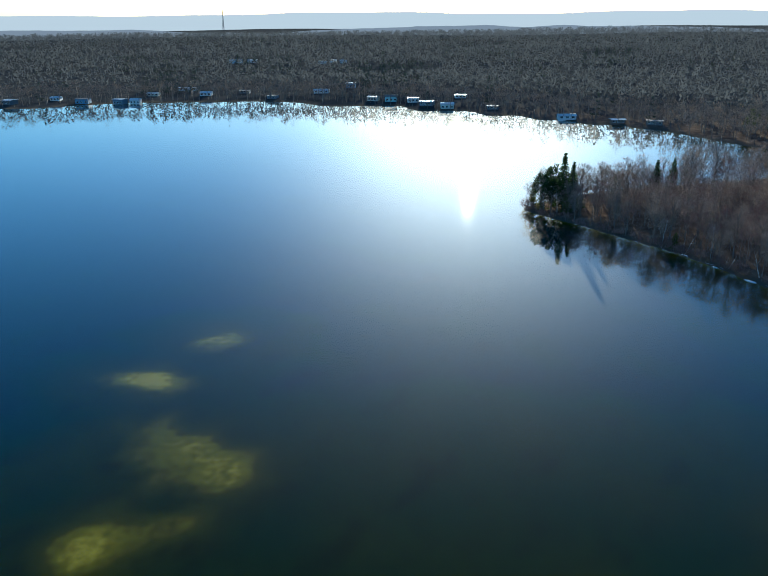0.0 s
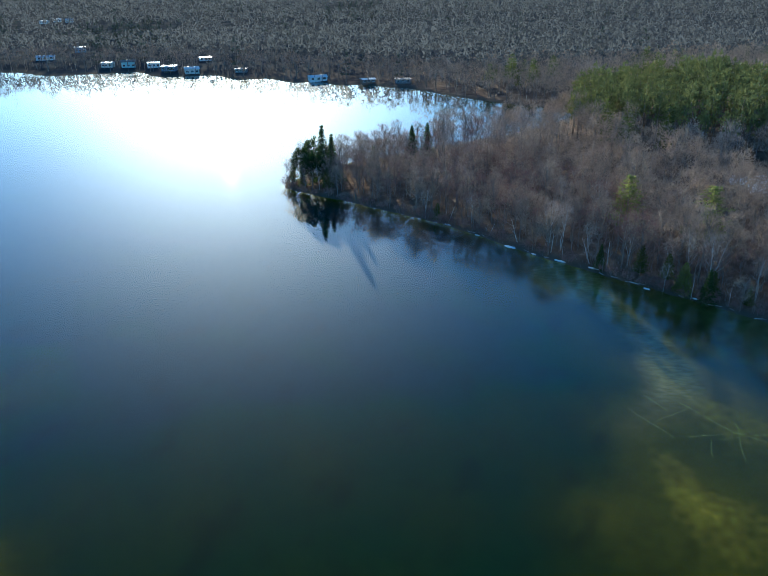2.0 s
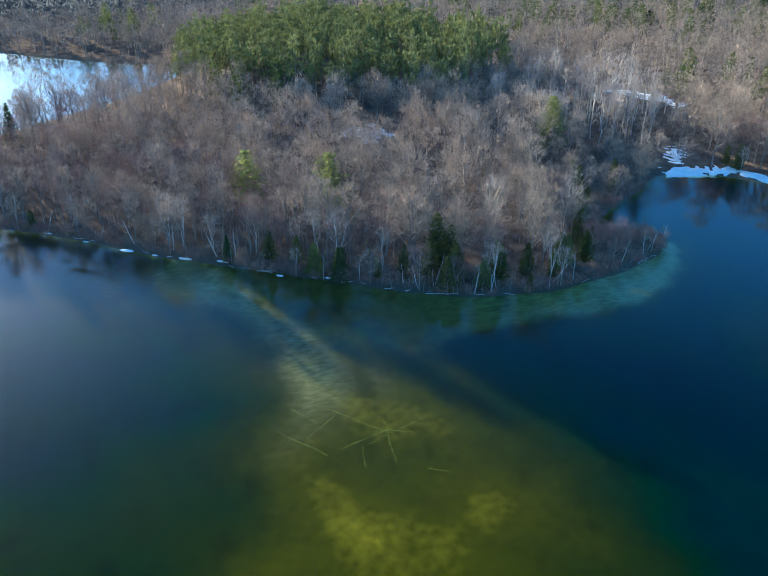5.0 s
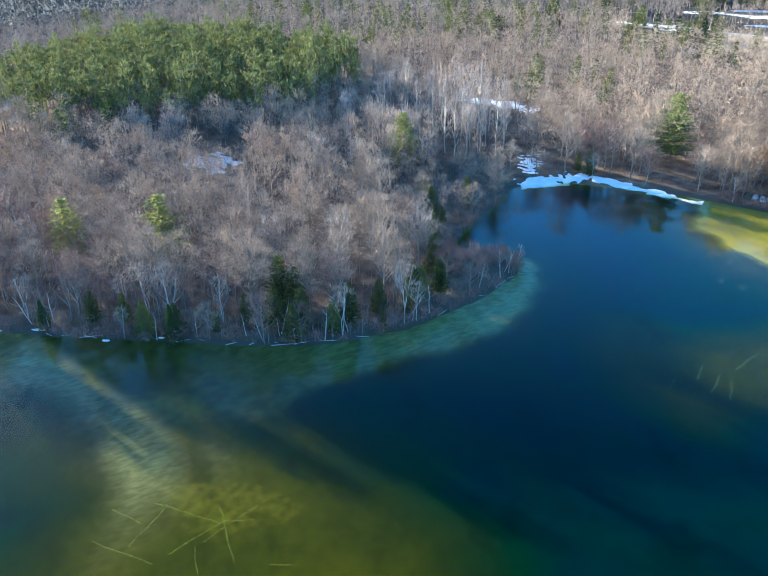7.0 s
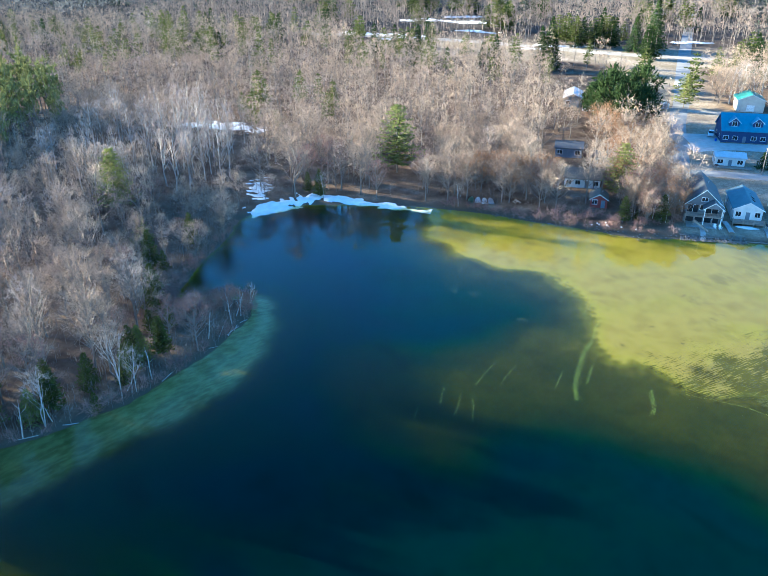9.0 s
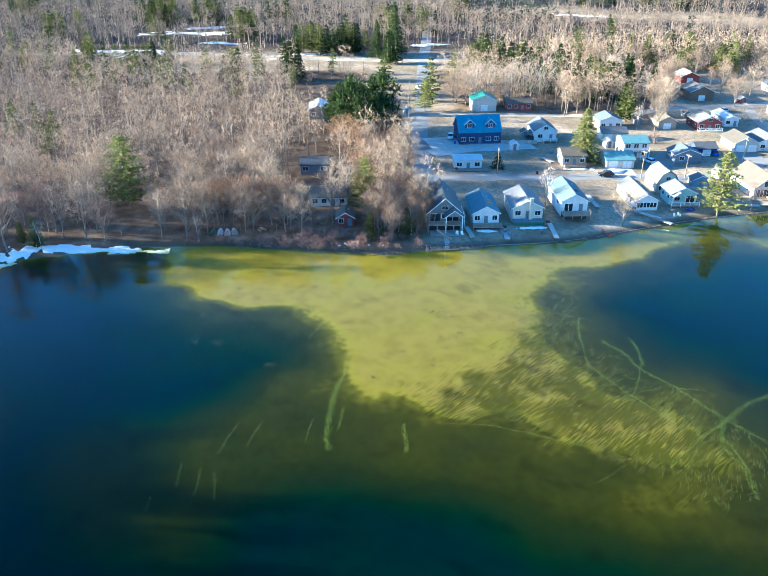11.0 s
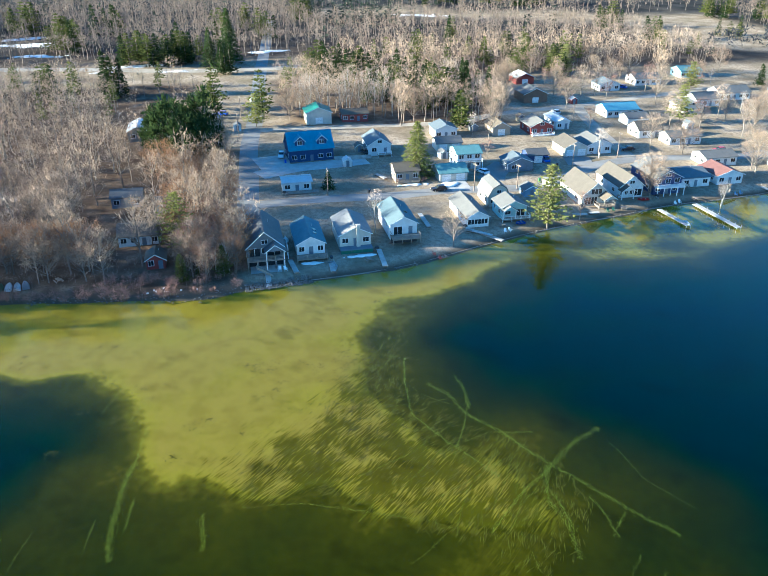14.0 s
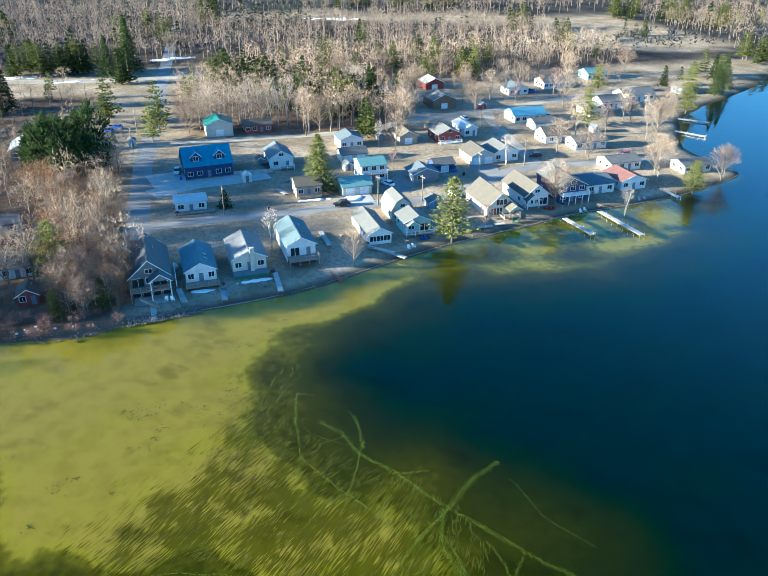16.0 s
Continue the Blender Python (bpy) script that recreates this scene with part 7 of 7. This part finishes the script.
# ---------------- docks, boats, cars, poles ----------------
def dock(x0, y0, x1, y1, w, z, label, group, posts=True):
    ob = tagged(new("dock"), label, "dock", group)
    L = math.hypot(x1 - x0, y1 - y0)
    ob.matrix_basis = pose(x0, y0, z, 0, 0, math.degrees(math.atan2(y1 - y0, x1 - x0)))
    n = max(1, round(L / 2.4))
    for i in range(n):
        a, b = i * L / n + 0.03, (i + 1) * L / n - 0.03
        bm = bmesh.new()
        box(bm, a, b, -w / 2, w / 2, -0.04, 0.0)
        part("deck_panel", bm, DOCK, ob)
        bm = bmesh.new()
        for s in (-1, 1):
            box(bm, a, b, s * w / 2 - 0.04, s * w / 2 + 0.04, -0.2, -0.045)
        part("frame", bm, GALV, ob)
        if posts:
            for s in (-1, 1):
                part("post", box(bmesh.new(), b - 0.1, b - 0.04, s * (w / 2 + 0.05) - 0.03, s * (w / 2 + 0.05) + 0.03, -z - 1.3, 0.5), GALV, ob)
    if not posts:
        for a in (0.4, L - 0.5):
            part("support", box(bmesh.new(), a, a + 0.15, -w / 2, w / 2, -0.5, -0.2), POLE, ob)
    return ob


dock(252.4, -114, 240, -115.2, 1.3, 0.6, "narrow grey dock standing in the shallow water", "docks in the water")
dock(254, -126, 236, -127.2, 1.4, 0.6, "long grey dock standing in the shallow water", "docks in the water")
dock(265, -153, 256, -154, 1.3, 0.9, "short grey dock at the lawn's edge", "docks in the water")
dock(318, -200, 308, -206, 1.3, 0.6, "pale dock in the bay", "docks in the water")
dock(333, -213, 324, -221, 1.3, 0.6, "pale dock in the bay", "docks in the water")
for x0, y0, x1, y1 in ((241, -32.5, 231.5, -32), (239.5, -11, 232.5, -11.8), (261, -48, 251.5, -48), (236, -20.2, 231.5, -20), (294, -43, 289, -45), (248.6, -57, 243, -62), (246, -60, 240.5, -64), (252, -88, 251.5, -92), (252.6, -93, 252.5, -96)):
    dock(x0, y0, x1, y1, 1.1, height((x0 + x1) / 2, (y0 + y1) / 2) + 0.55, "pale dock section stored on the lawn for winter", "stored dock sections", False)


def boat(x, y, turn, mat, label, over=False, L=4.2, B=1.5):
    ob = tagged(new("rowing_boat"), label, "boat")
    ob.matrix_basis = pose(x, y, height(x, y) + (0.5 if over else 0.1), 180 if over else 0, 0, turn)
    bm = bmesh.new()
    rings = []
    for i in range(9):
        u = i / 8
        w = B / 2 * (1 - max(0, (u - 0.45) / 0.55) ** 2.2) + 0.02
        zk = 0.18 * max(0, (u - 0.6) / 0.4) ** 2
        rings.append([bm.verts.new((u * L - L / 2, s * w * f, zk + z)) for s, f, z in ((-1, 1, 0.5), (-1, 0.75, 0.08), (0, 0, 0.0), (1, 0.75, 0.08), (1, 1, 0.5))])
    for a, b in zip(rings, rings[1:]):
        for k in range(4):
            bm.faces.new((a[k], a[k + 1], b[k + 1], b[k]))
    bm.faces.new(rings[0])
    bmesh.ops.solidify(bm, geom=bm.faces[:], thickness=0.05)
    part("hull", bm, mat, ob)
    for u in (-0.25, 0.15):
        part("thwart", box(bmesh.new(), u * L - 0.12, u * L + 0.12, -B * 0.42, B * 0.42, 0.3, 0.34), DOCK, ob)
    return ob


PAINTS = {k: material("paint_" + k, c, 0.3, tuple(v * .9 for v in c), 1, 8, 0, spec=0.5) for k, c in dict(white=(0.78, 0.78, 0.78), silver=(0.45, 0.46, 0.48), red=(0.45, 0.03, 0.03), blue=(0.02, 0.08, 0.42), black=(0.02, 0.02, 0.025), green=(0.05, 0.14, 0.06)).items()}
for i, (x, y) in enumerate(((239.5, 52), (239.6, 50.2), (239.4, 48.4), (239.8, 46.8))):
    boat(x, y, 5 * i, PAINTS[("green", "white", "white", "silver")[i]], "small %s boat lying upside down on the shore" % ("green", "white", "white", "silver")[i], True)
boat(234.5, -20.5, 190, PAINTS["silver"], "grey rowing boat drawn up on the lawn")
boat(249.5, -72, 100, PAINTS["blue"], "blue pedal boat drawn up at the water", False, 2.6, 1.6)
boat(258.5, -112.5, 80, PAINTS["red"], "small red boat on the lake lawn", False, 3.2, 1.3)
boat(242, -115.8, 175, PAINTS["white"], "small white boat beside the dock", False, 3.0, 1.2).location.z = 0.1


def car(x, y, turn, mat, label, tall=0.0, L=4.6):
    ob = tagged(new("car"), label, "car", "parked cars")
    ob.matrix_basis = pose(x, y, height(x, y) + 0.14, 0, 0, turn)
    h = L / 2
    part("body", prism(bmesh.new(), [(-h, .35), (h, .35), (h, .75), (h - .25, .9), (h - 1.3, 1.0), (-h + .1, 1.0), (-h, .8)], -.9, .9), mat, ob)
    cab = part("cabin", prism(bmesh.new(), [(-h + .35, 1.0), (h - 1.35, 1.0), (h - 2.0, 1.48 + tall), (-h + .8, 1.48 + tall)], -.78, .78), GLASS, ob, "dark car windows")
    part("car_roof", box(bmesh.new(), -h + .82, h - 2.02, -.76, .76, 1.485 + tall, 1.54 + tall), mat, cab)
    for a in (-h + .85, h - .95):
        for s in (-1, 1):
            bm = bmesh.new()
            bmesh.ops.create_cone(bm, cap_ends=True, segments=14, radius1=.34, radius2=.34, depth=.22, matrix=Matrix.Translation((a, s * .82, .34)) @ Matrix.Rotation(math.pi / 2, 4, "X"))
            wh = part("wheel", bm, RUBBER, ob)
            bm = bmesh.new()
            bmesh.ops.create_cone(bm, cap_ends=True, segments=10, radius1=.2, radius2=.2, depth=.03, matrix=Matrix.Translation((a, s * .94, .34)) @ Matrix.Rotation(math.pi / 2, 4, "X"))
            part("rim", bm, GALV, wh)
    for s in (-1, 1):
        part("headlight", box(bmesh.new(), h - .02, h + .02, s * .65 - .15, s * .65 + .15, .62, .76), TRIM, ob, "pale headlight")
    return ob


for x, y, a, p, lb, tl in ((318, -16.5, 170, "white", "white car on the drive beside the navy house", .1), (289, -75.5, 20, "white", "white car in the asphalt court", 0), (372, 4, 60, "blue", "blue pickup near the lane", .2), (376, 1, 60, "blue", "blue car near the lane", .2), (294, -161, 85, "red", "long red pickup beside the road", .1),
                           (301, -131, 80, "black", "black car before the white garage", 0), (277, -58, 95, "black", "dark car on the shore road verge", .1), (316, -44, 10, "black", "black car beside the white house", 0), (388, -176, 40, "blue", "blue car up the road", 0), (352, -128, 0, "silver", "silver car near the barns", 0), (296, -99, 0, "blue", "bright blue covered trailer by the workshop", .3), (346, -160, 80, "white", "white car near the blue-roofed house", 0), (395, -12, 10, "white", "white car on the lane", 0), (340, 24, 90, "white", "white van by the grey building", .4)):
    car(x, y, a, PAINTS[p], lb, tl)


def pole(x, y, h, label):
    ob = tagged(new("utility_pole"), label, "pole", "utility poles")
    ob.matrix_basis = pose(x, y, height(x, y) - 0.3, 0, 0, rng.uniform(0, 30))
    bm = bmesh.new()
    bmesh.ops.create_cone(bm, cap_ends=True, segments=8, radius1=.16, radius2=.10, depth=h, matrix=Matrix.Translation((0, 0, h / 2)))
    part("pole", bm, POLE, ob)
    arm = part("crossarm", box(bmesh.new(), -1.1, 1.1, -.06, .06, h - .8, h - .65), POLE, ob)
    for s in (-.9, -.3, .9):
        part("insulator", box(bmesh.new(), s - .05, s + .05, -.05, .05, h - .65, h - .45), CONCRETE, arm)
    return ob


for x, y, h in ((275, -68, 9), (274.5, -81, 8), (315, 1, 9), (279.5, -26, 8.5), (286.5, -104, 9), (295, -124, 9), (331, -125, 9), (345, -4, 9), (370, -6, 9), (300, -150, 8.5), (356, -80, 9)):
    pole(x, y, h, "weathered wooden utility pole with a crossarm")

def shed(x, y, turn, wall, roof, label):
    tagged(house(x, y, 2.6, 3.0, 1.9, 0.8, wall, roof, label, ang=turn, n_front=1, side=0, over=0.2, name="garden_shed", category="shed"), group="garden sheds")


for x, y, a, wl, rf in ((318, -42.5, 0, "tan", "brown"), (316.5, -45.5, 10, "white", "pale"), (303.5, -36, 0, "white", "white"), (305, -68, 5, "white", "grey"), (274, -92, 20, "white", "pale"), (334, -88, 0, "grey", "charcoal"), (352, -4, 0, "white", "grey"), (365, -142, 0, "red", "white"), (322, -168, 0, "white", "slate"), (343, -110, 0, "tan", "brown")):
    shed(x, y, a, wl, rf, "small %s garden shed on a lawn" % wl)


def table(x, y, turn):
    ob = tagged(new("picnic_table"), "weathered wooden picnic table on the lawn", "table", "picnic tables")
    ob.matrix_basis = pose(x, y, height(x, y), 0, 0, turn)
    part("tabletop", box(bmesh.new(), -.9, .9, -.4, .4, .7, .75), DECK, ob)
    for sg in (-1, 1):
        part("bench", box(bmesh.new(), -.9, .9, sg * .75 - .14, sg * .75 + .14, .41, .45), DECK, ob)
        part("leg_frame", prism(bmesh.new(), [(-.8, 0), (-.7, 0), (-.2, .7), (.2, .7), (.7, 0), (.8, 0), (.3, .7), (-.3, .7)], sg * .65 - .04, sg * .65 + .04, "x"), DECK, ob)


for x, y, a in ((236, -29, 20), (247, -57, 60), (249, -67, 10), (254, -104, 80), (257, -128, 0), (240, 40, 30), (253, -81, 40), (300, -47, 15)):
    table(x, y, a)


def bin_(x, y, mat, label):
    ob = tagged(new("waste_bin"), label, "bin", "waste bins")
    ob.matrix_basis = pose(x, y, height(x, y))
    part("bin_body", prism(bmesh.new(), [(-.28, 0.05), (.28, 0.05), (.34, 1.0), (-.34, 1.0)], -.3, .3), mat, ob)
    part("bin_lid", box(bmesh.new(), -.36, .36, -.34, .34, 1.0, 1.07), mat, ob)


for x, y, k in ((279.6, -38, "black"), (279.5, -60, "blue"), (279, -90, "green"), (291, -101, "black"), (311.5, -17.2, "blue")):
    bin_(x, y, PAINTS[k], "%s wheeled waste bin by the road" % k)

# fire ring, fence, mast
ring = tagged(new("fire_ring"), "round stone fire ring on the lawn", "fire pit")
ring.matrix_basis = pose(236.5, -47, height(236.5, -47))
for i in range(12):
    bm = bmesh.new()
    blob(bm, math.cos(i * .5236) * 1.0, math.sin(i * .5236) * 1.0, .12, .26, .2, .2, i)
    part("stone", bm, STONE, ring)
fence = tagged(new("fence"), "pale board fence beside the navy house", "fence")
fence.matrix_basis = pose(311, -33, height(313, -38), 0, 0, -93)
for i in range(6):
    part("panel", box(bmesh.new(), i * 2.0, i * 2.0 + 1.94, -.03, .03, .1, 1.3), DOCK, fence)
    part("post", box(bmesh.new(), i * 2.0 - .06, i * 2.0 + .06, .03, .13, -.3, 1.4), DOCK, fence)
mast = tagged(new("radio_mast"), "slender lattice radio mast on the far ridge", "mast")
mast.matrix_basis = pose(-346, 1639, height(-346, 1639))
bm = bmesh.new()
for sx, sy in ((-1, -1), (1, -1), (0, 1)):
    tv, tf = [], []
    tube([(sx * 2.2, sy * 2.2, 0), (sx * .5, sy * .5, 68)], [.45, .3], 4, tv, tf)
    vs = [bm.verts.new(v) for v in tv]
    for f in tf:
        bm.faces.new([vs[k] for k in f])
part("leg", bm, DARK, mast)
bm = bmesh.new()
for i in range(14):
    w = 2.2 - 1.7 * i / 14
    box(bm, -w, w, -.2, .2, i * 4.8, i * 4.8 + .3)
part("brace", bm, DARK, mast)

# ---------------- village across the lake ----------------
for i, (x, y, w, d, h, wl, rf) in enumerate(((-281, 553, 10, 9, 4, "grey", "white"), (-254, 574, 8, 8, 3, "white", "white"), (-229, 562, 11, 9, 5, "blue", "grey"), (-202, 562, 10, 8, 5, "slate", "white"), (-190, 564, 8, 8, 4, "white", "white"), (-187, 600, 10, 8, 3, "cream", "white"), (-171, 640, 16, 8, 3, "white", "white"), (-145, 600, 10, 9, 3, "white", "white"), (-117, 616, 9, 8, 3, "grey", "slate"),
                                            (-90, 580, 8, 8, 3, "slate", "grey"), (-54, 611, 14, 8, 3, "white", "white"), (-32, 650, 9, 9, 5, "blue", "white"), (-12, 556, 8, 8, 4, "cream", "white"), (2, 552, 10, 8, 5, "teal", "grey"), (18, 545, 9, 8, 4, "white", "white"), (26, 524, 10, 9, 4, "slate", "white"), (40, 510, 10, 8, 4, "cream", "white"), (54, 565, 9, 8, 3, "white", "white"), (69, 500, 8, 7, 3, "grey", "pale"), (108, 452, 12, 7, 3, "white", "white"), (133, 432, 9, 7, 3, "brown", "white"), (150, 422, 10, 7, 3, "grey", "pale"),
                                            (-201, 1010, 18, 12, 5, "white", "white"), (-180, 1018, 14, 10, 5, "white", "white"), (-86, 984, 10, 10, 4, "white", "white"), (-58, 990, 10, 10, 4, "white", "white"), (-72, 1000, 10, 10, 4, "white", "white"))):
    tagged(house(x, y, w * 0.88, d * 0.8, h * 0.75, (0.25, 0.9, 0.4)[i % 3], wl, rf, "%s house with %s roof on the far shore" % (wl, "pale" if rf != "slate" else "slate"), ang=90 - 20 * (i % 3 == 0), ridge="w", n_front=3, side=0, door=False), group="houses across the lake")
